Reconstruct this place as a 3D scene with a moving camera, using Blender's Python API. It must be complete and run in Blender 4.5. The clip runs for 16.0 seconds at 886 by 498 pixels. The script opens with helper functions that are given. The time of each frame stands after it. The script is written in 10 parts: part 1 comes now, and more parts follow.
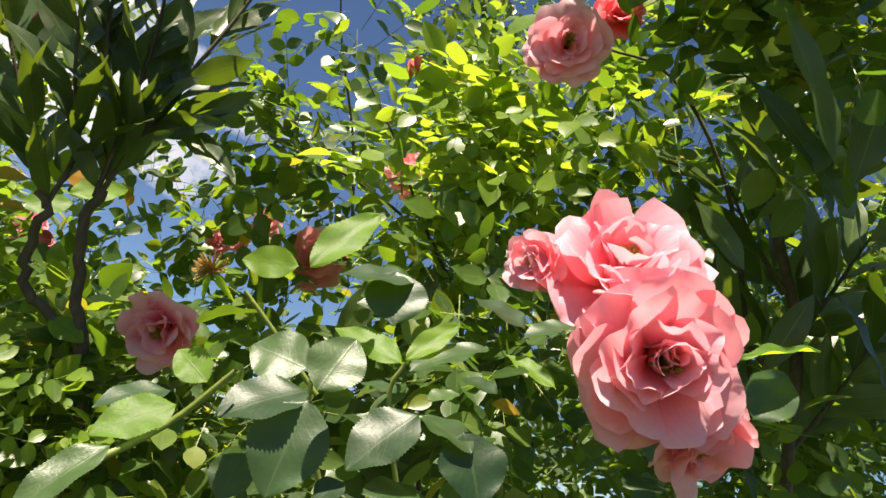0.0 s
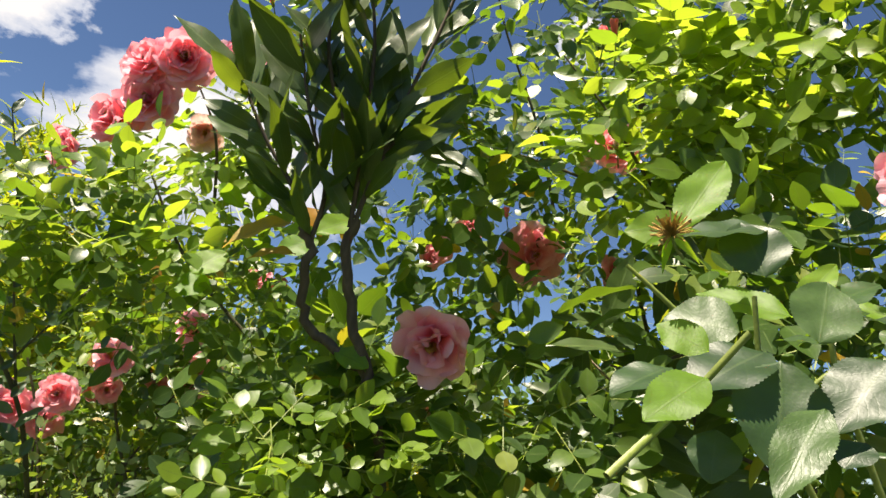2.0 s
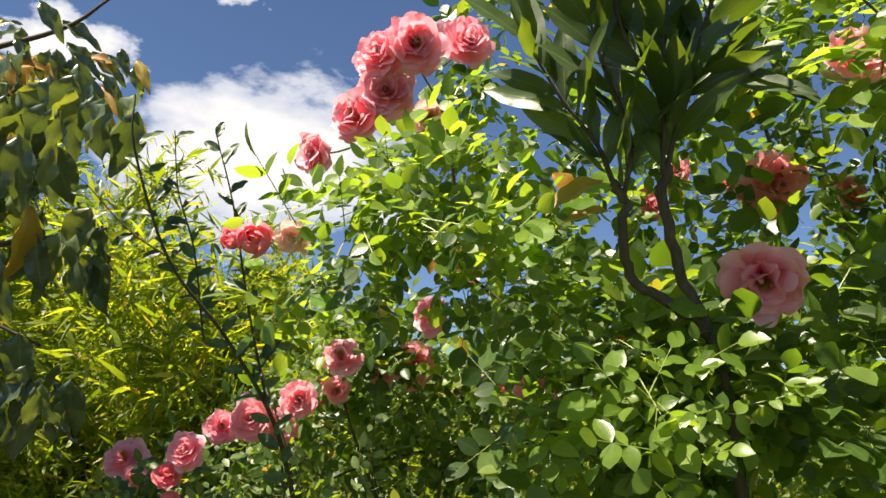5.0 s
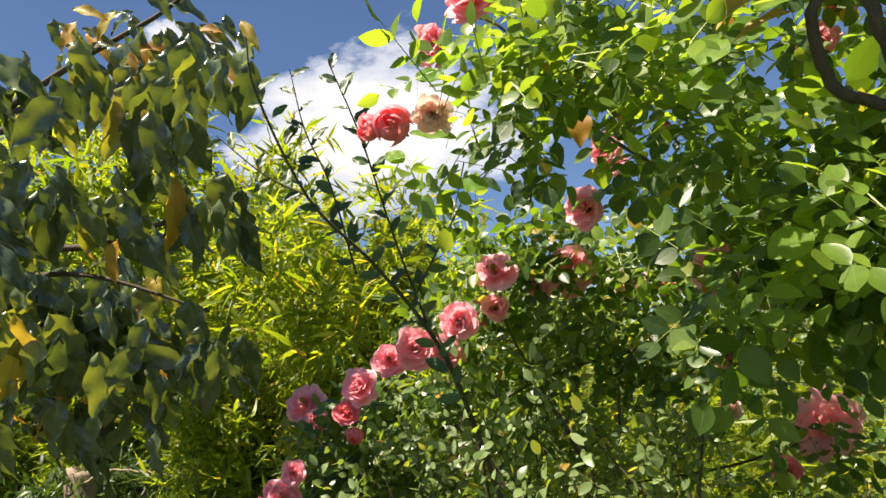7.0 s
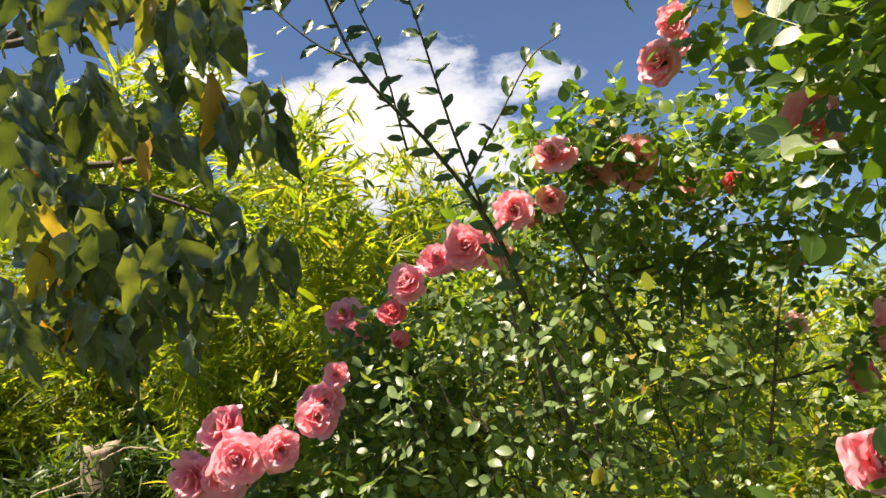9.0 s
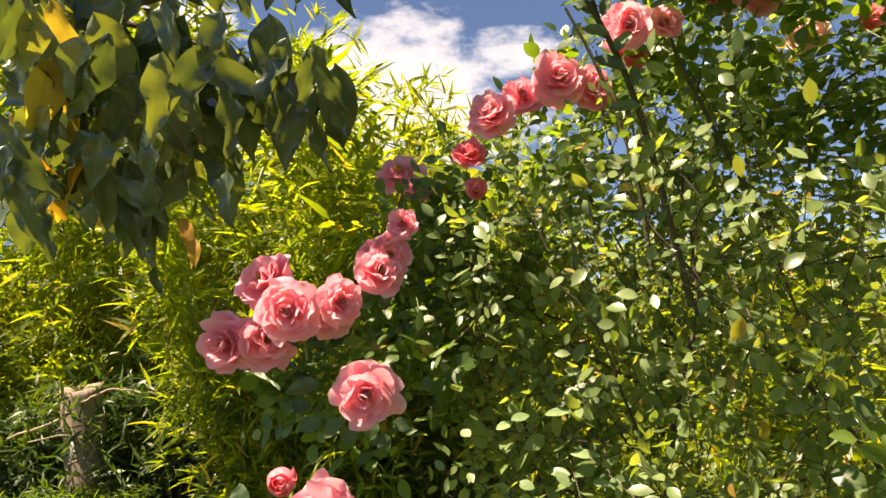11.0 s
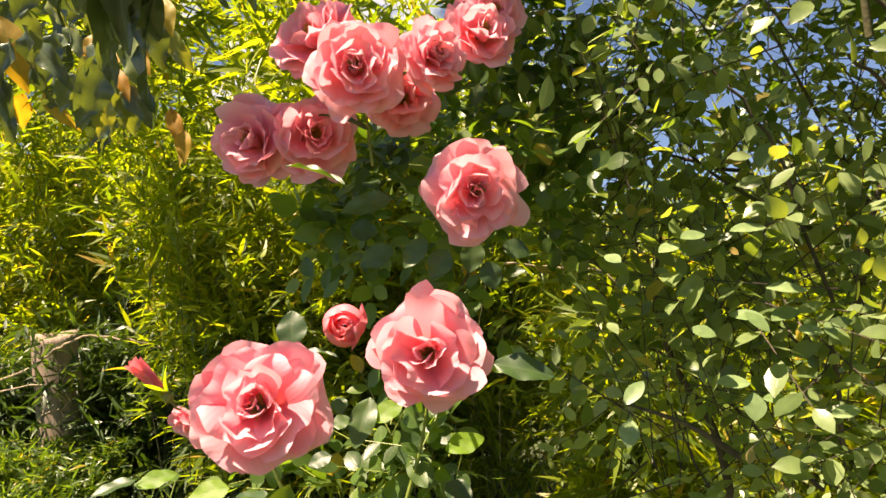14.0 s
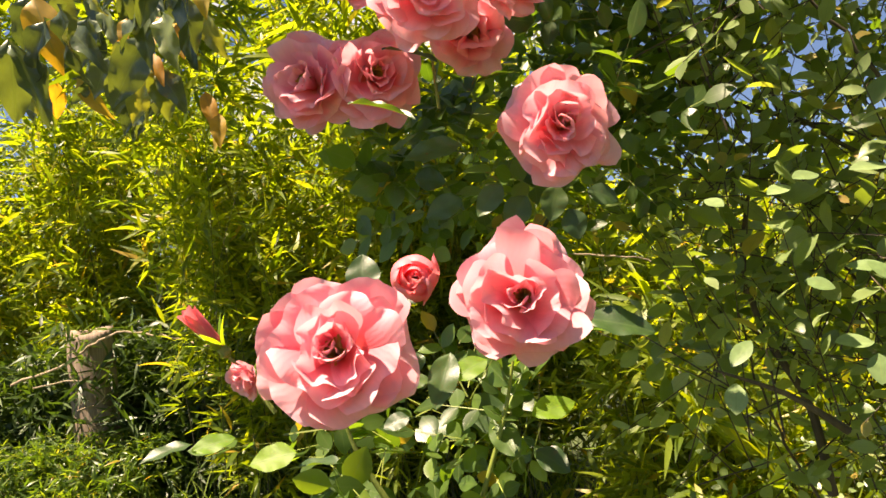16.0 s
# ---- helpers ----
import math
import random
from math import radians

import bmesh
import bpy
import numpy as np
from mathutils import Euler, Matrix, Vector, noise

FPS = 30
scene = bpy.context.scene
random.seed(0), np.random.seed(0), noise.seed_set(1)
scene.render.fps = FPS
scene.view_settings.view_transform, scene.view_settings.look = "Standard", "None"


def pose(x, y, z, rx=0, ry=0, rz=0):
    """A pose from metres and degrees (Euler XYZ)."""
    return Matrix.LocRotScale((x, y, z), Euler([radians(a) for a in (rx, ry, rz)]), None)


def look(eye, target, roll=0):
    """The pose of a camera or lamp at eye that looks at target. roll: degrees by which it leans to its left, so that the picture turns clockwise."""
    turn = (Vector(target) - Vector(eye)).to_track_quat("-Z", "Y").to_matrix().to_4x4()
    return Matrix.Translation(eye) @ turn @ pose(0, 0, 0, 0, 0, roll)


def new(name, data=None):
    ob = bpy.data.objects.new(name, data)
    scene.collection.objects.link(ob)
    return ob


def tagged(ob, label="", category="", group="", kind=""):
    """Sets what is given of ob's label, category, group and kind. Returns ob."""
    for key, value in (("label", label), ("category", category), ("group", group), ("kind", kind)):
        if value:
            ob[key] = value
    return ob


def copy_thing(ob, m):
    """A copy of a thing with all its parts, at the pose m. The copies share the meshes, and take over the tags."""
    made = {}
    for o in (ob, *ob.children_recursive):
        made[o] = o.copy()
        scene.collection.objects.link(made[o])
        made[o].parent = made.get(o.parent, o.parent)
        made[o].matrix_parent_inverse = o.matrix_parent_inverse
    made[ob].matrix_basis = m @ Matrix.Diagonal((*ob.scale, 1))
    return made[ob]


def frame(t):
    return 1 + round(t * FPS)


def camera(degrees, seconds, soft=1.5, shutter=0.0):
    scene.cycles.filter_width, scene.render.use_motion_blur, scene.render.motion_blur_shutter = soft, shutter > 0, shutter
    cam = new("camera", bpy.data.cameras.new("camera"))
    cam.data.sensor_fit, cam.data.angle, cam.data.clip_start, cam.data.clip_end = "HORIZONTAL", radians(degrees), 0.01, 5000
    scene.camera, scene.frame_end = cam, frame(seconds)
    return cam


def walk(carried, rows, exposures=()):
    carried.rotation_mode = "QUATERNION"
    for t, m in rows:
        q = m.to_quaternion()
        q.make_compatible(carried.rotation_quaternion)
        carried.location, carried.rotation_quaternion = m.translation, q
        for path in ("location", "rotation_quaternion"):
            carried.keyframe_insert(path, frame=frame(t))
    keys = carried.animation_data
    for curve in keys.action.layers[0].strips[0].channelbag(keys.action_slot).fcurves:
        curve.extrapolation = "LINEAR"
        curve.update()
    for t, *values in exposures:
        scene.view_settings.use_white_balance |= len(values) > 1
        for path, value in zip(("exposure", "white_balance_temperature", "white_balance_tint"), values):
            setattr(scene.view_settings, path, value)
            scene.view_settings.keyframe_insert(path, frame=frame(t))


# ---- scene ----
cam = camera(65.5, 16.0, soft=1.55)
PATH = [
    (0.0, pose(0.000, 0.000, 1.750, 109.39, -15.93, -32.82)),
    (0.5, pose(-0.006, 0.008, 1.754, 107.94, -14.31, -28.04)),
    (1.0, pose(-0.033, 0.033, 1.747, 106.90, -12.15, -24.01)),
    (1.5, pose(-0.051, 0.052, 1.733, 106.16, -9.97, -20.02)),
    (2.0, pose(-0.085, 0.070, 1.721, 106.09, -8.37, -17.73)),
    (2.5, pose(-0.130, 0.091, 1.707, 106.49, -7.26, -16.57)),
    (3.0, pose(-0.176, 0.112, 1.700, 106.73, -6.85, -16.07)),
    (3.5, pose(-0.220, 0.133, 1.692, 106.97, -6.55, -15.67)),
    (3.7, pose(-0.236, 0.136, 1.690, 107.10, -6.35, -15.34)),
    (5.8, pose(-0.348, 0.166, 1.677, 102.30, 3.85, -4.95)),
    (6.0, pose(-0.354, 0.176, 1.663, 102.36, 4.75, -3.62)),
    (6.5, pose(-0.357, 0.201, 1.657, 100.81, 6.39, -0.68)),
    (7.0, pose(-0.341, 0.222, 1.631, 100.07, 6.68, 2.44)),
    (7.5, pose(-0.349, 0.244, 1.550, 101.95, 8.79, 4.83)),
    (8.0, pose(-0.392, 0.293, 1.507, 101.62, 8.00, 4.20)),
    (8.2, pose(-0.408, 0.301, 1.502, 101.16, 7.17, 3.63)),
    (10.3, pose(-0.513, 0.435, 1.343, 99.96, 5.87, 2.75)),
    (10.5, pose(-0.543, 0.468, 1.328, 99.40, 5.68, 2.28)),
    (11.0, pose(-0.621, 0.539, 1.302, 98.22, 4.99, 1.33)),
    (11.5, pose(-0.684, 0.571, 1.281, 96.98, 4.57, -0.14)),
    (12.0, pose(-0.710, 0.597, 1.266, 95.75, 4.54, -1.30)),
    (12.5, pose(-0.738, 0.660, 1.229, 94.90, 4.29, -1.72)),
    (13.0, pose(-0.763, 0.754, 1.196, 94.52, 4.51, -1.40)),
    (13.5, pose(-0.770, 0.822, 1.163, 95.16, 4.42, -0.85)),
    (14.0, pose(-0.787, 0.860, 1.145, 95.84, 4.76, -0.42)),
    (14.5, pose(-0.788, 0.887, 1.134, 96.13, 5.29, -0.07)),
    (15.0, pose(-0.785, 0.897, 1.127, 96.65, 5.15, 0.41)),
    (15.5, pose(-0.801, 0.902, 1.125, 96.35, 5.37, 1.53)),
    (16.0, pose(-0.834, 0.928, 1.110, 96.10, 5.01, 1.73)),
]
walk(cam, PATH, exposures=[(0.0, 1.48, 6900, 13), (8.2, 1.62, 6900, 13), (10.5, 1.8, 7900, 19), (13.0, 1.92, 8200, 20), (16.0, 1.96, 8200, 20)])

# ---- sky, sun, clouds ----
SUN_EL, SUN_AZ = 66.0, 117.0        # degrees; azimuth to the left of the way ahead (+y)
world = bpy.data.worlds.new("sky")
scene.world = world
world.use_nodes = True
wn = world.node_tree.nodes
sky = wn.new("ShaderNodeTexSky")
sky.sky_type = "NISHITA"
sky.sun_disc = False
sky.sun_elevation = radians(SUN_EL)
sky.sun_rotation = radians(-SUN_AZ)
sky.dust_density = 0.0
sky.altitude = 0
sky.ozone_density = 7.0
sky.air_density = 0.85
wn["Background"].inputs["Strength"].default_value = 0.044
world.node_tree.links.new(sky.outputs["Color"], wn["Background"].inputs["Color"])

sun_data = bpy.data.lights.new("sun", "SUN")
sun_data.energy, sun_data.angle, sun_data.color = 4.8, radians(0.6), (1.0, 0.92, 0.78)
sun = new("sun", sun_data)
_el, _az = radians(SUN_EL), radians(SUN_AZ)
SUN_DIR = Vector((-math.sin(_az) * math.cos(_el), math.cos(_az) * math.cos(_el), math.sin(_el)))
sun.matrix_world = look(SUN_DIR * 30, (0, 0, 0))


# ---- materials ----
def nodes_of(name):
    m = bpy.data.materials.new(name)
    m.use_nodes = True
    nt = m.node_tree
    nt.nodes.clear()
    return m, nt, nt.nodes.new("ShaderNodeOutputMaterial")


def ramp(nt, fac, *stops):
    r = nt.nodes.new("ShaderNodeValToRGB")
    while len(r.color_ramp.elements) < len(stops):
        r.color_ramp.elements.new(0.5)
    for e, (p, c) in zip(r.color_ramp.elements, stops):
        e.position, e.color = p, (*c, 1)
    nt.links.new(fac, r.inputs[0])
    return r.outputs[0]


def math_node(nt, op, a, b=None):
    n = nt.nodes.new("ShaderNodeMath")
    n.operation = op
    for s, v in zip(n.inputs, (a, b)):
        if v is None:
            continue
        if isinstance(v, (int, float)):
            s.default_value = v
        else:
            nt.links.new(v, s)
    return n.outputs[0]


def mixc(nt, fac, a, b, kind="MIX"):
    n = nt.nodes.new("ShaderNodeMix")
    n.data_type, n.blend_type = "RGBA", kind
    for s, v in ((n.inputs[0], fac), (n.inputs[6], a), (n.inputs[7], b)):
        if isinstance(v, (int, float)):
            s.default_value = v
        elif isinstance(v, tuple):
            s.default_value = (*v, 1)
        else:
            nt.links.new(v, s)
    return n.outputs[2]


def noise_tex(nt, scale, detail=3.0, coord="Object"):
    tc = nt.nodes.new("ShaderNodeTexCoord")
    n = nt.nodes.new("ShaderNodeTexNoise")
    n.inputs["Scale"].default_value, n.inputs["Detail"].default_value = scale, detail
    nt.links.new(tc.outputs[coord], n.inputs["Vector"])
    return n.outputs["Fac"]


def leaf_material(name, tops, glow, gloss, vein, islands=True, trans=0.45, vein_n=9.0, spec=0.5):
    """A leaf: green top from a range by chance, thin enough to let light through, midrib and side veins from its UV."""
    m, nt, out = nodes_of(name)
    if islands:
        chance = nt.nodes.new("ShaderNodeNewGeometry").outputs["Random Per Island"]
    else:
        chance = nt.nodes.new("ShaderNodeObjectInfo").outputs["Random"]
    col = ramp(nt, chance, *tops)
    gl = ramp(nt, chance, *glow)
    uv = nt.nodes.new("ShaderNodeUVMap")
    sep = nt.nodes.new("ShaderNodeSeparateXYZ")
    nt.links.new(uv.outputs[0], sep.inputs[0])
    across = math_node(nt, "ABSOLUTE", math_node(nt, "SUBTRACT", sep.outputs[1], 0.5))
    rib = ramp(nt, across, (0.0, (1, 1, 1)), (0.035, (0, 0, 0)))
    slant = math_node(nt, "SUBTRACT", math_node(nt, "MULTIPLY", sep.outputs[0], vein_n), math_node(nt, "MULTIPLY", across, vein_n * 0.75))
    side = math_node(nt, "ABSOLUTE", math_node(nt, "SUBTRACT", math_node(nt, "FRACT", slant), 0.5))
    veins = ramp(nt, side, (0.0, (1, 1, 1)), (0.10, (0, 0, 0)))
    allv = math_node(nt, "MAXIMUM", rib, math_node(nt, "MULTIPLY", veins, 0.35))
    mott = noise_tex(nt, 90 if islands else 4.5, 4)
    col = mixc(nt, 0.5, col, ramp(nt, mott, (0.3, (0.55, 0.55, 0.55)), (0.7, (1.3, 1.3, 1.2))), "MULTIPLY")
    col = mixc(nt, math_node(nt, "MULTIPLY", allv, vein), col, (0.22, 0.30, 0.10))
    b = nt.nodes.new("ShaderNodeBsdfPrincipled")
    nt.links.new(col, b.inputs["Base Color"])
    b.inputs["Roughness"].default_value = gloss
    b.inputs["Specular IOR Level"].default_value = spec
    bump = nt.nodes.new("ShaderNodeBump")
    bump.inputs["Strength"].default_value, bump.inputs["Distance"].default_value = 0.25, 0.0010
    height = math_node(nt, "SUBTRACT", math_node(nt, "MULTIPLY", noise_tex(nt, 160 if islands else 16, 2), 0.5), math_node(nt, "MULTIPLY", allv, 0.22))
    nt.links.new(height, bump.inputs["Height"])
    nt.links.new(bump.outputs[0], b.inputs["Normal"])
    t = nt.nodes.new("ShaderNodeBsdfTranslucent")
    gl = mixc(nt, math_node(nt, "MULTIPLY", allv, 0.35), gl, (0.10, 0.16, 0.01))
    nt.links.new(gl, t.inputs["Color"])
    mx = nt.nodes.new("ShaderNodeMixShader")
    mx.inputs[0].default_value = trans
    nt.links.new(b.outputs[0], mx.inputs[1])
    nt.links.new(t.outputs[0], mx.inputs[2])
    nt.links.new(mx.outputs[0], out.inputs[0])
    return m


def petal_material(name, root, mid, edge, glow, trans=0.4):
    """A petal: deeper at the root, paler towards its rim, with faint lengthwise streaks."""
    m, nt, out = nodes_of(name)
    uv = nt.nodes.new("ShaderNodeUVMap")
    sep = nt.nodes.new("ShaderNodeSeparateXYZ")
    nt.links.new(uv.outputs[0], sep.inputs[0])
    col = ramp(nt, sep.outputs[0], (0.0, root), (0.42, mid), (0.97, edge))
    w = nt.nodes.new("ShaderNodeTexWave")
    w.bands_direction = "Y"
    w.inputs["Scale"].default_value, w.inputs["Distortion"].default_value = 5, 6.0
    w.inputs["Detail"].default_value = 3
    nt.links.new(uv.outputs[0], w.inputs["Vector"])
    col = mixc(nt, 0.16, col, ramp(nt, w.outputs["Fac"], (0.0, (0.82, 0.72, 0.74)), (1.0, (1.05, 1.05, 1.05))), "MULTIPLY")
    tint = nt.nodes.new("ShaderNodeObjectInfo").outputs["Random"]
    col = mixc(nt, 0.6, col, ramp(nt, tint, (0.0, (0.93, 0.86, 0.88)), (1.0, (1.04, 1.08, 1.06))), "MULTIPLY")
    b = nt.nodes.new("ShaderNodeBsdfPrincipled")
    nt.links.new(col, b.inputs["Base Color"])
    b.inputs["Roughness"].default_value = 0.5
    b.inputs["Specular IOR Level"].default_value = 0.4
    bump = nt.nodes.new("ShaderNodeBump")
    bump.inputs["Strength"].default_value, bump.inputs["Distance"].default_value = 0.2, 0.0003
    nt.links.new(w.outputs["Fac"], bump.inputs["Height"])
    nt.links.new(bump.outputs[0], b.inputs["Normal"])
    t = nt.nodes.new("ShaderNodeBsdfTranslucent")
    t.inputs["Color"].default_value = (*glow, 1)
    mx = nt.nodes.new("ShaderNodeMixShader")
    mx.inputs[0].default_value = trans
    nt.links.new(b.outputs[0], mx.inputs[1])
    nt.links.new(t.outputs[0], mx.inputs[2])
    nt.links.new(mx.outputs[0], out.inputs[0])
    return m


def rough_material(name, stops, scale, rough=0.85, bump_d=0.002, stretch=(1, 1, 1), fine=8.0):
    """Bark, wood, soil: two scales of noise for colour and relief."""
    m, nt, out = nodes_of(name)
    tc = nt.nodes.new("ShaderNodeTexCoord")
    mp = nt.nodes.new("ShaderNodeMapping")
    mp.inputs["Scale"].default_value = stretch
    nt.links.new(tc.outputs["Object"], mp.inputs["Vector"])
    big, small = nt.nodes.new("ShaderNodeTexNoise"), nt.nodes.new("ShaderNodeTexNoise")
    for n, s in ((big, scale), (small, scale * fine)):
        n.inputs["Scale"].default_value, n.inputs["Detail"].default_value = s, 5
        nt.links.new(mp.outputs[0], n.inputs["Vector"])
    f = math_node(nt, "ADD", math_node(nt, "MULTIPLY", big.outputs["Fac"], 0.55), math_node(nt, "MULTIPLY", small.outputs["Fac"], 0.45))
    b = nt.nodes.new("ShaderNodeBsdfPrincipled")
    nt.links.new(ramp(nt, f, *stops), b.inputs["Base Color"])
    b.inputs["Roughness"].default_value = rough
    bp = nt.nodes.new("ShaderNodeBump")
    bp.inputs["Strength"].default_value, bp.inputs["Distance"].default_value = 0.8, bump_d
    nt.links.new(f, bp.inputs["Height"])
    nt.links.new(bp.outputs[0], b.inputs["Normal"])
    nt.links.new(b.outputs[0], out.inputs[0])
    return m


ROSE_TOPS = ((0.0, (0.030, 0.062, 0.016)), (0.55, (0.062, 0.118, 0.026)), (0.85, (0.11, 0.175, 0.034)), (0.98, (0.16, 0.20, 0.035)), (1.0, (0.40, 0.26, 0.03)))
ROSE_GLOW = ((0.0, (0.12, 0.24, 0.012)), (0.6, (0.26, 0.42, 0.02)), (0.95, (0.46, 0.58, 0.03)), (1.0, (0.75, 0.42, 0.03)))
MAT_ROSE = leaf_material("rose_leaf", ROSE_TOPS, ROSE_GLOW, 0.36, 0.5)
MAT_ROSE1 = leaf_material("rose_leaf_near", ((0.0, (0.016, 0.040, 0.014)), (0.6, (0.034, 0.072, 0.022)), (1.0, (0.066, 0.115, 0.030))), ROSE_GLOW[:2], 0.44, 0.14, islands=False, trans=0.24, vein_n=8.0, spec=0.5)
# light green of young shoots, also painted on where low leaves catch the sun
MAT_YOUNG_LIT = leaf_material("rose_leaf_light", ((0.0, (0.075, 0.14, 0.02)), (0.5, (0.13, 0.22, 0.03)), (1.0, (0.21, 0.31, 0.04))), ((0.0, (0.26, 0.42, 0.02)), (1.0, (0.54, 0.68, 0.04))), 0.34, 0.4, trans=0.52)
MAT_FRESH = leaf_material("rose_leaf_young", ((0.0, (0.13, 0.26, 0.03)), (1.0, (0.20, 0.34, 0.04))), ((0.0, (0.42, 0.68, 0.02)), (1.0, (0.56, 0.76, 0.03))), 0.5, 0.3, islands=False, trans=0.62)
MAT_SMALL = leaf_material("shrub_leaf", ((0.0, (0.080, 0.125, 0.045)), (0.45, (0.17, 0.24, 0.090)), (0.92, (0.25, 0.33, 0.15)), (0.97, (0.30, 0.24, 0.08)), (1.0, (0.36, 0.20, 0.05))), ((0.0, (0.22, 0.34, 0.03)), (0.6, (0.42, 0.54, 0.04)), (1.0, (0.66, 0.64, 0.06))), 0.33, 0.4, vein_n=6)
MAT_SHRUB1 = leaf_material("shrub_leaf_near", ((0.0, (0.14, 0.22, 0.09)), (1.0, (0.25, 0.35, 0.16))), ((0.0, (0.2, 0.32, 0.05)), (1.0, (0.3, 0.42, 0.08))), 0.42, 0.5, islands=False, vein_n=6, trans=0.35)
MAT_BAMBOO = leaf_material("bamboo_leaf", ((0.0, (0.055, 0.095, 0.012)), (0.5, (0.12, 0.175, 0.018)), (0.92, (0.22, 0.26, 0.026)), (1.0, (0.42, 0.25, 0.035))), ((0.0, (0.22, 0.34, 0.012)), (0.7, (0.47, 0.55, 0.018)), (0.95, (0.66, 0.66, 0.028)), (1.0, (0.85, 0.52, 0.04))), 0.45, 0.15, trans=0.52)
# very dark green blades: the shade low in the hedge is put into their colour
MAT_PAINTED_SHADE = leaf_material("painted_shade_blade", ((0.0, (0.018, 0.040, 0.010)), (1.0, (0.05, 0.095, 0.018))), ((0.0, (0.06, 0.13, 0.01)), (1.0, (0.16, 0.26, 0.015))), 0.45, 0.2, trans=0.35)
MAT_LAUREL = leaf_material("laurel_leaf", ((0.0, (0.032, 0.058, 0.020)), (1.0, (0.065, 0.105, 0.032))), ((0.0, (0.13, 0.22, 0.012)), (1.0, (0.28, 0.38, 0.02))), 0.38, 0.55, islands=False, trans=0.32, vein_n=12)
MAT_TREE = leaf_material("tree_leaf", ((0.0, (0.055, 0.080, 0.048)), (0.6, (0.100, 0.135, 0.075)), (0.92, (0.16, 0.20, 0.085)), (1.0, (0.24, 0.26, 0.07))), ((0.0, (0.12, 0.17, 0.02)), (0.7, (0.24, 0.29, 0.03)), (0.92, (0.46, 0.50, 0.035)), (1.0, (0.62, 0.58, 0.04))), 0.24, 0.4, islands=False, trans=0.24, vein_n=10, spec=0.65)
MAT_GOLD = leaf_material("withered_leaf", ((0.0, (0.42, 0.20, 0.02)), (1.0, (0.40, 0.30, 0.04))), ((0.0, (0.85, 0.38, 0.02)), (1.0, (0.9, 0.62, 0.05))), 0.5, 0.4, islands=False, trans=0.45)
MAT_GRASS = leaf_material("grass_blade", ((0.0, (0.06, 0.12, 0.015)), (1.0, (0.18, 0.26, 0.03))), ((0.0, (0.3, 0.5, 0.03)), (1.0, (0.6, 0.7, 0.05))), 0.5, 0.1)
MAT_PINK = petal_material("pink_petal", (0.92, 0.40, 0.14), (0.91, 0.31, 0.38), (0.95, 0.56, 0.64), (1.0, 0.42, 0.47), 0.46)
MAT_RED = petal_material("deep_pink_petal", (0.80, 0.22, 0.15), (0.86, 0.22, 0.28), (0.90, 0.36, 0.42), (0.98, 0.26, 0.28), 0.5)
MAT_PALE = petal_material("pale_petal", (0.85, 0.55, 0.38), (0.88, 0.56, 0.52), (0.90, 0.72, 0.68), (0.95, 0.60, 0.52))
MAT_STAMEN = rough_material("stamen", ((0.3, (0.66, 0.34, 0.06)), (0.7, (0.82, 0.60, 0.18))), 300)
MAT_CANE = rough_material("cane", ((0.25, (0.025, 0.022, 0.012)), (0.5, (0.06, 0.055, 0.02)), (0.8, (0.11, 0.10, 0.035))), 30)
MAT_GREEN = rough_material("green_stem", ((0.3, (0.10, 0.14, 0.025)), (0.7, (0.22, 0.26, 0.05))), 40, rough=0.5, bump_d=0.0006)
MAT_BARK = rough_material("bark", ((0.25, (0.030, 0.022, 0.015)), (0.5, (0.075, 0.055, 0.038)), (0.8, (0.16, 0.12, 0.08))), 22, stretch=(1, 1, 0.25))
MAT_WOOD = rough_material("weathered_wood", ((0.25, (0.09, 0.062, 0.045)), (0.5, (0.25, 0.185, 0.14)), (0.8, (0.42, 0.34, 0.27))), 26, stretch=(1, 1, 0.07), bump_d=0.006, fine=5)
MAT_VINE = rough_material("dry_vine", ((0.3, (0.22, 0.15, 0.09)), (0.7, (0.48, 0.38, 0.27))), 40)
MAT_SOIL = rough_material("soil", ((0.3, (0.02, 0.024, 0.010)), (0.5, (0.035, 0.05, 0.014)), (0.75, (0.06, 0.095, 0.02))), 2.5, bump_d=0.02)


# ---- mesh helpers ----
RNG = np.random.default_rng(7)


def mesh_of(name, verts, faces, uvs=None, material=None, smooth=True):
    """A mesh from arrays; faces is an (n, 3) or (n, 4) array, uvs one pair a vertex."""
    verts, faces = np.asarray(verts, np.float32), np.asarray(faces, np.int32)
    me = bpy.data.meshes.new(name)
    k = faces.shape[1]
    me.vertices.add(len(verts))
    me.vertices.foreach_set("co", verts.ravel())
    me.loops.add(faces.size)
    me.loops.foreach_set("vertex_index", faces.ravel())
    me.polygons.add(len(faces))
    me.polygons.foreach_set("loop_start", np.arange(0, faces.size, k, dtype=np.int32))
    me.polygons.foreach_set("use_smooth", np.full(len(faces), smooth))
    if uvs is not None:
        layer = me.uv_layers.new(name="UVMap")
        layer.data.foreach_set("uv", np.asarray(uvs, np.float32)[faces.ravel()].ravel())
    me.update(calc_edges=True)
    me.validate()
    if material:
        me.materials.append(material)
    return me


def thing(name, label, category, group="", at=(0, 0, 0), kind=""):
    ob = new(name)
    ob.empty_display_size = 0.05
    ob.location = at
    return tagged(ob, label, category, group, kind)


def child(name, me, parent, label="", kind=""):
    ob = new(name, me)
    ob.parent = parent
    return tagged(ob, label, kind=kind)


def under(ob, parent, at):
    """Place a child whose parent stands unturned at parent.location."""
    ob.location = Vector(at) - parent.location
    return ob


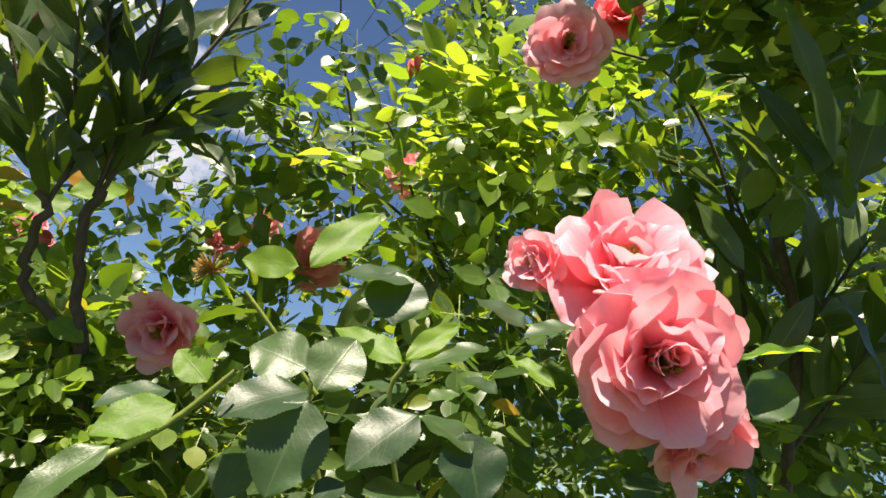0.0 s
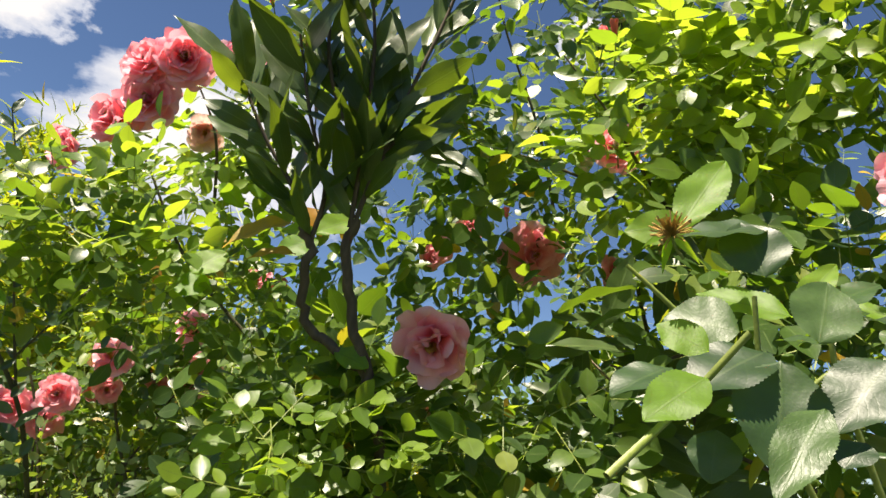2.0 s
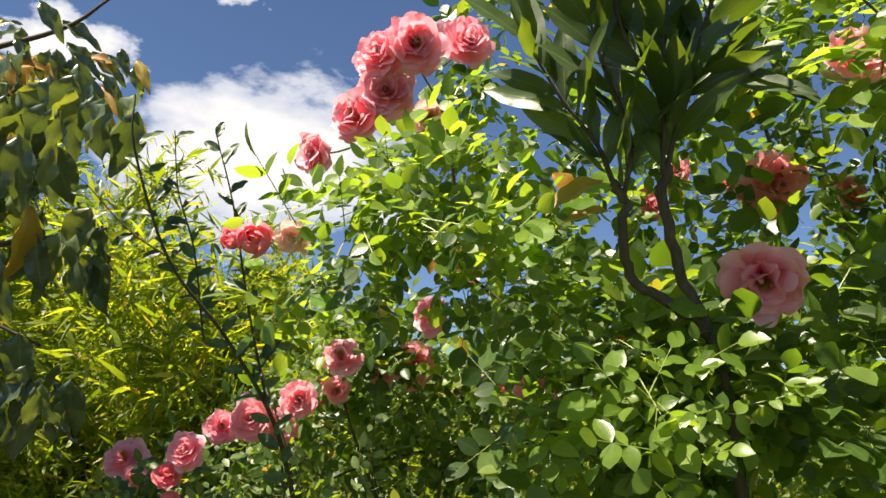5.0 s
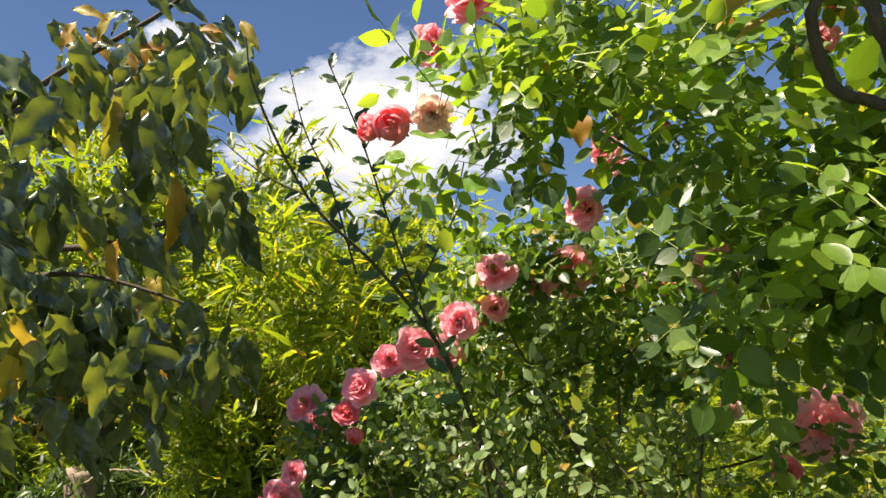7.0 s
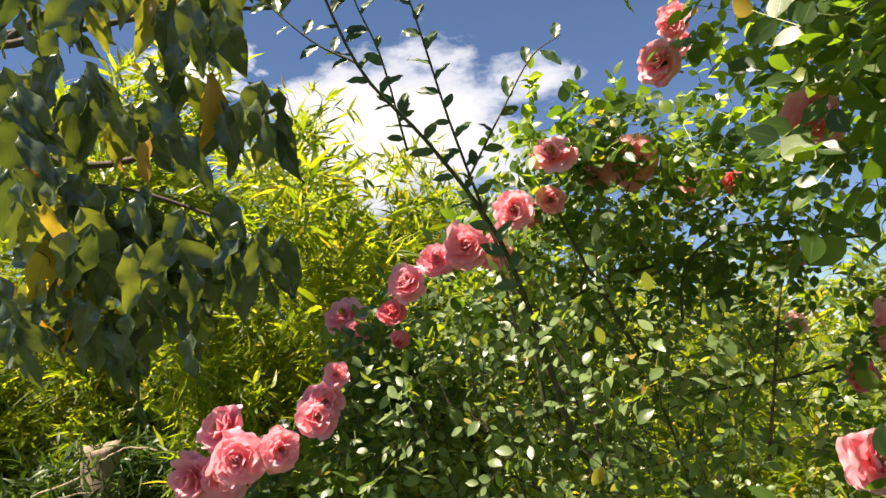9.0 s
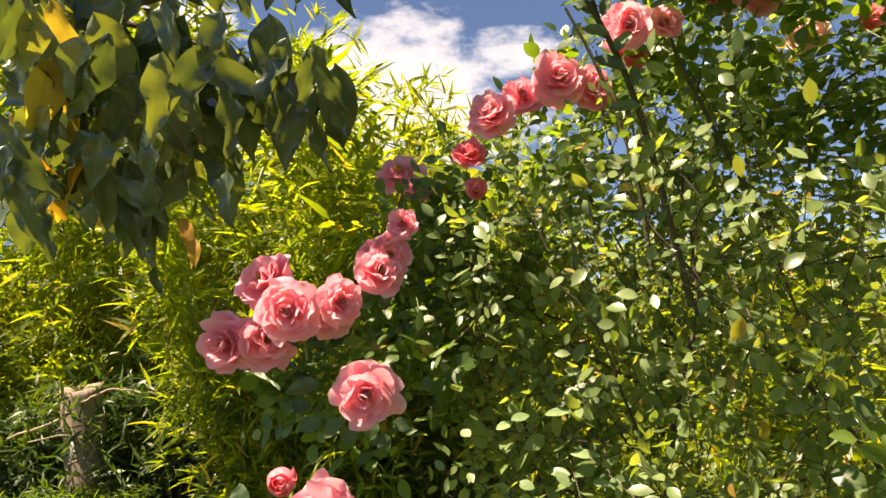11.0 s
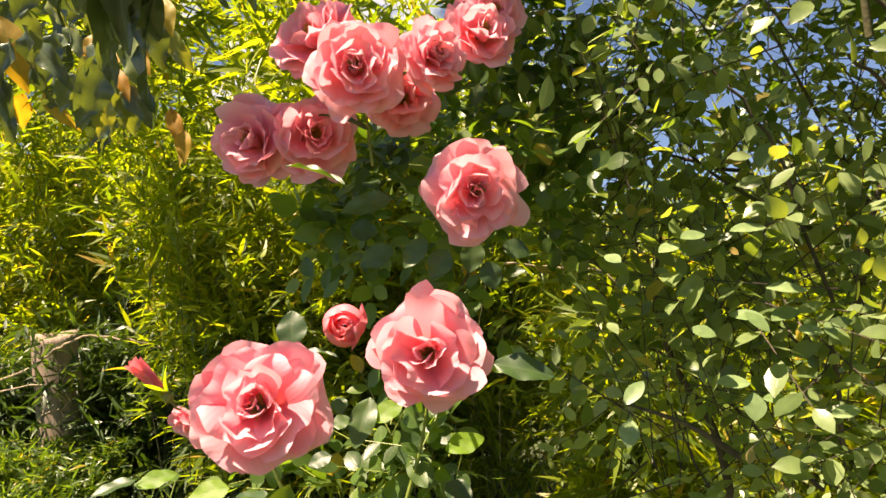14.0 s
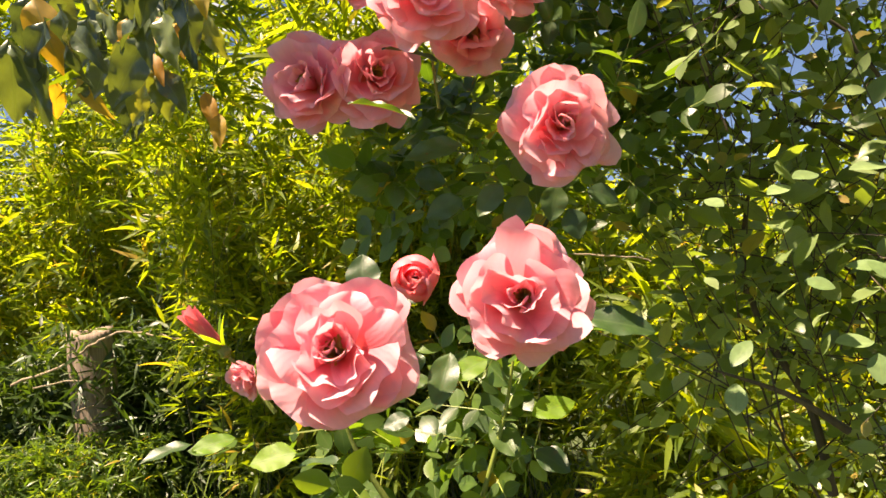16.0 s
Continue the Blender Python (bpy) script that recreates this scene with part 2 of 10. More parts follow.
def grid_faces(rows, cols):
    i = np.arange(rows - 1)[:, None] * cols + np.arange(cols - 1)[None]
    i = i.ravel()
    return np.stack([i, i + 1, i + cols + 1, i + cols], 1)


def leaf_shape(n, width, belly=0.42, fold=0.18, curl=0.25, teeth=0, wave=0.0, cols=3, tip=1.3):
    """A leaf along +x, one long, facing +z: an outline that swells to its belly and runs to a point, folded along the midrib, bent down at the tip."""
    u = np.linspace(0, 1, n + 1)
    if teeth:
        u = np.linspace(0, 1, 2 * teeth + 1)
    p = math.log(0.5) / math.log(belly)
    half = width * 0.5 * np.sin(np.pi * u ** p) ** (0.75 if tip < 1.2 else 0.9)
    half *= np.where(u > belly, 1 - 0.25 * (tip - 1) * (u - belly) / (1 - belly), 1)
    if teeth:
        half = half * np.where(np.arange(len(u)) % 2, 1.03, 0.97)
    half = np.maximum(half, 0.012 * width)
    s = np.linspace(-1, 1, cols)
    x = np.repeat(u[:, None], cols, 1) + (0.02 * np.abs(s) if teeth else 0)
    y = half[:, None] * s[None]
    z = np.abs(y) * fold - curl * u[:, None] ** 2 + wave * np.sin(u[:, None] * 14 + s[None] * 2) * np.abs(s)[None] * width
    v = np.stack([x, y, z + 0 * x], -1).reshape(-1, 3)
    uv = np.stack([np.repeat(u[:, None], cols, 1), np.repeat(s[None] * 0.5 + 0.5, len(u), 0)], -1).reshape(-1, 2)
    return v, grid_faces(len(u), cols), uv


def frames(dirs, ups):
    """Turn matrices whose x follows dirs and whose z leans to ups."""
    x = dirs / np.linalg.norm(dirs, axis=1, keepdims=True)
    y = np.cross(ups, x)
    y /= np.linalg.norm(y, axis=1, keepdims=True) + 1e-9
    return np.stack([x, y, np.cross(x, y)], 2)


def many_leaves(name, shapes, pos, dirs, ups, size, material):
    """All leaves of a clump in one mesh, each one of a few shapes."""
    m = frames(dirs, ups)
    vs, fs, us, base = [], [], [], 0
    pick = RNG.integers(0, len(shapes), len(pos))
    for k, (v, f, uv) in enumerate(shapes):
        sel = np.where(pick == k)[0]
        if not len(sel):
            continue
        w = np.einsum("nij,vj->nvi", m[sel], v) * size[sel][:, None, None] + pos[sel][:, None]
        vs.append(w.reshape(-1, 3))
        fs.append((f[None] + (np.arange(len(sel)) * len(v))[:, None, None] + base).reshape(-1, 4))
        us.append(np.tile(uv, (len(sel), 1)))
        base += len(sel) * len(v)
    return mesh_of(name, np.concatenate(vs), np.concatenate(fs), np.concatenate(us), material)


def tube(points, r0, r1, sides=6, wobble=0.0):
    """Vertices and faces of a round tapering stem along points, smoothed between them."""
    p = [Vector(q) for q in points]
    line = []
    for i in range(len(p) - 1):
        a, b = p[i], p[i + 1]
        ta = (p[i + 1] - p[i - 1]) * 0.5 if i else b - a
        tb = (p[i + 2] - p[i]) * 0.5 if i + 2 < len(p) else b - a
        steps = 5
        for k in range(steps + (i == len(p) - 2)):
            t = k / steps
            line.append(a * (2 * t ** 3 - 3 * t * t + 1) + ta * (t ** 3 - 2 * t * t + t) + b * (3 * t * t - 2 * t ** 3) + tb * (t ** 3 - t * t))
    line = np.array([tuple(v) for v in line])
    if wobble:
        line[1:-1] += RNG.normal(0, wobble, (len(line) - 2, 3))
    d = np.gradient(line, axis=0)
    side = np.cross(d, (0.31, 0.87, 0.38))
    side /= np.linalg.norm(side, axis=1, keepdims=True) + 1e-9
    other = np.cross(d, side)
    other /= np.linalg.norm(other, axis=1, keepdims=True) + 1e-9
    a = np.linspace(0, 2 * np.pi, sides + 1)
    r = np.linspace(r0, r1, len(line))[:, None, None]
    v = line[:, None] + r * (np.cos(a)[None, :, None] * side[:, None] + np.sin(a)[None, :, None] * other[:, None])
    return v.reshape(-1, 3), grid_faces(len(line), sides + 1)


def in_lane(p):
    """True where the walked lane must stay clear: a band along the line from (0, 0) to (-0.85, 0.95)."""
    d = np.array([-0.667, 0.745])
    s = np.clip(p[:, :2] @ d, -0.5, 1.27)
    off = np.linalg.norm(p[:, :2] - s[:, None] * d, axis=1)
    return (off < 0.2) & (np.abs(p[:, 2] - (1.75 - 0.5 * np.maximum(s, 0))) < 0.24)


def blob(c, r, n, flat=(1, 1, 1), shell=0.5):
    """n places in a ball, more of them near its skin."""
    d = RNG.normal(size=(n, 3))
    d /= np.linalg.norm(d, axis=1, keepdims=True)
    q = RNG.random(n)[:, None] ** (1 / 3.0 * (1 - shell) + 0.08)
    return np.array(c) + d * q * r * np.array(flat), d


ROSE_SHAPES = [leaf_shape(5, w, 0.46, f, c, tip=1.1) for w, f, c in ((0.66, 0.12, 0.12), (0.72, 0.22, 0.25), (0.6, 0.3, 0.05), (0.68, 0.05, -0.1))]
SMALL_SHAPES = [leaf_shape(4, w, 0.5, f, c, tip=1.0) for w, f, c in ((0.55, 0.15, 0.15), (0.62, 0.25, 0.3), (0.5, 0.1, 0.0))]
BAMBOO_SHAPES = [leaf_shape(4, w, 0.3, 0.1, c) for w, c in ((0.14, 0.2), (0.17, 0.4), (0.12, 0.05))]
GRASS_SHAPES = [leaf_shape(4, w, 0.25, 0.2, c) for w, c in ((0.035, 0.5), (0.04, 0.3), (0.03, 0.8))]


def rose_clump(plant, x, y, z, r, n, size=0.036, young=False, light=0.75):
    """A bunch of rose foliage: compound leaves of five leaflets on thin stalks, upper sides turned to the light."""
    k = max(3, n // 5)
    c, d = blob((x, y, z), r, k)
    keep = ~in_lane(c)
    c, d = c[keep], d[keep]
    k = len(c)
    if not k:
        return
    axis = d * 0.7 + RNG.normal(0, 0.45, (k, 3)) + (0, 0, -0.05)
    axis /= np.linalg.norm(axis, axis=1, keepdims=True)
    up = np.array([SUN_DIR]) * light + RNG.normal(0, 0.42, (k, 3)) + d * 0.25 + (0, -0.3, 0)
    lat = np.cross(up, axis)
    lat /= np.linalg.norm(lat, axis=1, keepdims=True)
    s = size * RNG.uniform(0.65, 1.2, k)[:, None]
    pos, dr, ups, sz = [], [], [], []
    for along, turn, f in ((2.0, 0, 1.1), (1.35, 1, 1.0), (1.35, -1, 1.0), (0.6, 1, 0.8), (0.6, -1, 0.8)):
        pos.append(c + axis * s * along)
        dr.append((axis * (0.45 if turn else 1) + lat * turn) + RNG.normal(0, 0.14, (k, 3)))
        ups.append(up + RNG.normal(0, 0.3, (k, 3)))
        sz.append(s[:, 0] * f * RNG.uniform(0.8, 1.15, k))
    child("foliage", many_leaves("rose_foliage", ROSE_SHAPES, np.concatenate(pos), np.concatenate(dr), np.concatenate(ups), np.concatenate(sz), MAT_YOUNG_LIT if young else MAT_ROSE), plant, kind="stuff")
    # leaf stalks: thin three-sided slips from the twig to the last leaflet
    w = 0.0006
    a, b = c - axis * s * 0.6, c + axis * s * 2.1
    v = np.stack([a + lat * w, a - lat * w, b - lat * w * 0.5, b + lat * w * 0.5], 1).reshape(-1, 3)
    child("stalk", mesh_of("stalk", v, np.arange(len(v)).reshape(-1, 4), None, MAT_GREEN), plant, kind="stuff")


def small_clump(plant, x, y, z, r, n, size=0.022):
    """Twiggy growth with small oval leaves in rows along thin shoots."""
    k = max(4, n // 9)
    c, d = blob((x, y, z), r, k, shell=0.2)
    keep = ~in_lane(c)
    c, d = c[keep], d[keep]
    k = len(c)
    if not k:
        return
    axis = d * 0.4 + RNG.normal(0, 0.5, (k, 3)) + (-0.15, 0, 0.35)
    axis /= np.linalg.norm(axis, axis=1, keepdims=True)
    up = np.array([SUN_DIR]) * 0.7 + RNG.normal(0, 0.5, (k, 3)) + (0, -0.25, 0)
    lat = np.cross(up, axis)
    lat /= np.linalg.norm(lat, axis=1, keepdims=True)
    s = size * RNG.uniform(0.7, 1.25, k)[:, None]
    pos, dr, ups, sz = [], [], [], []
    for i in range(9):
        turn = (1, -1)[i % 2] if i < 8 else 0
        pos.append(c + axis * s * (0.55 * i))
        dr.append(axis * (0.5 if turn else 1) + lat * turn + RNG.normal(0, 0.3, (k, 3)))
        ups.append(up + RNG.normal(0, 0.4, (k, 3)))
        sz.append(s[:, 0] * RNG.uniform(0.6, 1.15, k))
    child("foliage", many_leaves("shrub_foliage", SMALL_SHAPES, np.concatenate(pos), np.concatenate(dr), np.concatenate(ups), np.concatenate(sz), MAT_SMALL), plant, kind="stuff")
    w = 0.0009
    a, b = c - axis * s * 2.5, c + axis * s * 4.6
    front = np.cross(axis, lat)
    v = np.concatenate([np.stack([a + q * w, a - q * w, b - q * w * 0.4, b + q * w * 0.4], 1).reshape(-1, 3) for q in (lat, front)])
    child("twig", mesh_of("twig", v, np.arange(len(v)).reshape(-1, 4), None, MAT_BARK), plant, kind="stuff")


def stem(plant, name, r0, r1, *points, material=None, sides=7, wobble=0.0, label=""):
    v, f = tube(points, r0, r1, sides, wobble)
    ob = child(name, mesh_of(name, v - np.array(plant.location), f, None, material or MAT_CANE), plant, label)
    return ob


HERO = {}


def hero_mesh(kind):
    if kind not in HERO:
        mat, args = {
            "rose": (MAT_ROSE1, dict(width=0.70, belly=0.46, fold=0.16, curl=0.16, teeth=24, wave=0.03, cols=9, tip=1.1)),
            "young": (MAT_FRESH, dict(width=0.68, belly=0.46, fold=0.12, curl=0.10, teeth=20, wave=0.03, cols=9, tip=1.1)),
            "laurel": (MAT_LAUREL, dict(width=0.27, belly=0.5, fold=0.22, curl=0.12, wave=0.06, cols=5)),
            "tree": (MAT_TREE, dict(width=0.46, belly=0.42, fold=0.34, curl=0.30, wave=0.15, cols=7)),
            "gold": (MAT_GOLD, dict(width=0.5, belly=0.45, fold=0.3, curl=0.3, wave=0.06, cols=5)),
            "shrub": (MAT_SHRUB1, dict(width=0.60, belly=0.5, fold=0.12, curl=0.12, cols=5, tip=1.0)),
        }[kind]
        v, f, uv = leaf_shape(10, **args)
        HERO[kind] = mesh_of(kind + "_leaf", v, f, uv, mat)
    return HERO[kind]


def leaf(plant, kind, base, tip, width, up, name="leaf", label=""):
    """One leaf of its own from base to tip, its width as a share of the usual one."""
    b, t = Vector(base), Vector(tip)
    d = t - b
    x = d.normalized()
    y = Vector(up).cross(x).normalized()
    m = Matrix((x, y, x.cross(y))).transposed().to_4x4()
    ob = child(name, hero_mesh(kind), plant, label)
    ob.matrix_basis = Matrix.Translation(b - plant.location) @ m @ Matrix.Diagonal((d.length, d.length * width, d.length, 1))
    return ob


# ---- roses ----
def petal_mesh(name, length, width, a0, a1, cup, roll, ruffle, seed, material):
    """A broad petal that grows from the origin, leaning from the axis (+z) towards +x by a0 at its root and a1 at its rim: rounded shoulders, cupped across, its rim rolled out, waved and finely frilled."""
    rng = np.random.default_rng(seed)
    rows, cols = 15, 17
    s = np.linspace(0, 1, 40)
    ang = np.radians(a0 + (a1 - a0) * s ** 1.2 + roll * np.clip(s - 0.70, 0, 1) ** 1.5 * 6)
    r = np.concatenate([[0], np.cumsum(np.sin(ang[1:]) * length / 39)]) + 0.03
    h = np.concatenate([[0], np.cumsum(np.cos(ang[1:]) * length / 39)])
    uu, vv = np.meshgrid(np.linspace(-1, 1, cols), np.linspace(0, 1, rows) ** 0.85)
    ph, k = rng.uniform(0, 6.28, 5), rng.uniform(1.6, 3.2)
    reach = 1 - 0.22 * np.abs(uu) ** 4 - 0.06 * np.exp(-((uu - rng.uniform(-0.4, 0.4)) * 4) ** 2) + 0.025 * np.sin(6 * uu + ph[0])
    along = vv * reach
    half = width * 0.5 * (0.20 + 0.80 * np.sin(np.pi * 0.5 * np.clip(along / 0.66, 0, 1))) * (1 - 0.10 * np.clip((along - 0.66) / 0.34, 0, 1) ** 2)
    skew = rng.normal(0, 0.10)
    ring = np.maximum(np.interp(along, s, r), 0.07)
    turn = np.clip(half * uu / ring, -2.1, 2.1)
    wrap = cup >= 0.5
    y = (ring * np.sin(turn) if wrap else half * uu) + skew * length * vv ** 2
    an = np.interp(along, s, ang)
    inward = ring * (1 - np.cos(turn)) if wrap else cup * uu ** 2 * half * (0.4 + 0.6 * vv)
    wave = ruffle * length * vv ** 2 * np.sin(k * uu + ph[1])
    wave += ruffle * 0.45 * length * vv ** 3.5 * np.sin(2.4 * k * uu + ph[2])
    wave += ruffle * 0.22 * length * vv ** 6 * np.sin(13 * uu + ph[3])
    crease = 0.05 * length * vv * np.exp(-((uu - rng.uniform(-0.3, 0.3)) * 3.2) ** 2) * rng.uniform(-0.6, 1)
    off = -inward + wave + crease
    x = np.interp(along, s, r) + np.cos(an) * off
    z = np.interp(along, s, h) - np.sin(an) * off
    pts = np.stack([x, y, z], -1).reshape(-1, 3)
    return mesh_of(name, pts, grid_faces(rows, cols), np.stack([vv, uu * 0.5 + 0.5], -1).reshape(-1, 2), material)


# rings of a rose: count, length, width, lean at root, lean at rim, cup, roll, ruffle, height
ROSE_FORMS = {
    "open": ((5, .54, .84, 72, 104, .16, 12, .10, -.02), (4, .53, .80, 58, 82, .24, 14, .12, .0), (4, .50, .70, 44, 60, .34, 16, .13, .02), (4, .46, .54, 30, 40, .45, 14, .13, .04), (4, .42, .44, 18, 20, .5, 10, .10, .05), (3, .38, .34, 7, 4, .6, 4, .06, .06)),
    "cupped": ((5, .54, .90, 76, 96, .20, 12, .09, -.02), (4, .54, .86, 62, 76, .28, 16, .11, .0), (4, .52, .74, 46, 54, .38, 18, .13, .02), (4, .48, .56, 32, 36, .47, 18, .14, .04), (4, .42, .44, 17, 16, .5, 12, .11, .06)),
    "flat": ((6, .54, .62, 62, 98, .10, 12, .08, -.02), (5, .47, .56, 52, 82, .16, 12, .09, .0), (4, .37, .46, 36, 64, .30, 10, .11, .015), (4, .26, .30, 20, 46, .5, 0, .13, .03)),
    "nodding": ((5, .58, .70, 34, 84, .20, 18, .12, -.02), (4, .54, .66, 28, 60, .28, 20, .13, .0), (4, .48, .54, 16, 38, .42, 16, .13, .02), (3, .42, .46, 8, 20, .5, 10, .09, .03)),
    "half": ((4, .70, .80, 88, -60, .5, 0, .02, -.02), (4, .64, .70, 76, -56, .5, 0, .03, .0), (3, .56, .58, 56, -46, .55, 2, .04, .02), (3, .48, .44, 30, -30, .6, 2, .05, .04)),
    "bud": ((4, .62, .40, 12, 0, .9, 12, .02, -.02), (3, .62, .30, 4, -6, .95, 0, .02, .0)),
    "spent": (),
}
ROSE_MADE = {}


def rose(at, face, size, form="open", tone="pink", spin=0.0, label="", group="roses"):
    """A rose with its centre at a place, facing a way: petals in rings, stamens, sepals, hip and a stalk. A form is built once and copied."""
    mat = {"pink": MAT_PINK, "red": MAT_RED, "pale": MAT_PALE}[tone]
    f = Vector(face).normalized()
    m = Matrix.Translation(at) @ f.to_track_quat("Z", "Y").to_matrix().to_4x4() @ pose(0, 0, 0, 0, 0, spin) @ Matrix.Diagonal((size, size, size, 1)) @ Matrix.Translation((0, 0, -0.16))
    name = "rose_bud" if form in ("bud", "half") else "rose"
    label = label or {"pink": "soft pink garden rose with ruffled petals", "red": "deep pink half-open rose with tight petals", "pale": "fading pale pink rose with loose petals"}[tone]
    if form == "spent":
        name, label = "spent_rose", "spent rose head with brown stamens and no petals"
    key = (form, tone, int(spin) % 4)
    if key in ROSE_MADE:
        ob = copy_thing(ROSE_MADE[key], m)
        ob.scale = (size, size, size)
        return tagged(ob, label)
    ob = thing(name, label, {"rose": "rose", "rose_bud": "rose bud", "spent_rose": "spent rose"}[name], group)
    rng = np.random.default_rng(hash_of(form + tone) + key[2])
    for ring, (n, ln, wd, a0, a1, cup, roll, ruf, hz) in enumerate(ROSE_FORMS[form]):
        for i in range(n):
            j = np.clip(rng.normal(0, 1, 4), -1.6, 1.6) * (0.4 if form in ("half", "bud") else 1)
            p = child("petal", petal_mesh("petal", ln * (1 + .045 * j[0]), wd * (1 + .11 * j[1]), a0 + 4 * j[2], a1 + 8 * j[3], cup, roll, ruf, int(rng.integers(1 << 30)), mat), ob)
            p.matrix_basis = pose(0, 0, hz, 5 * j[1], 4 * j[2], 360 * i / n + ring * 37 + 13 * j[0])
    if form in ("open", "flat", "nodding", "cupped", "spent"):
        k = 110 if form == "spent" else 60
        lift = 0.02 if form == "spent" else 0.20
        vs, fs = [], []
        for i in range(k):
            a, t = rng.uniform(0, 6.28), rng.uniform(0.05, 1.35 if form == "spent" else 0.6)
            d = Vector((math.cos(a) * math.sin(t), math.sin(a) * math.sin(t), math.cos(t)))
            v, fc = tube([(0, 0, 0.02), d * 0.10 + Vector((0, 0, lift)), d * rng.uniform(.14, .19) * (1.9 if form == 'spent' else 1) + Vector((0, 0, lift + .01))], 0.005, 0.012, 4)
            fs.append(fc + sum(len(q) for q in vs))
            vs.append(v)
        child("stamen_tuft", mesh_of("stamen_tuft", np.concatenate(vs), np.concatenate(fs), None, MAT_STAMEN), ob, "tuft of orange-brown stamens")
    v, fc = tube([(0, 0, .03), (0, 0, -.03), (0, 0, -.09), (0, 0, -.13)], .05, .018, 8)
    prof = np.repeat(np.array([.055, .06, .062, .062, .064, .066, .068, .07, .07, .068, .06, .05, .04, .03, .022, .018]), 9)
    v[:, :2] *= (prof / np.linalg.norm(v[:, :2], axis=1))[:, None]
    hip = child("hip", mesh_of("hip", v, fc, None, MAT_GREEN), ob, "green swelling below the petals")
    lean = 24 if form == "bud" else 118
    for i in range(5):
        v, fc, uv = leaf_shape(6, 0.24, 0.25, 0.3, 0.3)
        s = child("sepal", mesh_of("sepal", v * {"bud": 0.42, "spent": 0.6}.get(form, 0.26), fc, uv, MAT_FRESH), hip)
        s.matrix_basis = pose(0, 0, -0.01, 0, 0, 72 * i + 12) @ pose(.045, 0, 0, 0, lean - 90, 0)
    v, fc = tube([(0, 0, -.12), (.03, .01, -.5), (.12, .03, -.95)], .022, .03, 6)
    child("stalk", mesh_of("stalk", v, fc, None, MAT_GREEN), ob)
    ob.matrix_basis = m
    ROSE_MADE[key] = ob
    return ob


def hash_of(s):
    return sum(ord(c) * (i + 7) ** 2 for i, c in enumerate(s))


# ---- ground ----
def ground_sheet():
    n = 60
    s = np.sign(np.linspace(-1, 1, n)) * np.abs(np.linspace(-1, 1, n)) ** 4 * 900
    xx, yy = np.meshgrid(s, s)
    z = 0.03 * np.sin(xx * 1.3) * np.cos(yy * 1.1)
    return mesh_of("ground", np.stack([xx, yy, z], -1).reshape(-1, 3), grid_faces(n, n), None, MAT_SOIL)


tagged(new("ground", ground_sheet()), "grassy garden soil under the rose bushes", "ground", kind="structure")
p = np.stack([RNG.uniform(-5, 3, 9000), RNG.uniform(-2, 6, 9000), np.full(9000, -0.02)], 1)
grass = new("grass", many_leaves("grass", GRASS_SHAPES, p, RNG.normal(0, 0.35, p.shape) + (0, 0, 1), RNG.normal(0, 1, p.shape), RNG.uniform(0.15, 0.45, len(p)), MAT_GRASS))
tagged(grass, "long sunlit grass between the bushes", "grass", kind="stuff")


# ---- clouds ----
def cloud(az, el, width, height, seed, cover, label):
    """A far sheet of cloud, 900 m off, whose ragged outline comes from noise."""
    m, nt, o = nodes_of("cloud")
    tc = nt.nodes.new("ShaderNodeTexCoord")
    mp = nt.nodes.new("ShaderNodeMapping")
    mp.inputs["Location"].default_value = (seed, seed * 0.37, 0)
    nt.links.new(tc.outputs["Object"], mp.inputs["Vector"])
    n1 = nt.nodes.new("ShaderNodeTexNoise")
    n1.inputs["Scale"].default_value, n1.inputs["Detail"].default_value, n1.inputs["Roughness"].default_value = 2.2, 9, 0.58
    nt.links.new(mp.outputs[0], n1.inputs["Vector"])
    g = nt.nodes.new("ShaderNodeTexGradient")
    g.gradient_type = "SPHERICAL"
    nt.links.new(tc.outputs["Object"], g.inputs["Vector"])
    v = math_node(nt, "ADD", math_node(nt, "MULTIPLY", g.outputs["Fac"], 1.25), math_node(nt, "MULTIPLY", math_node(nt, "SUBTRACT", n1.outputs["Fac"], 0.5), 1.5))
    mask = ramp(nt, v, (cover, (0, 0, 0)), (cover + 0.16, (0.75, 0.75, 0.75)), (cover + 0.45, (1, 1, 1)))
    e = nt.nodes.new("ShaderNodeEmission")
    e.inputs["Strength"].default_value = 0.37
    nt.links.new(ramp(nt, v, (cover, (0.72, 0.80, 0.95)), (cover + 0.5, (1, 1, 1))), e.inputs["Color"])
    t = nt.nodes.new("ShaderNodeBsdfTransparent")
    mx = nt.nodes.new("ShaderNodeMixShader")
    nt.links.new(mask, mx.inputs[0])
    nt.links.new(t.outputs[0], mx.inputs[1])
    nt.links.new(e.outputs[0], mx.inputs[2])
    nt.links.new(mx.outputs[0], o.inputs[0])
    q = np.array([(-1.1, -1.1, 0), (1.1, -1.1, 0), (1.1, 1.1, 0), (-1.1, 1.1, 0)])
    ob = new("cloud", mesh_of("cloud", q, np.array([[0, 1, 2, 3]]), None, m))
    a, b = radians(az), radians(el)
    c = Vector((-math.sin(a) * math.cos(b), math.cos(a) * math.cos(b), math.sin(b))) * 900
    ob.matrix_world = look(c, (0, 0, 1.6)) @ pose(0, 0, 0, 0, 180, 0) @ Matrix.Diagonal((900 * math.tan(radians(width / 2)), 900 * math.tan(radians(height / 2)), 1, 1))
    return tagged(ob, label, "cloud", kind="structure")


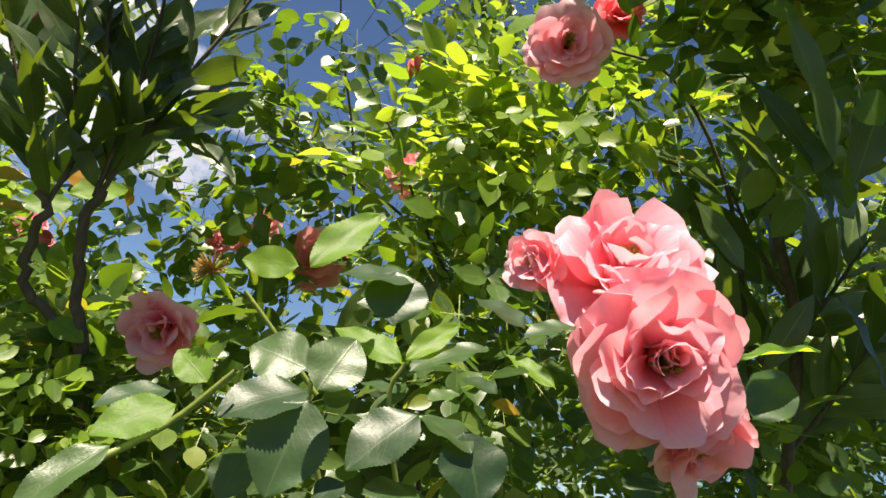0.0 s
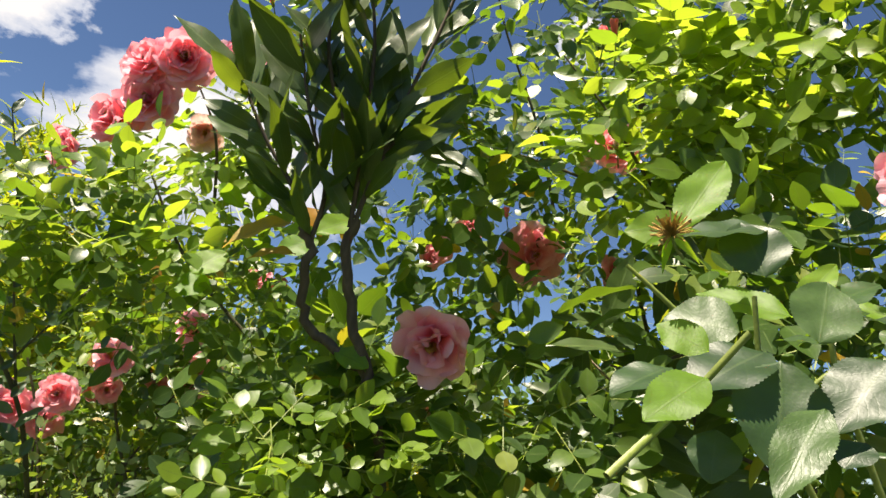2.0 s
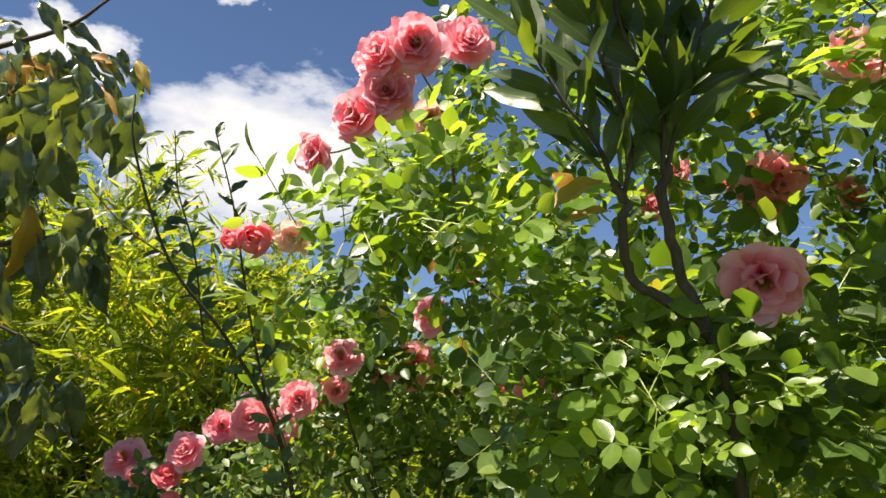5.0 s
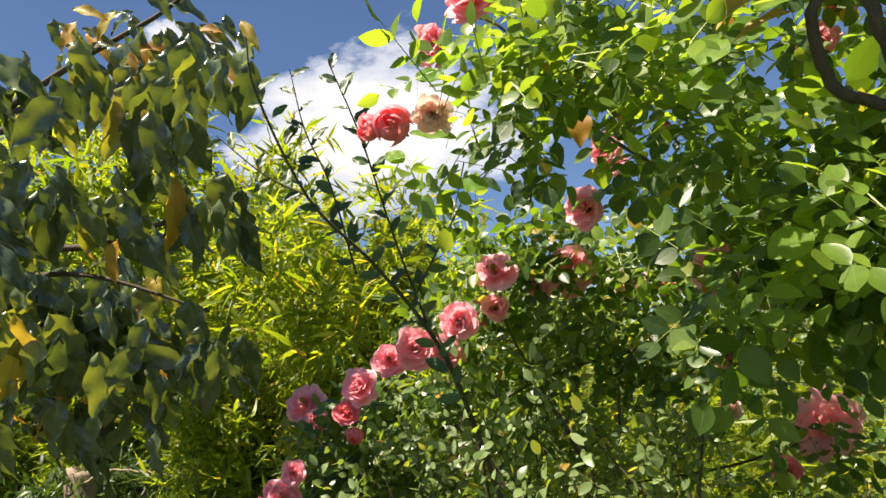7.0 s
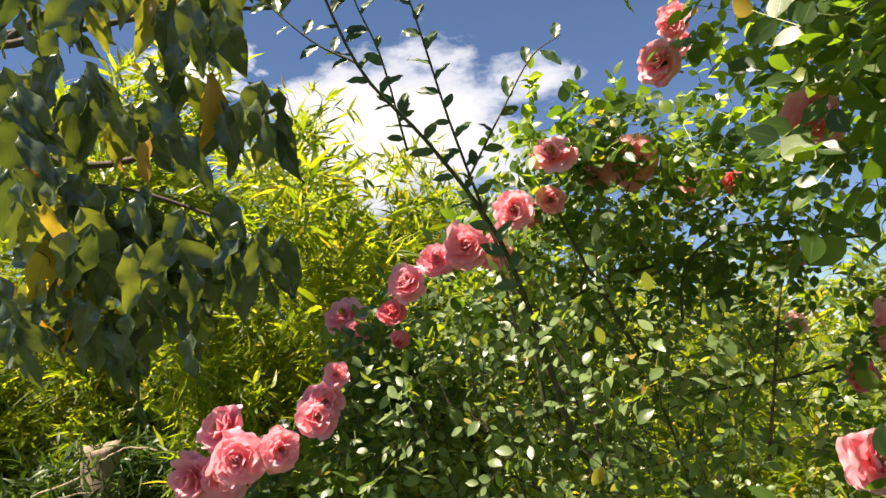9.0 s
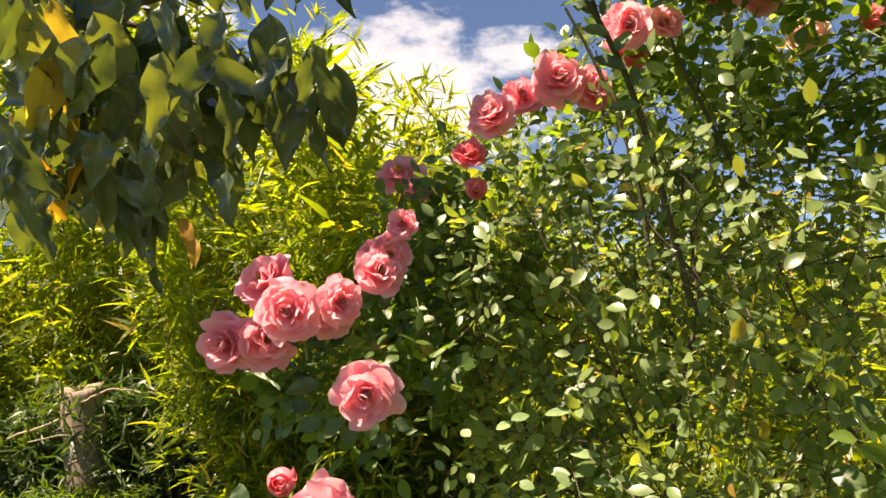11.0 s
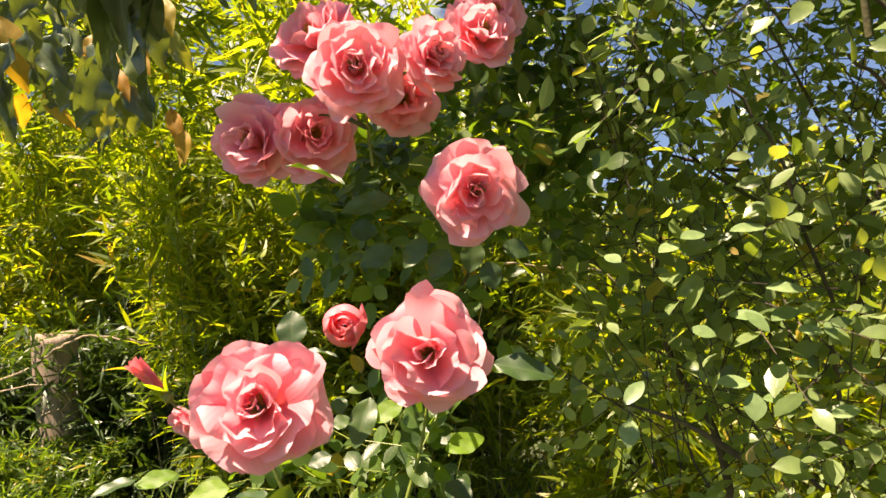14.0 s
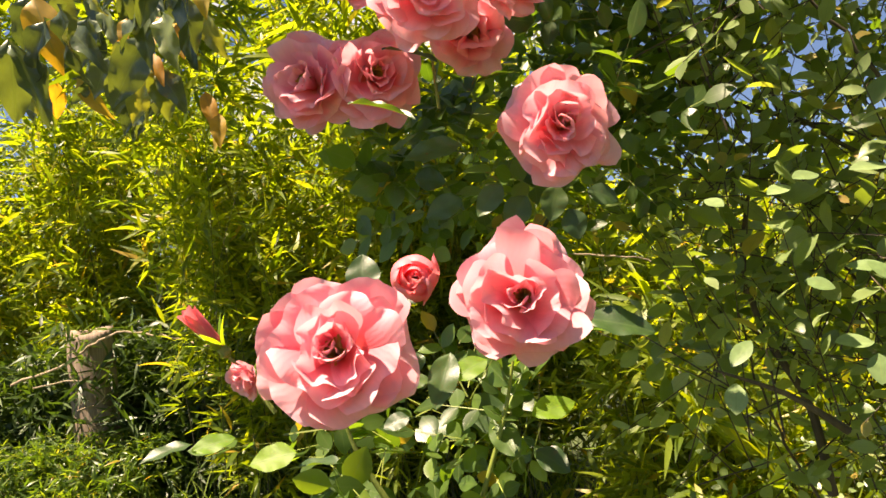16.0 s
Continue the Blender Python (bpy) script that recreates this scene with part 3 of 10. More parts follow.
cloud(5, 20.5, 37, 22, 3.1, 0.38, "large bright white cumulus cloud above the hedge")
cloud(21.5, 26, 13, 9, 8.2, 0.42, "small ragged white cloud")
cloud(9.5, 33.5, 9, 7, 14.4, 0.52, "thin wisp of white cloud")
cloud(-26, 34, 12, 8, 5.4, 0.6, "thin wisp of white cloud")


# ---- plants ----
rose_bush = thing("rose_bush", "climbing rose bush with glossy green leaves", "rose bush", "rose bushes", (0.4, 0.9, 0))
rose_bush.location = (0, 0, 0)
rose_arch = thing("rose_bush", "arching climbing rose with small leaves and many blooms", "rose bush", "rose bushes")
near_spray = thing("rose_spray", "leafy rose shoot with large serrated leaves", "rose shoot")
laurel = thing("laurel_shrub", "dark long-leaved shrub with two brown trunks", "shrub", "laurel shrubs")
laurel_far = thing("laurel_shrub", "dark long-leaved shrub in the shade", "shrub", "laurel shrubs")
fruit_tree = thing("tree", "garden tree with drooping dark leaves turning orange", "tree")
twig_shrub = thing("shrub", "twiggy shrub with small grey-green oval leaves", "shrub")
conifer = thing("conifer", "dark feathery conifer top behind the roses", "tree")
shoot = thing("rose_shoot", "tall thin leaning shoot with small sparse leaves", "rose shoot")


# ---- roses: first bush ----
rose((0.271, 0.253, 1.843), (-0.494, -0.821, -0.287), 0.083, "open", "pink", 83, "large pink rose in full bloom, facing the path")
rose((0.262, 0.282, 1.893), (-0.52, -0.72, 0.40), 0.086, "cupped", "pink", 166, "large pink rose in full bloom, turned up to the sun")
rose((0.321, 0.266, 1.817), (0.039, -0.760, -0.649), 0.063, "nodding", "pink", 249, "pink rose drooping below two larger blooms")
rose((0.223, 0.309, 1.885), (-0.926, -0.244, -0.289), 0.039, "nodding", "pink", 332)
rose((0.287, 0.439, 2.147), (-0.513, -0.786, -0.345), 0.071, "flat", "pink", 55)
rose((0.364, 0.476, 2.253), (-0.394, -0.915, 0.090), 0.048, "cupped", "red", 138)
rose((0.106, 0.745, 1.822), (-0.448, -0.752, -0.484), 0.078, "nodding", "pink", 221)
rose((-0.153, 1.204, 1.840), (-0.656, -0.746, 0.109), 0.055, "open", "pink", 27)
rose((-0.223, 0.918, 2.141), (0.040, -0.987, -0.153), 0.071, "open", "pink", 110)
rose((-0.265, 0.933, 2.130), (-0.594, -0.804, 0.039), 0.060, "cupped", "pink", 193)
rose((-0.256, 0.944, 2.085), (-0.148, -0.972, -0.182), 0.064, "open", "pink", 276)
rose((-0.291, 0.962, 2.056), (-0.523, -0.851, -0.036), 0.058, "cupped", "pink", 359)
rose((-0.339, 0.987, 2.011), (-0.734, -0.608, -0.303), 0.056, "nodding", "pink", 82)
rose((-0.154, 0.938, 2.163), (0.170, -0.984, 0.045), 0.060, "open", "pink", 165)
rose((-0.189, 1.023, 2.090), (0.107, -0.861, -0.498), 0.051, "nodding", "pale", 248)
rose((-0.384, 0.794, 1.847), (-0.052, -0.984, -0.168), 0.050, "half", "red", 331)
rose((-0.403, 0.798, 1.848), (-0.653, -0.745, -0.138), 0.036, "half", "red", 54)
rose((-0.348, 0.785, 1.848), (-0.142, -0.770, -0.622), 0.034, "nodding", "pale", 137)
rose((0.303, 0.976, 2.013), (-0.111, -0.922, -0.370), 0.081, "open", "pink", 220)
rose((0.361, 0.868, 2.157), (-0.437, -0.892, -0.118), 0.074, "nodding", "pink", 303)
rose((0.473, 1.041, 2.034), (-0.077, -0.997, -0.028), 0.056, "nodding", "pink", 26)
rose((0.261, 1.182, 2.090), (-0.264, -0.963, -0.051), 0.049, "nodding", "pink", 109)
rose((0.560, 0.947, 2.095), (0.100, -0.995, -0.006), 0.052, "nodding", "pink", 192)
rose((0.258, 1.161, 2.096), (-0.518, -0.851, -0.090), 0.044, "nodding", "pink", 275)
rose((0.233, 1.244, 2.066), (-0.518, -0.851, -0.090), 0.046, "open", "pink", 358)
rose((0.310, 1.091, 2.054), (-0.518, -0.851, -0.090), 0.030, "nodding", "red", 81)
rose((0.329, 1.037, 2.014), (-0.518, -0.851, -0.090), 0.049, "open", "pink", 164)
rose((-0.075, 1.345, 1.962), (-0.280, -0.959, -0.042), 0.056, "nodding", "pink", 247)
rose((0.146, 0.865, 1.761), (-0.064, -0.577, -0.814), 0.026, "nodding", "pale", 53)
rose((0.270, 0.757, 2.239), (-0.347, -0.770, 0.536), 0.040, "bud", "red", 136)
rose((-0.141, 0.953, 2.278), (-0.405, -0.748, 0.526), 0.037, "bud", "red", 219)
rose((0.319, 1.156, 2.130), (-0.421, -0.790, 0.446), 0.038, "bud", "red", 302)
rose((0.043, 0.258, 1.801), (-0.644, -0.746, 0.169), 0.022, "spent", "pale", 25)
rose((0.309, 0.773, 2.110), (-0.588, -0.694, 0.416), 0.035, "bud", "pale", 108)
rose((0.259, 0.710, 2.218), (-0.526, -0.611, 0.592), 0.038, "bud", "red", 191)

# ---- roses: along the arch ----
rose((-0.003, 1.628, 1.764), (-0.282, -0.929, 0.238), 0.060, "open", "pale", 329)
rose((-0.284, 1.390, 1.789), (-0.125, -0.886, 0.447), 0.070, "flat", "pink", 24)
rose((-0.048, 1.413, 1.954), (-0.438, -0.897, 0.052), 0.051, "nodding", "pink", 273)
rose((0.009, 1.170, 1.722), (-0.194, -0.968, -0.156), 0.069, "open", "pink", 79)
rose((0.186, 1.119, 2.014), (-0.084, -0.996, 0.030), 0.043, "nodding", "pink", 162)
rose((0.075, 1.128, 1.789), (-0.042, -0.868, 0.494), 0.038, "half", "pale", 245)
rose((0.127, 1.123, 1.787), (-0.042, -0.868, 0.494), 0.042, "half", "pale", 328)
rose((0.282, 1.523, 1.451), (-0.077, -0.988, -0.132), 0.118, "flat", "pink", 51, "flat open pink rose with a yellow centre")
rose((-0.355, 1.427, 1.713), (-0.024, -1.000, 0.008), 0.061, "open", "pink", 134)
rose((-0.287, 1.478, 1.733), (0.079, -0.996, 0.042), 0.051, "nodding", "pink", 217)
rose((-0.206, 1.476, 1.760), (0.079, -0.996, 0.042), 0.049, "nodding", "pink", 300)
rose((-0.140, 1.474, 1.784), (0.156, -0.981, -0.115), 0.082, "open", "pink", 23)
rose((-0.042, 1.143, 1.923), (0.128, -0.884, 0.450), 0.038, "half", "red", 272)
rose((0.045, 1.542, 1.740), (0.079, -0.996, 0.042), 0.043, "nodding", "red", 355)
rose((0.210, 1.572, 1.379), (0.079, -0.996, 0.042), 0.055, "nodding", "red", 78)
rose((0.175, 1.702, 1.483), (0.079, -0.996, 0.042), 0.049, "nodding", "pale", 161)
rose((0.156, 1.627, 1.597), (0.079, -0.996, 0.042), 0.053, "nodding", "pink", 244)
rose((0.108, 1.385, 1.272), (0.097, -0.980, 0.175), 0.081, "open", "pink", 327)
rose((-0.546, 1.473, 1.622), (-0.330, -0.905, 0.267), 0.060, "open", "pink", 216)
rose((-0.494, 1.529, 1.663), (0.024, -0.942, 0.334), 0.059, "open", "pink", 299)
rose((-0.440, 1.507, 1.677), (0.101, -0.993, 0.067), 0.072, "open", "pink", 22)
rose((-0.387, 1.528, 1.665), (0.286, -0.954, 0.095), 0.059, "cupped", "pink", 105)
rose((-0.312, 1.569, 1.734), (0.199, -0.928, 0.315), 0.047, "cupped", "red", 188)
rose((-0.581, 1.512, 1.579), (0.193, -0.841, 0.505), 0.042, "cupped", "red", 271)
rose((-0.574, 1.546, 1.534), (-0.041, -0.876, -0.480), 0.051, "half", "red", 354)
rose((-0.695, 1.669, 1.600), (-0.030, -0.817, 0.576), 0.078, "flat", "pink", 77)
rose((-0.664, 1.644, 1.563), (0.367, -0.926, 0.085), 0.042, "open", "pink", 160)
rose((-0.685, 1.505, 1.482), (0.106, -0.981, 0.160), 0.041, "open", "pink", 243)
rose((-0.708, 1.510, 1.441), (0.190, -0.981, -0.037), 0.052, "cupped", "pink", 326)
rose((-0.736, 1.538, 1.450), (-0.428, -0.892, 0.145), 0.036, "open", "pink", 49)

# ---- roses: low cluster by the path ----
rose((-0.840, 1.439, 1.367), (0.009, -0.994, -0.108), 0.074, "open", "pink", 132)
rose((-0.772, 1.445, 1.375), (0.567, -0.821, -0.059), 0.058, "open", "pink", 215)
rose((-0.880, 1.482, 1.415), (-0.378, -0.855, 0.355), 0.072, "cupped", "pink", 298)
rose((-0.805, 1.526, 1.366), (0.151, -0.905, -0.397), 0.072, "nodding", "pink", 21)
rose((-0.953, 1.530, 1.336), (-0.250, -0.966, -0.062), 0.076, "cupped", "pink", 104)
rose((-0.895, 1.530, 1.337), (0.322, -0.943, -0.084), 0.072, "cupped", "pink", 187)
rose((-0.723, 1.500, 1.416), (0.290, -0.945, 0.150), 0.061, "cupped", "pink", 270)
rose((-0.746, 1.445, 1.253), (0.083, -0.983, -0.164), 0.074, "open", "pink", 353)
rose((-0.796, 1.369, 1.122), (0.049, -0.999, 0.008), 0.074, "cupped", "pink", 76, "large cupped pink rose with an amber centre")
rose((-0.906, 1.314, 1.099), (0.108, -0.950, 0.100), 0.076, "open", "pink", 159, "large pink rose in full bloom beside a red bud")
rose((-0.871, 1.481, 1.147), (-0.002, -1.000, -0.007), 0.058, "half", "red", 242)
rose((-1.006, 1.398, 1.113), (-0.52, -0.30, 0.80), 0.060, "bud", "red", 325, "red rosebud just opening in green sepals")
rose((-0.983, 1.397, 1.085), (-0.561, -0.683, -0.467), 0.029, "nodding", "pink", 48)

# ---- first rose bush: foliage ----
rose_clump(rose_bush, -0.185, 1.092, 2.040, 0.074, 192, 0.032, True)
rose_clump(rose_bush, -0.132, 1.102, 2.139, 0.069, 144, 0.032, True)
rose_clump(rose_bush, -0.101, 1.113, 2.251, 0.054, 96, 0.032)
rose_clump(rose_bush, -0.062, 1.080, 2.326, 0.045, 72, 0.032)
rose_clump(rose_bush, 0.016, 1.187, 1.922, 0.099, 176, 0.032)
rose_clump(rose_bush, 0.244, 1.195, 2.237, 0.103, 144, 0.032)
rose_clump(rose_bush, 0.326, 1.166, 2.093, 0.089, 160, 0.032, True)
rose_clump(rose_bush, 0.376, 1.133, 2.332, 0.082, 120, 0.032)
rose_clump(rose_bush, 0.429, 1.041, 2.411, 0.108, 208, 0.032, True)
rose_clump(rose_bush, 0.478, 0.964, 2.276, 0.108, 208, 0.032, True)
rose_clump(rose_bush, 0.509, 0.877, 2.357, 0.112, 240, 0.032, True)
rose_clump(rose_bush, 0.547, 0.876, 2.159, 0.107, 224, 0.032)
rose_clump(rose_bush, 0.464, 1.017, 2.116, 0.108, 192, 0.032)
rose_clump(rose_bush, 0.535, 0.924, 2.014, 0.098, 192, 0.032)
rose_clump(rose_bush, 0.351, 0.996, 1.928, 0.115, 240, 0.032)
rose_clump(rose_bush, 0.245, 0.959, 1.784, 0.103, 224, 0.032)
rose_clump(rose_bush, 0.160, 1.059, 1.873, 0.082, 144, 0.032)
rose_clump(rose_bush, 0.052, 0.960, 1.759, 0.098, 224, 0.032)
rose_clump(rose_bush, 0.169, 0.955, 1.684, 0.105, 224, 0.032)
rose_clump(rose_bush, 0.002, 1.002, 1.664, 0.105, 224, 0.032)
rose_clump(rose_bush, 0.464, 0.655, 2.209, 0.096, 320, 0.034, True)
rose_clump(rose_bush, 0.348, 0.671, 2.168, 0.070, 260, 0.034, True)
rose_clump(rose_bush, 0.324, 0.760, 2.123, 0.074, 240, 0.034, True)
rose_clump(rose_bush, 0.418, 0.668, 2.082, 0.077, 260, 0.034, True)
rose_clump(rose_bush, 0.554, 0.597, 2.240, 0.089, 260, 0.034)
rose_clump(rose_bush, 0.750, 0.647, 2.467, 0.126, 280, 0.034)
rose_clump(rose_bush, 0.957, 0.636, 2.529, 0.148, 300, 0.034)
rose_clump(rose_bush, 1.050, 0.617, 2.295, 0.142, 260, 0.034)
rose_clump(rose_bush, 0.940, 0.627, 2.107, 0.129, 260, 0.034)
rose_clump(rose_bush, 0.796, 0.628, 2.142, 0.098, 200, 0.034)
rose_clump(rose_bush, 1.011, 0.571, 2.001, 0.131, 260, 0.034)
rose_clump(rose_bush, 0.657, 0.562, 1.879, 0.092, 200, 0.034)
rose_clump(rose_bush, 0.392, 0.554, 1.884, 0.067, 200, 0.034)
rose_clump(rose_bush, 0.212, 0.753, 1.731, 0.083, 220, 0.034)
rose_clump(rose_bush, 0.108, 0.887, 1.708, 0.096, 260, 0.034)
rose_clump(rose_bush, 0.018, 0.941, 1.751, 0.072, 200, 0.034)
rose_clump(rose_bush, 0.148, 0.962, 2.144, 0.066, 150, 0.034)
rose_clump(rose_bush, 0.243, 0.930, 2.099, 0.062, 140, 0.034)
rose_clump(rose_bush, 0.114, 1.121, 2.082, 0.077, 150, 0.034)
rose_clump(rose_bush, 0.141, 0.940, 2.210, 0.041, 70, 0.034)
rose_clump(rose_bush, 0.198, 0.821, 2.290, 0.035, 50, 0.034)
rose_clump(rose_bush, 0.609, 0.706, 2.504, 0.108, 240, 0.034)
rose_clump(rose_bush, 0.521, 0.785, 2.418, 0.099, 200, 0.034)
rose_clump(rose_bush, 0.859, 0.649, 2.316, 0.108, 200, 0.034)
rose_clump(rose_bush, 0.503, 0.999, 2.501, 0.064, 110, 0.034)
rose_clump(rose_bush, 0.363, 0.627, 1.951, 0.062, 150, 0.034)
rose_clump(rose_bush, 0.057, 0.823, 1.748, 0.047, 100, 0.030)
rose_clump(rose_bush, 0.007, 0.827, 1.702, 0.057, 120, 0.030)
rose_clump(rose_bush, 0.122, 0.795, 1.716, 0.057, 110, 0.030)
rose_clump(rose_bush, 0.193, 0.754, 1.725, 0.067, 120, 0.030)
rose_clump(rose_bush, -0.068, 0.875, 1.676, 0.059, 100, 0.030)
rose_clump(rose_bush, -0.341, 0.725, 1.843, 0.019, 40, 0.021, True)
rose_clump(rose_bush, -0.330, 0.706, 1.785, 0.019, 50, 0.021, True)
rose_clump(rose_bush, -0.282, 0.732, 1.798, 0.023, 70, 0.021)
rose_clump(rose_bush, -0.249, 0.721, 1.848, 0.029, 110, 0.021)
rose_clump(rose_bush, -0.200, 0.742, 1.836, 0.035, 140, 0.021, True)
rose_clump(rose_bush, -0.265, 0.762, 1.907, 0.027, 80, 0.021, True)
rose_clump(rose_bush, -0.199, 0.777, 1.924, 0.038, 140, 0.021, True)
rose_clump(rose_bush, -0.156, 0.797, 1.808, 0.033, 100, 0.021)
rose_clump(rose_bush, -0.290, 0.723, 1.848, 0.020, 60, 0.021, True)
rose_clump(rose_bush, -0.123, 0.820, 1.896, 0.038, 110, 0.021, True)
rose_clump(rose_bush, -0.091, 0.830, 1.839, 0.033, 90, 0.021)
# these four take the light leaf colour in place of sunlight on them
rose_clump(rose_bush, -0.090, 0.798, 1.687, 0.033, 50, 0.022, True)
rose_clump(rose_bush, -0.012, 0.744, 1.726, 0.045, 90, 0.022, True)
rose_clump(rose_bush, -0.029, 0.720, 1.678, 0.047, 100, 0.022, True)
rose_clump(rose_bush, 0.046, 0.718, 1.691, 0.041, 80, 0.022, True)
rose_clump(rose_bush, 0.55, 1.25, 1.1, 0.45, 1500, 0.034)
rose_clump(rose_bush, 0.15, 1.15, 0.9, 0.42, 1200, 0.034)
rose_clump(rose_bush, 1.0, 0.9, 1.3, 0.5, 1400, 0.034)
rose_clump(rose_bush, 0.953, 0.700, 1.895, 0.121, 300, 0.034)
rose_clump(rose_bush, 1.151, 0.642, 1.936, 0.135, 300, 0.034)
rose_clump(rose_bush, 1.241, 0.734, 2.196, 0.149, 300, 0.034)
rose_clump(rose_bush, 1.208, 0.850, 2.093, 0.155, 300, 0.034)
rose_clump(rose_bush, 1.223, 0.733, 2.539, 0.161, 300, 0.034)
rose_clump(rose_bush, 1.7, 1.5, 1.5, 0.7, 1800, 0.042)
rose_clump(rose_bush, 2.0, 1.0, 1.9, 0.7, 1600, 0.042)
rose_clump(rose_bush, 0.75, 0.6, 1.0, 0.4, 900, 0.034)
rose_clump(rose_bush, 1.3, 0.9, 2.1, 0.5, 1200, 0.034)
rose_clump(rose_bush, 0.9, 1.5, 2.0, 0.45, 900, 0.034)
stem(rose_bush, "cane", 0.0039, 0.0015, (0.645, 1.049, 1.702), (0.497, 0.996, 1.987), (0.437, 0.968, 2.123), (0.276, 0.993, 2.170), (0.200, 1.011, 2.170))
stem(rose_bush, "cane", 0.0033, 0.0013, (0.389, 1.082, 2.082), (0.318, 1.050, 2.248), (0.232, 1.028, 2.393), (0.183, 1.009, 2.498))
stem(rose_bush, "cane", 0.0033, 0.0015, (0.705, 0.510, 1.950), (0.593, 0.492, 2.151), (0.485, 0.507, 2.258), (0.407, 0.543, 2.269))
stem(rose_bush, "cane", 0.0033, 0.0010, (0.423, 0.868, 1.693), (0.398, 0.842, 1.799), (0.312, 0.843, 1.869), material=MAT_VINE)
stem(rose_bush, "cane", 0.0028, 0.0010, (-0.049, 1.024, 1.806), (-0.170, 1.022, 1.907), (-0.251, 1.004, 2.026), (-0.300, 1.007, 2.056))
stem(rose_bush, "cane", 0.0028, 0.0010, (-0.148, 1.022, 1.958), (-0.170, 0.992, 2.073), (-0.214, 0.979, 2.148))
stem(rose_bush, "cane", 0.0028, 0.0010, (0.513, 0.707, 1.881), (0.354, 0.731, 2.033), (0.272, 0.736, 2.131), (0.213, 0.744, 2.191))

# ---- deeper growth of the first bush, and an added canopy for shade ----
# three unseen clumps added overhead, on the sun's side, to shade the far laurel
rose_clump(rose_bush, 0.358, 0.342, 2.302, 0.100, 420, 0.034)
rose_clump(rose_bush, 0.442, 0.298, 2.304, 0.100, 420, 0.034)
rose_clump(rose_bush, 0.468, 0.247, 2.183, 0.090, 360, 0.034)
# growth behind the bush
rose_clump(rose_bush, 0.894, 1.233, 1.979, 0.260, 620, 0.034)
rose_clump(rose_bush, 1.217, 1.189, 2.282, 0.260, 620, 0.034)
rose_clump(rose_bush, 1.121, 1.020, 1.917, 0.260, 620, 0.034)
rose_clump(rose_bush, 1.442, 0.959, 2.270, 0.260, 620, 0.034)
rose_clump(rose_bush, 1.287, 0.802, 1.956, 0.260, 620, 0.034)
rose_clump(rose_bush, 1.620, 0.794, 2.148, 0.260, 620, 0.034)
rose_clump(rose_bush, 0.741, 1.515, 1.758, 0.260, 620, 0.034)
rose_clump(rose_bush, 0.690, 1.497, 1.739, 0.220, 460, 0.034)
rose_clump(rose_bush, 0.911, 1.331, 1.749, 0.220, 460, 0.034)
rose_clump(rose_bush, 1.156, 1.425, 1.946, 0.220, 460, 0.034)

# ---- hanging rose spray ----
stem(rose_bush, "cane", 0.0012, 0.0007, (-0.283, 0.886, 1.897), (-0.268, 0.892, 1.866), (-0.251, 0.896, 1.838), (-0.263, 0.903, 1.807), (-0.276, 0.906, 1.794), material=MAT_CANE)
leaf(rose_bush, "rose", (-0.299, 0.886, 1.886), (-0.292, 0.889, 1.872), 0.92, (-0.07, -1.06, 1.30))
leaf(rose_bush, "rose", (-0.262, 0.889, 1.851), (-0.251, 0.893, 1.832), 0.87, (-0.07, -0.51, 0.24))
leaf(rose_bush, "rose", (-0.270, 0.893, 1.894), (-0.278, 0.897, 1.872), 0.92, (-0.08, -0.87, 0.60))
leaf(rose_bush, "rose", (-0.267, 0.895, 1.855), (-0.250, 0.894, 1.855), 0.87, (-0.85, -0.49, 0.01))
leaf(rose_bush, "rose", (-0.265, 0.905, 1.799), (-0.247, 0.905, 1.793), 1.02, (0.42, -0.58, 0.36))
leaf(rose_bush, "rose", (-0.254, 0.892, 1.845), (-0.263, 0.897, 1.824), 0.94, (0.07, -1.55, 0.51))
leaf(rose_bush, "rose", (-0.288, 0.867, 1.869), (-0.278, 0.871, 1.848), 1.01, (0.21, -0.45, -0.35))
leaf(rose_bush, "rose", (-0.261, 0.906, 1.809), (-0.264, 0.910, 1.794), 0.85, (0.42, -0.81, 0.19))
leaf(rose_bush, "rose", (-0.237, 0.901, 1.834), (-0.224, 0.903, 1.823), 0.98, (-0.24, -1.04, 0.71))
leaf(rose_bush, "rose", (-0.262, 0.884, 1.826), (-0.255, 0.887, 1.807), 0.92, (-0.00, -0.44, 0.53))
leaf(rose_bush, "rose", (-0.268, 0.894, 1.803), (-0.263, 0.897, 1.787), 0.90, (-0.03, -0.64, 0.37))
leaf(rose_bush, "rose", (-0.251, 0.888, 1.843), (-0.269, 0.890, 1.833), 0.94, (-0.68, -0.45, 0.62))
leaf(rose_bush, "rose", (-0.267, 0.926, 1.819), (-0.278, 0.929, 1.802), 0.87, (0.23, -0.75, 0.83))
leaf(rose_bush, "rose", (-0.240, 0.915, 1.837), (-0.242, 0.919, 1.815), 0.84, (-0.09, -0.94, 0.45))
leaf(rose_bush, "rose", (-0.271, 0.887, 1.853), (-0.280, 0.890, 1.839), 0.88, (-0.40, -0.64, 0.56))
leaf(rose_bush, "rose", (-0.273, 0.886, 1.880), (-0.249, 0.886, 1.876), 0.93, (0.03, -1.03, 0.16))
leaf(rose_bush, "rose", (-0.275, 0.900, 1.874), (-0.269, 0.903, 1.859), 0.90, (0.51, -1.43, 0.56))
leaf(rose_bush, "rose", (-0.257, 0.897, 1.844), (-0.263, 0.901, 1.827), 0.92, (-0.08, -0.84, 0.54))
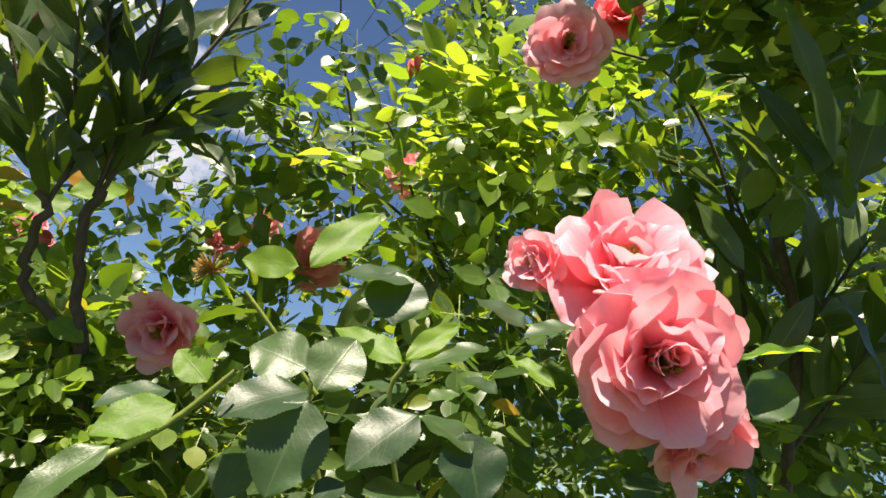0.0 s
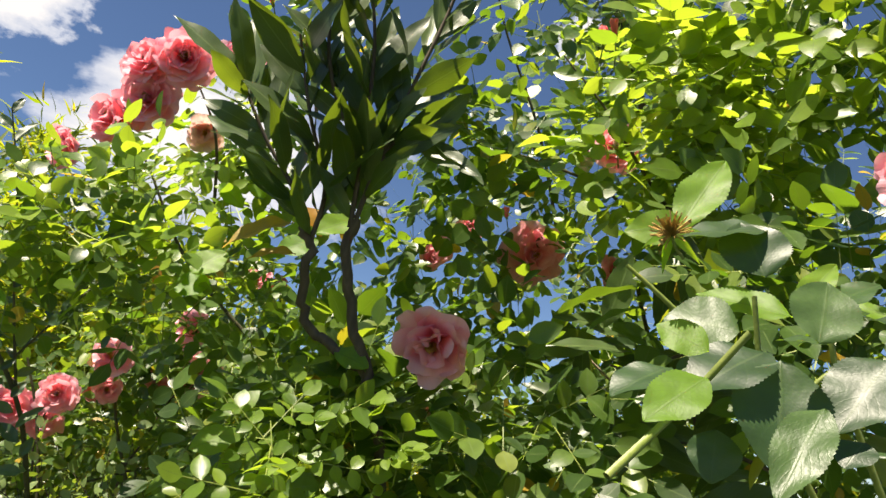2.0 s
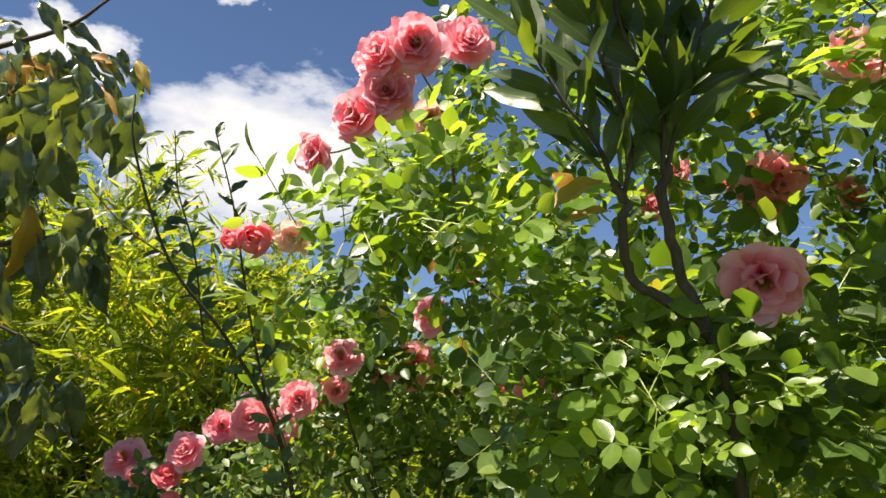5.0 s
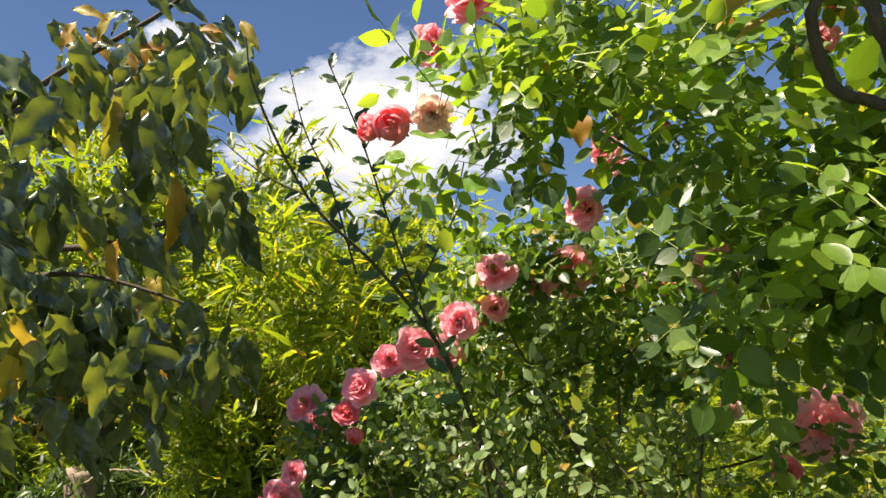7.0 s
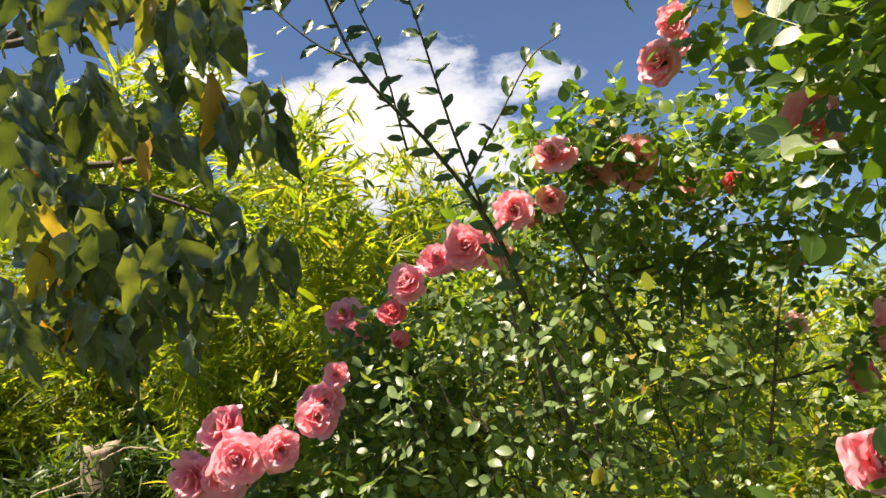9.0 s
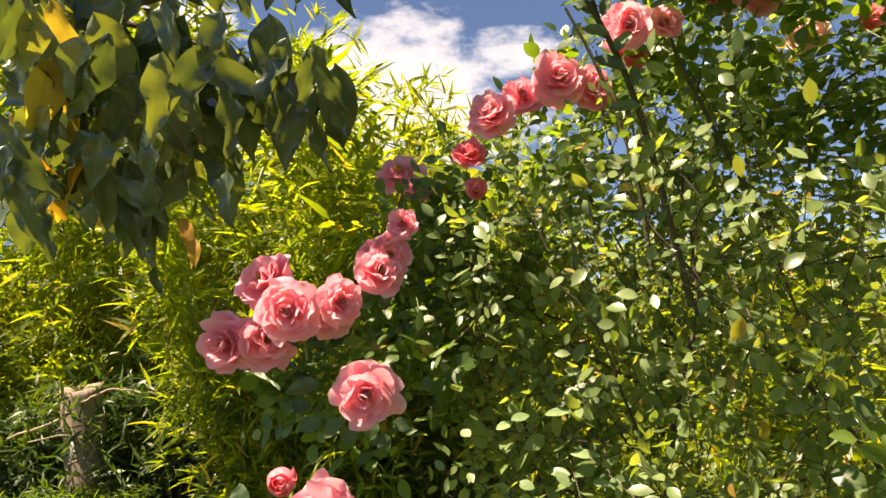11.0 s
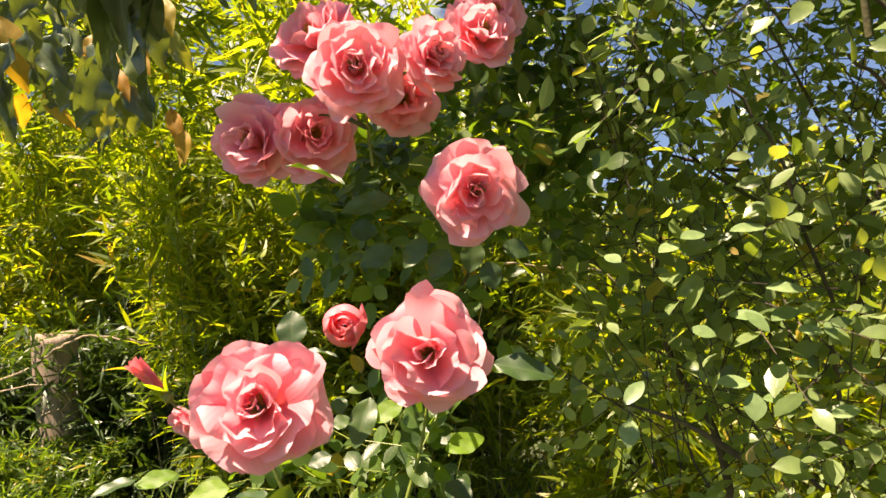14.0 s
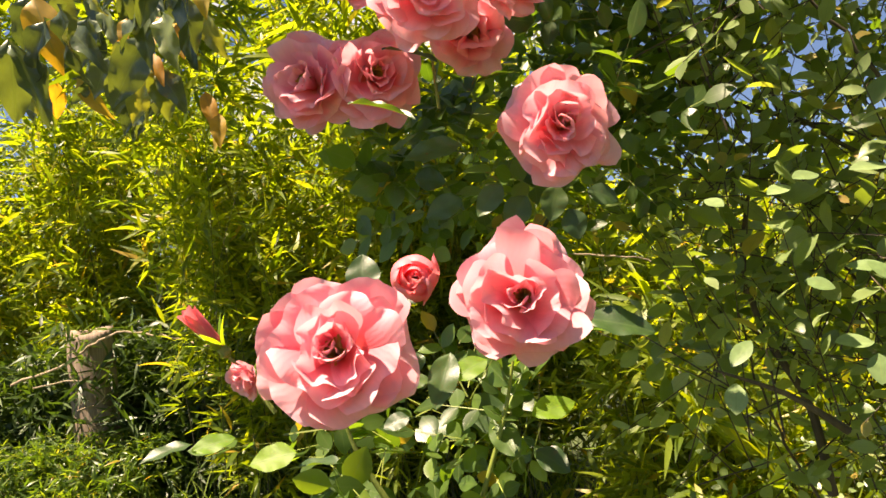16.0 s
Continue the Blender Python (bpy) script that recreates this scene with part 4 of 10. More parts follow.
leaf(rose_bush, "rose", (-0.238, 0.892, 1.835), (-0.223, 0.891, 1.837), 0.99, (0.22, -0.98, 0.41))
leaf(rose_bush, "rose", (-0.257, 0.892, 1.801), (-0.248, 0.895, 1.782), 0.97, (-0.36, -0.76, 0.61))
leaf(rose_bush, "rose", (-0.277, 0.885, 1.883), (-0.264, 0.888, 1.866), 0.89, (0.23, -1.33, 0.50))
leaf(rose_bush, "rose", (-0.261, 0.897, 1.799), (-0.281, 0.900, 1.786), 0.87, (0.01, -0.84, 0.24))
leaf(rose_bush, "rose", (-0.250, 0.907, 1.856), (-0.272, 0.909, 1.849), 0.91, (-0.59, -0.76, 0.26))
leaf(rose_bush, "rose", (-0.266, 0.889, 1.873), (-0.253, 0.892, 1.853), 0.83, (-0.37, -0.62, 0.52))
leaf(rose_bush, "rose", (-0.267, 0.905, 1.811), (-0.254, 0.907, 1.797), 0.94, (-0.24, -0.82, 0.99))
leaf(rose_bush, "rose", (-0.251, 0.922, 1.849), (-0.263, 0.924, 1.839), 1.05, (0.22, -0.75, 0.49))
leaf(rose_bush, "young", (-0.055, 0.810, 1.724), (-0.015, 0.809, 1.719), 1.20, (-0.34, -0.40, 0.33))
leaf(rose_bush, "young", (-0.020, 0.814, 1.697), (-0.085, 0.822, 1.664), 0.45, (-0.09, -0.94, 0.20))
leaf(rose_bush, "young", (-0.031, 0.816, 1.686), (-0.075, 0.823, 1.656), 0.40, (0.01, -0.55, 0.50))
leaf(rose_bush, "young", (-0.035, 0.814, 1.699), (0.006, 0.812, 1.699), 0.80, (0.14, -0.61, 0.36))
leaf(rose_bush, "young", (-0.136, 0.771, 1.942), (-0.107, 0.773, 1.926), 1.10, (0.07, -0.63, 0.33))
leaf(rose_bush, "young", (-0.091, 0.781, 1.884), (-0.058, 0.779, 1.888), 1.10, (0.05, -0.49, 0.40))
leaf(rose_bush, "young", (-0.066, 0.775, 1.909), (-0.031, 0.772, 1.920), 1.20, (-0.17, -0.61, 0.73))
leaf(rose_bush, "young", (-0.108, 0.769, 1.946), (-0.088, 0.770, 1.941), 1.10, (-0.14, -0.77, 0.32))
leaf(rose_bush, "young", (-0.361, 0.826, 1.904), (-0.334, 0.826, 1.901), 1.00, (0.14, -1.12, 0.42))
leaf(rose_bush, "young", (-0.397, 0.841, 1.835), (-0.380, 0.840, 1.834), 1.10, (0.14, -0.91, 0.65))
leaf(rose_bush, "young", (-0.384, 0.846, 1.806), (-0.363, 0.845, 1.804), 0.90, (0.01, -0.86, 0.39))
leaf(rose_bush, "young", (-0.333, 0.845, 1.799), (-0.308, 0.845, 1.795), 1.00, (-0.41, -0.86, 0.72))

# ---- arch rose: foliage ----
rose_clump(rose_arch, -0.199, 1.550, 1.766, 0.089, 120, 0.026)
rose_clump(rose_arch, -0.095, 1.559, 1.699, 0.111, 150, 0.026)
rose_clump(rose_arch, 0.010, 1.548, 1.742, 0.078, 90, 0.026)
rose_clump(rose_arch, 0.106, 1.508, 1.663, 0.117, 160, 0.026)
rose_clump(rose_arch, 0.277, 1.578, 1.537, 0.144, 180, 0.026)
rose_clump(rose_arch, 0.392, 1.458, 1.609, 0.133, 170, 0.026)
rose_clump(rose_arch, -0.036, 1.693, 1.521, 0.155, 190, 0.026)
rose_clump(rose_arch, 0.191, 1.708, 1.402, 0.179, 210, 0.026)
rose_clump(rose_arch, 0.341, 1.558, 1.363, 0.149, 180, 0.026)
rose_clump(rose_arch, -0.272, 1.582, 1.609, 0.100, 120, 0.026)
rose_clump(rose_arch, -0.340, 1.712, 1.473, 0.143, 160, 0.026)
rose_clump(rose_arch, -0.519, 1.823, 1.455, 0.102, 110, 0.026)
rose_clump(rose_arch, 0.206, 1.430, 1.792, 0.113, 140, 0.026)
rose_clump(rose_arch, 0.338, 1.364, 1.847, 0.118, 150, 0.026)
rose_clump(rose_arch, -0.313, 1.451, 1.855, 0.059, 98, 0.026, True)
rose_clump(rose_arch, -0.238, 1.461, 1.825, 0.069, 125, 0.026)
rose_clump(rose_arch, -0.155, 1.461, 1.843, 0.059, 112, 0.026)
rose_clump(rose_arch, -0.081, 1.418, 1.817, 0.066, 125, 0.026)
rose_clump(rose_arch, -0.003, 1.373, 1.809, 0.081, 168, 0.026, True)
rose_clump(rose_arch, 0.075, 1.214, 1.849, 0.094, 196, 0.026, True)
rose_clump(rose_arch, -0.040, 1.153, 1.873, 0.059, 125, 0.026, True)
rose_clump(rose_arch, 0.168, 1.285, 1.776, 0.098, 182, 0.026)
rose_clump(rose_arch, 0.070, 1.563, 1.644, 0.113, 168, 0.026)
rose_clump(rose_arch, -0.646, 1.611, 1.499, 0.064, 98, 0.026)
rose_clump(rose_arch, -0.600, 1.680, 1.425, 0.100, 168, 0.026)
rose_clump(rose_arch, -0.251, 1.514, 1.802, 0.064, 140, 0.026)
rose_clump(rose_arch, -0.335, 1.576, 1.731, 0.078, 180, 0.026)
rose_clump(rose_arch, -0.427, 1.640, 1.643, 0.080, 180, 0.026)
rose_clump(rose_arch, -0.529, 1.710, 1.525, 0.083, 170, 0.026)
rose_clump(rose_arch, -0.183, 1.512, 1.826, 0.053, 120, 0.026)
rose_clump(rose_arch, -0.632, 1.772, 1.447, 0.074, 120, 0.026)
rose_clump(rose_arch, -0.259, 1.757, 1.688, 0.135, 320, 0.028)
rose_clump(rose_arch, -0.079, 1.692, 1.757, 0.123, 320, 0.028)
rose_clump(rose_arch, -0.151, 1.698, 1.620, 0.131, 320, 0.028)
rose_clump(rose_arch, 0.029, 1.586, 1.666, 0.126, 300, 0.028)
rose_clump(rose_arch, -0.335, 1.808, 1.583, 0.098, 200, 0.028)
rose_clump(rose_arch, 0.114, 1.488, 1.743, 0.122, 260, 0.028)
rose_clump(rose_arch, -0.241, 1.722, 1.786, 0.062, 120, 0.028)
rose_clump(rose_arch, -0.659, 1.666, 1.388, 0.063, 200, 0.026)
rose_clump(rose_arch, -0.736, 1.721, 1.352, 0.076, 220, 0.026)
rose_clump(rose_arch, -0.830, 1.680, 1.284, 0.072, 180, 0.026)
rose_clump(rose_arch, -0.686, 1.579, 1.274, 0.066, 160, 0.026)
rose_clump(rose_arch, -0.648, 1.702, 1.504, 0.057, 160, 0.026)
rose_clump(rose_arch, -0.588, 1.640, 1.589, 0.045, 120, 0.026)
leaf(rose_arch, "rose", (-0.876, 1.400, 1.049), (-0.894, 1.396, 1.045), 1.06, (-0.006, -0.497, 0.447))
leaf(rose_arch, "rose", (-0.877, 1.418, 1.068), (-0.862, 1.423, 1.073), 1.36, (-0.006, -0.497, 0.447))
rose_clump(rose_arch, -0.811, 1.544, 1.016, 0.042, 60, 0.026)
rose_clump(rose_arch, -0.875, 1.482, 1.038, 0.026, 35, 0.026)
rose_clump(rose_arch, -0.929, 1.424, 1.016, 0.030, 45, 0.026)
rose_clump(rose_arch, -0.805, 1.463, 1.017, 0.034, 50, 0.024)
rose_clump(rose_arch, -0.835, 1.470, 1.046, 0.023, 30, 0.024)
rose_clump(rose_arch, -0.890, 1.403, 1.025, 0.025, 30, 0.024)
rose_clump(rose_arch, -0.971, 1.424, 1.028, 0.026, 24, 0.024)
leaf(rose_arch, "rose", (-0.805, 1.434, 1.010), (-0.819, 1.451, 1.038), 0.87, (-0.006, -0.497, 0.447))
leaf(rose_arch, "rose", (-0.792, 1.423, 1.016), (-0.772, 1.409, 1.005), 1.06, (-0.006, -0.497, 0.447))
stem(rose_arch, "cane", 0.0039, 0.0015, (0.305, 1.617, 1.427), (0.134, 1.617, 1.390), (-0.075, 1.610, 1.379))
stem(rose_arch, "cane", 0.0044, 0.0020, (0.301, 1.627, 1.630), (0.032, 1.615, 1.631), (-0.178, 1.611, 1.602), (-0.303, 1.615, 1.556))
stem(rose_arch, "cane", 0.0033, 0.0015, (-0.004, 1.482, 1.272), (0.027, 1.448, 1.446), (0.048, 1.427, 1.551), material=MAT_BARK)
stem(rose_arch, "cane", 0.0028, 0.0010, (-0.084, 1.547, 1.495), (-0.067, 1.527, 1.598), (0.008, 1.514, 1.653), (0.105, 1.509, 1.658))

# ---- leaning shoot ----
stem(shoot, "stem", 0.0050, 0.0012, (-0.303, 1.477, 1.329), (-0.359, 1.405, 1.572), (-0.403, 1.378, 1.695), (-0.482, 1.329, 1.817), (-0.566, 1.273, 1.923), (-0.614, 1.189, 2.074), (-0.618, 1.172, 2.156))
stem(shoot, "stem", 0.0026, 0.0010, (-0.403, 1.378, 1.695), (-0.443, 1.344, 1.853), (-0.479, 1.307, 2.028), (-0.515, 1.280, 2.149))
stem(shoot, "stem", 0.0020, 0.0008, (-0.511, 1.331, 1.803), (-0.534, 1.300, 1.947), (-0.564, 1.280, 2.039), (-0.576, 1.260, 2.138))
stem(shoot, "stem", 0.0020, 0.0008, (-0.421, 1.364, 1.760), (-0.361, 1.348, 1.850), (-0.303, 1.334, 1.931), (-0.253, 1.331, 1.960))
stem(shoot, "stem", 0.0020, 0.0008, (-0.566, 1.272, 1.927), (-0.629, 1.261, 1.966), (-0.697, 1.244, 2.035))
stem(shoot, "stem", 0.0040, 0.0020, (-0.340, 1.511, 1.386), (-0.352, 1.493, 1.535), (-0.388, 1.477, 1.670), (-0.427, 1.466, 1.766))
stem(shoot, "stem", 0.0040, 0.0020, (-0.157, 1.533, 1.432), (-0.218, 1.517, 1.573), (-0.265, 1.503, 1.689), (-0.276, 1.495, 1.754))
leaf(shoot, "rose", (-0.364, 1.382, 1.584), (-0.405, 1.381, 1.587), 0.68, (0.027, -0.615, 0.246))
leaf(shoot, "rose", (-0.372, 1.377, 1.607), (-0.364, 1.381, 1.640), 0.66, (0.034, -0.757, 0.073))
leaf(shoot, "rose", (-0.380, 1.372, 1.629), (-0.417, 1.380, 1.657), 0.66, (0.029, -0.645, 0.209))
leaf(shoot, "rose", (-0.389, 1.367, 1.651), (-0.365, 1.387, 1.693), 0.58, (0.013, -0.287, 0.648))
leaf(shoot, "rose", (-0.397, 1.362, 1.674), (-0.430, 1.362, 1.687), 0.68, (0.033, -0.747, 0.084))
leaf(shoot, "rose", (-0.406, 1.357, 1.696), (-0.393, 1.361, 1.725), 0.65, (0.033, -0.745, 0.087))
leaf(shoot, "rose", (-0.419, 1.353, 1.716), (-0.460, 1.335, 1.710), 0.64, (0.011, -0.257, 0.685))
leaf(shoot, "rose", (-0.431, 1.348, 1.736), (-0.415, 1.350, 1.757), 0.66, (0.035, -0.782, 0.041))
leaf(shoot, "rose", (-0.444, 1.343, 1.756), (-0.478, 1.343, 1.759), 0.68, (0.026, -0.592, 0.274))
leaf(shoot, "rose", (-0.457, 1.338, 1.776), (-0.439, 1.353, 1.807), 0.57, (0.017, -0.373, 0.543))
leaf(shoot, "rose", (-0.469, 1.334, 1.796), (-0.510, 1.334, 1.802), 0.67, (0.027, -0.595, 0.271))
leaf(shoot, "rose", (-0.482, 1.329, 1.816), (-0.463, 1.340, 1.850), 0.60, (0.029, -0.644, 0.210))
leaf(shoot, "rose", (-0.496, 1.325, 1.835), (-0.540, 1.344, 1.859), 0.55, (0.013, -0.287, 0.648))
leaf(shoot, "rose", (-0.511, 1.320, 1.854), (-0.505, 1.337, 1.906), 0.55, (0.010, -0.233, 0.714))
leaf(shoot, "rose", (-0.525, 1.316, 1.873), (-0.555, 1.311, 1.871), 0.68, (0.017, -0.387, 0.526))
leaf(shoot, "rose", (-0.539, 1.311, 1.892), (-0.527, 1.325, 1.931), 0.55, (0.018, -0.407, 0.502))
leaf(shoot, "rose", (-0.554, 1.307, 1.911), (-0.593, 1.312, 1.926), 0.63, (0.025, -0.562, 0.311))
leaf(shoot, "rose", (-0.568, 1.302, 1.931), (-0.556, 1.314, 1.963), 0.55, (0.014, -0.314, 0.615))
leaf(shoot, "rose", (-0.577, 1.297, 1.952), (-0.618, 1.314, 1.978), 0.53, (0.010, -0.230, 0.718))
leaf(shoot, "rose", (-0.584, 1.292, 1.975), (-0.553, 1.298, 2.000), 0.65, (0.031, -0.693, 0.150))
leaf(shoot, "rose", (-0.592, 1.287, 1.997), (-0.635, 1.293, 2.008), 0.64, (0.020, -0.458, 0.439))
leaf(shoot, "rose", (-0.599, 1.282, 2.020), (-0.579, 1.300, 2.069), 0.53, (0.024, -0.547, 0.330))
leaf(shoot, "rose", (-0.607, 1.277, 2.042), (-0.637, 1.290, 2.074), 0.50, (0.010, -0.234, 0.713))
leaf(shoot, "rose", (-0.614, 1.273, 2.065), (-0.590, 1.278, 2.089), 0.64, (0.030, -0.673, 0.175))
leaf(shoot, "rose", (-0.622, 1.268, 2.088), (-0.651, 1.267, 2.090), 0.68, (0.033, -0.740, 0.093))
leaf(shoot, "rose", (-0.629, 1.263, 2.110), (-0.601, 1.281, 2.150), 0.54, (0.021, -0.474, 0.420))
leaf(shoot, "rose", (-0.407, 1.375, 1.709), (-0.436, 1.377, 1.728), 0.70, (0.032, -0.721, 0.117))
leaf(shoot, "rose", (-0.413, 1.370, 1.731), (-0.387, 1.373, 1.749), 0.70, (0.033, -0.750, 0.082))
leaf(shoot, "rose", (-0.418, 1.365, 1.754), (-0.439, 1.377, 1.778), 0.60, (0.011, -0.238, 0.708))
leaf(shoot, "rose", (-0.424, 1.360, 1.777), (-0.395, 1.378, 1.800), 0.59, (0.017, -0.391, 0.520))
leaf(shoot, "rose", (-0.429, 1.355, 1.799), (-0.461, 1.356, 1.804), 0.71, (0.025, -0.549, 0.328))
leaf(shoot, "rose", (-0.435, 1.351, 1.822), (-0.409, 1.368, 1.857), 0.59, (0.017, -0.377, 0.538))
leaf(shoot, "rose", (-0.441, 1.346, 1.845), (-0.466, 1.346, 1.851), 0.71, (0.031, -0.696, 0.148))
leaf(shoot, "rose", (-0.446, 1.341, 1.868), (-0.432, 1.349, 1.897), 0.61, (0.029, -0.656, 0.197))
leaf(shoot, "rose", (-0.451, 1.336, 1.891), (-0.490, 1.342, 1.908), 0.67, (0.025, -0.568, 0.304))
leaf(shoot, "rose", (-0.455, 1.331, 1.913), (-0.433, 1.347, 1.951), 0.57, (0.010, -0.230, 0.718))
leaf(shoot, "rose", (-0.460, 1.326, 1.936), (-0.495, 1.342, 1.964), 0.57, (0.013, -0.299, 0.633))
leaf(shoot, "rose", (-0.465, 1.321, 1.959), (-0.446, 1.338, 2.005), 0.56, (0.016, -0.357, 0.562))
leaf(shoot, "rose", (-0.470, 1.316, 1.982), (-0.499, 1.316, 1.996), 0.70, (0.034, -0.754, 0.077))
leaf(shoot, "rose", (-0.475, 1.311, 2.005), (-0.463, 1.325, 2.047), 0.55, (0.013, -0.294, 0.640))
leaf(shoot, "rose", (-0.479, 1.307, 2.028), (-0.508, 1.320, 2.061), 0.55, (0.019, -0.432, 0.471))
leaf(shoot, "rose", (-0.486, 1.302, 2.050), (-0.462, 1.317, 2.084), 0.56, (0.022, -0.494, 0.394))
leaf(shoot, "rose", (-0.493, 1.297, 2.073), (-0.523, 1.309, 2.089), 0.58, (0.017, -0.388, 0.524))
leaf(shoot, "rose", (-0.499, 1.292, 2.095), (-0.484, 1.308, 2.149), 0.53, (0.010, -0.222, 0.728))
leaf(shoot, "rose", (-0.506, 1.287, 2.118), (-0.535, 1.287, 2.136), 0.68, (0.034, -0.756, 0.074))
leaf(shoot, "rose", (-0.512, 1.282, 2.140), (-0.506, 1.289, 2.176), 0.57, (0.031, -0.687, 0.158))
leaf(shoot, "rose", (-0.514, 1.327, 1.820), (-0.541, 1.328, 1.830), 0.66, (0.030, -0.670, 0.179))
leaf(shoot, "rose", (-0.518, 1.321, 1.848), (-0.494, 1.336, 1.874), 0.57, (0.023, -0.517, 0.367))
leaf(shoot, "rose", (-0.523, 1.315, 1.876), (-0.549, 1.319, 1.899), 0.62, (0.030, -0.665, 0.185))
leaf(shoot, "rose", (-0.527, 1.309, 1.905), (-0.505, 1.318, 1.925), 0.61, (0.026, -0.593, 0.273))
leaf(shoot, "rose", (-0.531, 1.303, 1.933), (-0.561, 1.309, 1.966), 0.60, (0.030, -0.680, 0.167))
leaf(shoot, "rose", (-0.538, 1.297, 1.960), (-0.534, 1.306, 1.990), 0.53, (0.024, -0.538, 0.341))
leaf(shoot, "rose", (-0.547, 1.291, 1.987), (-0.587, 1.293, 1.999), 0.65, (0.029, -0.641, 0.215))
leaf(shoot, "rose", (-0.556, 1.286, 2.014), (-0.533, 1.302, 2.055), 0.53, (0.013, -0.282, 0.655))
leaf(shoot, "rose", (-0.564, 1.280, 2.041), (-0.599, 1.294, 2.073), 0.51, (0.019, -0.416, 0.491))
leaf(shoot, "rose", (-0.568, 1.274, 2.070), (-0.551, 1.285, 2.095), 0.54, (0.013, -0.300, 0.633))
leaf(shoot, "rose", (-0.571, 1.268, 2.098), (-0.599, 1.275, 2.120), 0.56, (0.025, -0.563, 0.310))
leaf(shoot, "rose", (-0.574, 1.262, 2.126), (-0.548, 1.270, 2.146), 0.61, (0.026, -0.571, 0.301))
leaf(shoot, "rose", (-0.411, 1.361, 1.775), (-0.412, 1.365, 1.807), 0.67, (0.033, -0.747, 0.085))
leaf(shoot, "rose", (-0.395, 1.357, 1.799), (-0.361, 1.359, 1.801), 0.71, (0.031, -0.692, 0.153))
leaf(shoot, "rose", (-0.378, 1.353, 1.824), (-0.396, 1.364, 1.850), 0.60, (0.010, -0.225, 0.725))
leaf(shoot, "rose", (-0.362, 1.348, 1.848), (-0.331, 1.351, 1.861), 0.70, (0.034, -0.772, 0.054))
leaf(shoot, "rose", (-0.345, 1.344, 1.872), (-0.343, 1.360, 1.923), 0.57, (0.028, -0.630, 0.228))
leaf(shoot, "rose", (-0.328, 1.340, 1.896), (-0.297, 1.354, 1.902), 0.62, (0.010, -0.225, 0.724))
leaf(shoot, "rose", (-0.311, 1.336, 1.920), (-0.309, 1.349, 1.963), 0.56, (0.024, -0.546, 0.331))
leaf(shoot, "rose", (-0.289, 1.333, 1.939), (-0.259, 1.324, 1.913), 0.67, (0.026, -0.588, 0.280))
leaf(shoot, "rose", (-0.263, 1.331, 1.954), (-0.255, 1.343, 1.994), 0.55, (0.014, -0.320, 0.608))
leaf(shoot, "rose", (-0.578, 1.270, 1.935), (-0.605, 1.265, 1.925), 0.71, (0.025, -0.568, 0.304))
leaf(shoot, "rose", (-0.599, 1.267, 1.948), (-0.595, 1.278, 1.983), 0.56, (0.019, -0.427, 0.477))
leaf(shoot, "rose", (-0.620, 1.263, 1.960), (-0.649, 1.255, 1.942), 0.70, (0.027, -0.597, 0.268))
leaf(shoot, "rose", (-0.639, 1.259, 1.976), (-0.628, 1.264, 2.007), 0.63, (0.031, -0.702, 0.140))
leaf(shoot, "rose", (-0.656, 1.255, 1.993), (-0.678, 1.239, 1.976), 0.64, (0.012, -0.266, 0.675))
leaf(shoot, "rose", (-0.673, 1.250, 2.011), (-0.681, 1.260, 2.049), 0.53, (0.026, -0.582, 0.287))
leaf(shoot, "rose", (-0.690, 1.246, 2.028), (-0.715, 1.244, 2.017), 0.72, (0.035, -0.775, 0.050))

# ---- twiggy shrub ----
small_clump(twig_shrub, -0.562, 1.713, 1.404, 0.104, 228, 0.0260)
small_clump(twig_shrub, -0.441, 1.800, 1.508, 0.103, 228, 0.0260)
small_clump(twig_shrub, -0.319, 1.784, 1.620, 0.082, 179, 0.0260)
small_clump(twig_shrub, -0.149, 1.823, 1.696, 0.128, 277, 0.0260)
small_clump(twig_shrub, 0.011, 1.822, 1.694, 0.149, 331, 0.0260)
small_clump(twig_shrub, 0.071, 1.798, 1.467, 0.154, 331, 0.0260)
small_clump(twig_shrub, -0.130, 1.756, 1.424, 0.138, 331, 0.0260)
small_clump(twig_shrub, -0.313, 1.764, 1.370, 0.128, 331, 0.0260)
small_clump(twig_shrub, -0.533, 1.680, 1.261, 0.108, 277, 0.0260)
small_clump(twig_shrub, -0.403, 1.688, 1.178, 0.135, 359, 0.0260)
small_clump(twig_shrub, -0.218, 1.679, 1.235, 0.144, 387, 0.0260)
small_clump(twig_shrub, -0.110, 1.628, 1.227, 0.129, 359, 0.0260)
small_clump(twig_shrub, -0.109, 1.598, 1.064, 0.123, 345, 0.0260)
small_clump(twig_shrub, -0.315, 1.600, 1.064, 0.131, 387, 0.0260)
small_clump(twig_shrub, -0.512, 1.653, 1.062, 0.121, 331, 0.0260)
small_clump(twig_shrub, -0.471, 1.710, 1.399, 0.084, 118, 0.0294)
small_clump(twig_shrub, -0.427, 1.625, 1.249, 0.080, 118, 0.0294)
small_clump(twig_shrub, -0.413, 1.565, 1.150, 0.067, 92, 0.0294)
small_clump(twig_shrub, -0.482, 1.691, 1.113, 0.085, 118, 0.0294)
small_clump(twig_shrub, -0.418, 1.651, 1.009, 0.092, 128, 0.0294)
small_clump(twig_shrub, -0.512, 1.757, 0.963, 0.091, 118, 0.0294)
small_clump(twig_shrub, -0.582, 1.678, 1.241, 0.053, 64, 0.0294)
small_clump(twig_shrub, -0.263, 1.710, 1.379, 0.084, 110, 0.0294)
small_clump(twig_shrub, -0.577, 1.713, 1.387, 0.056, 72, 0.0294)
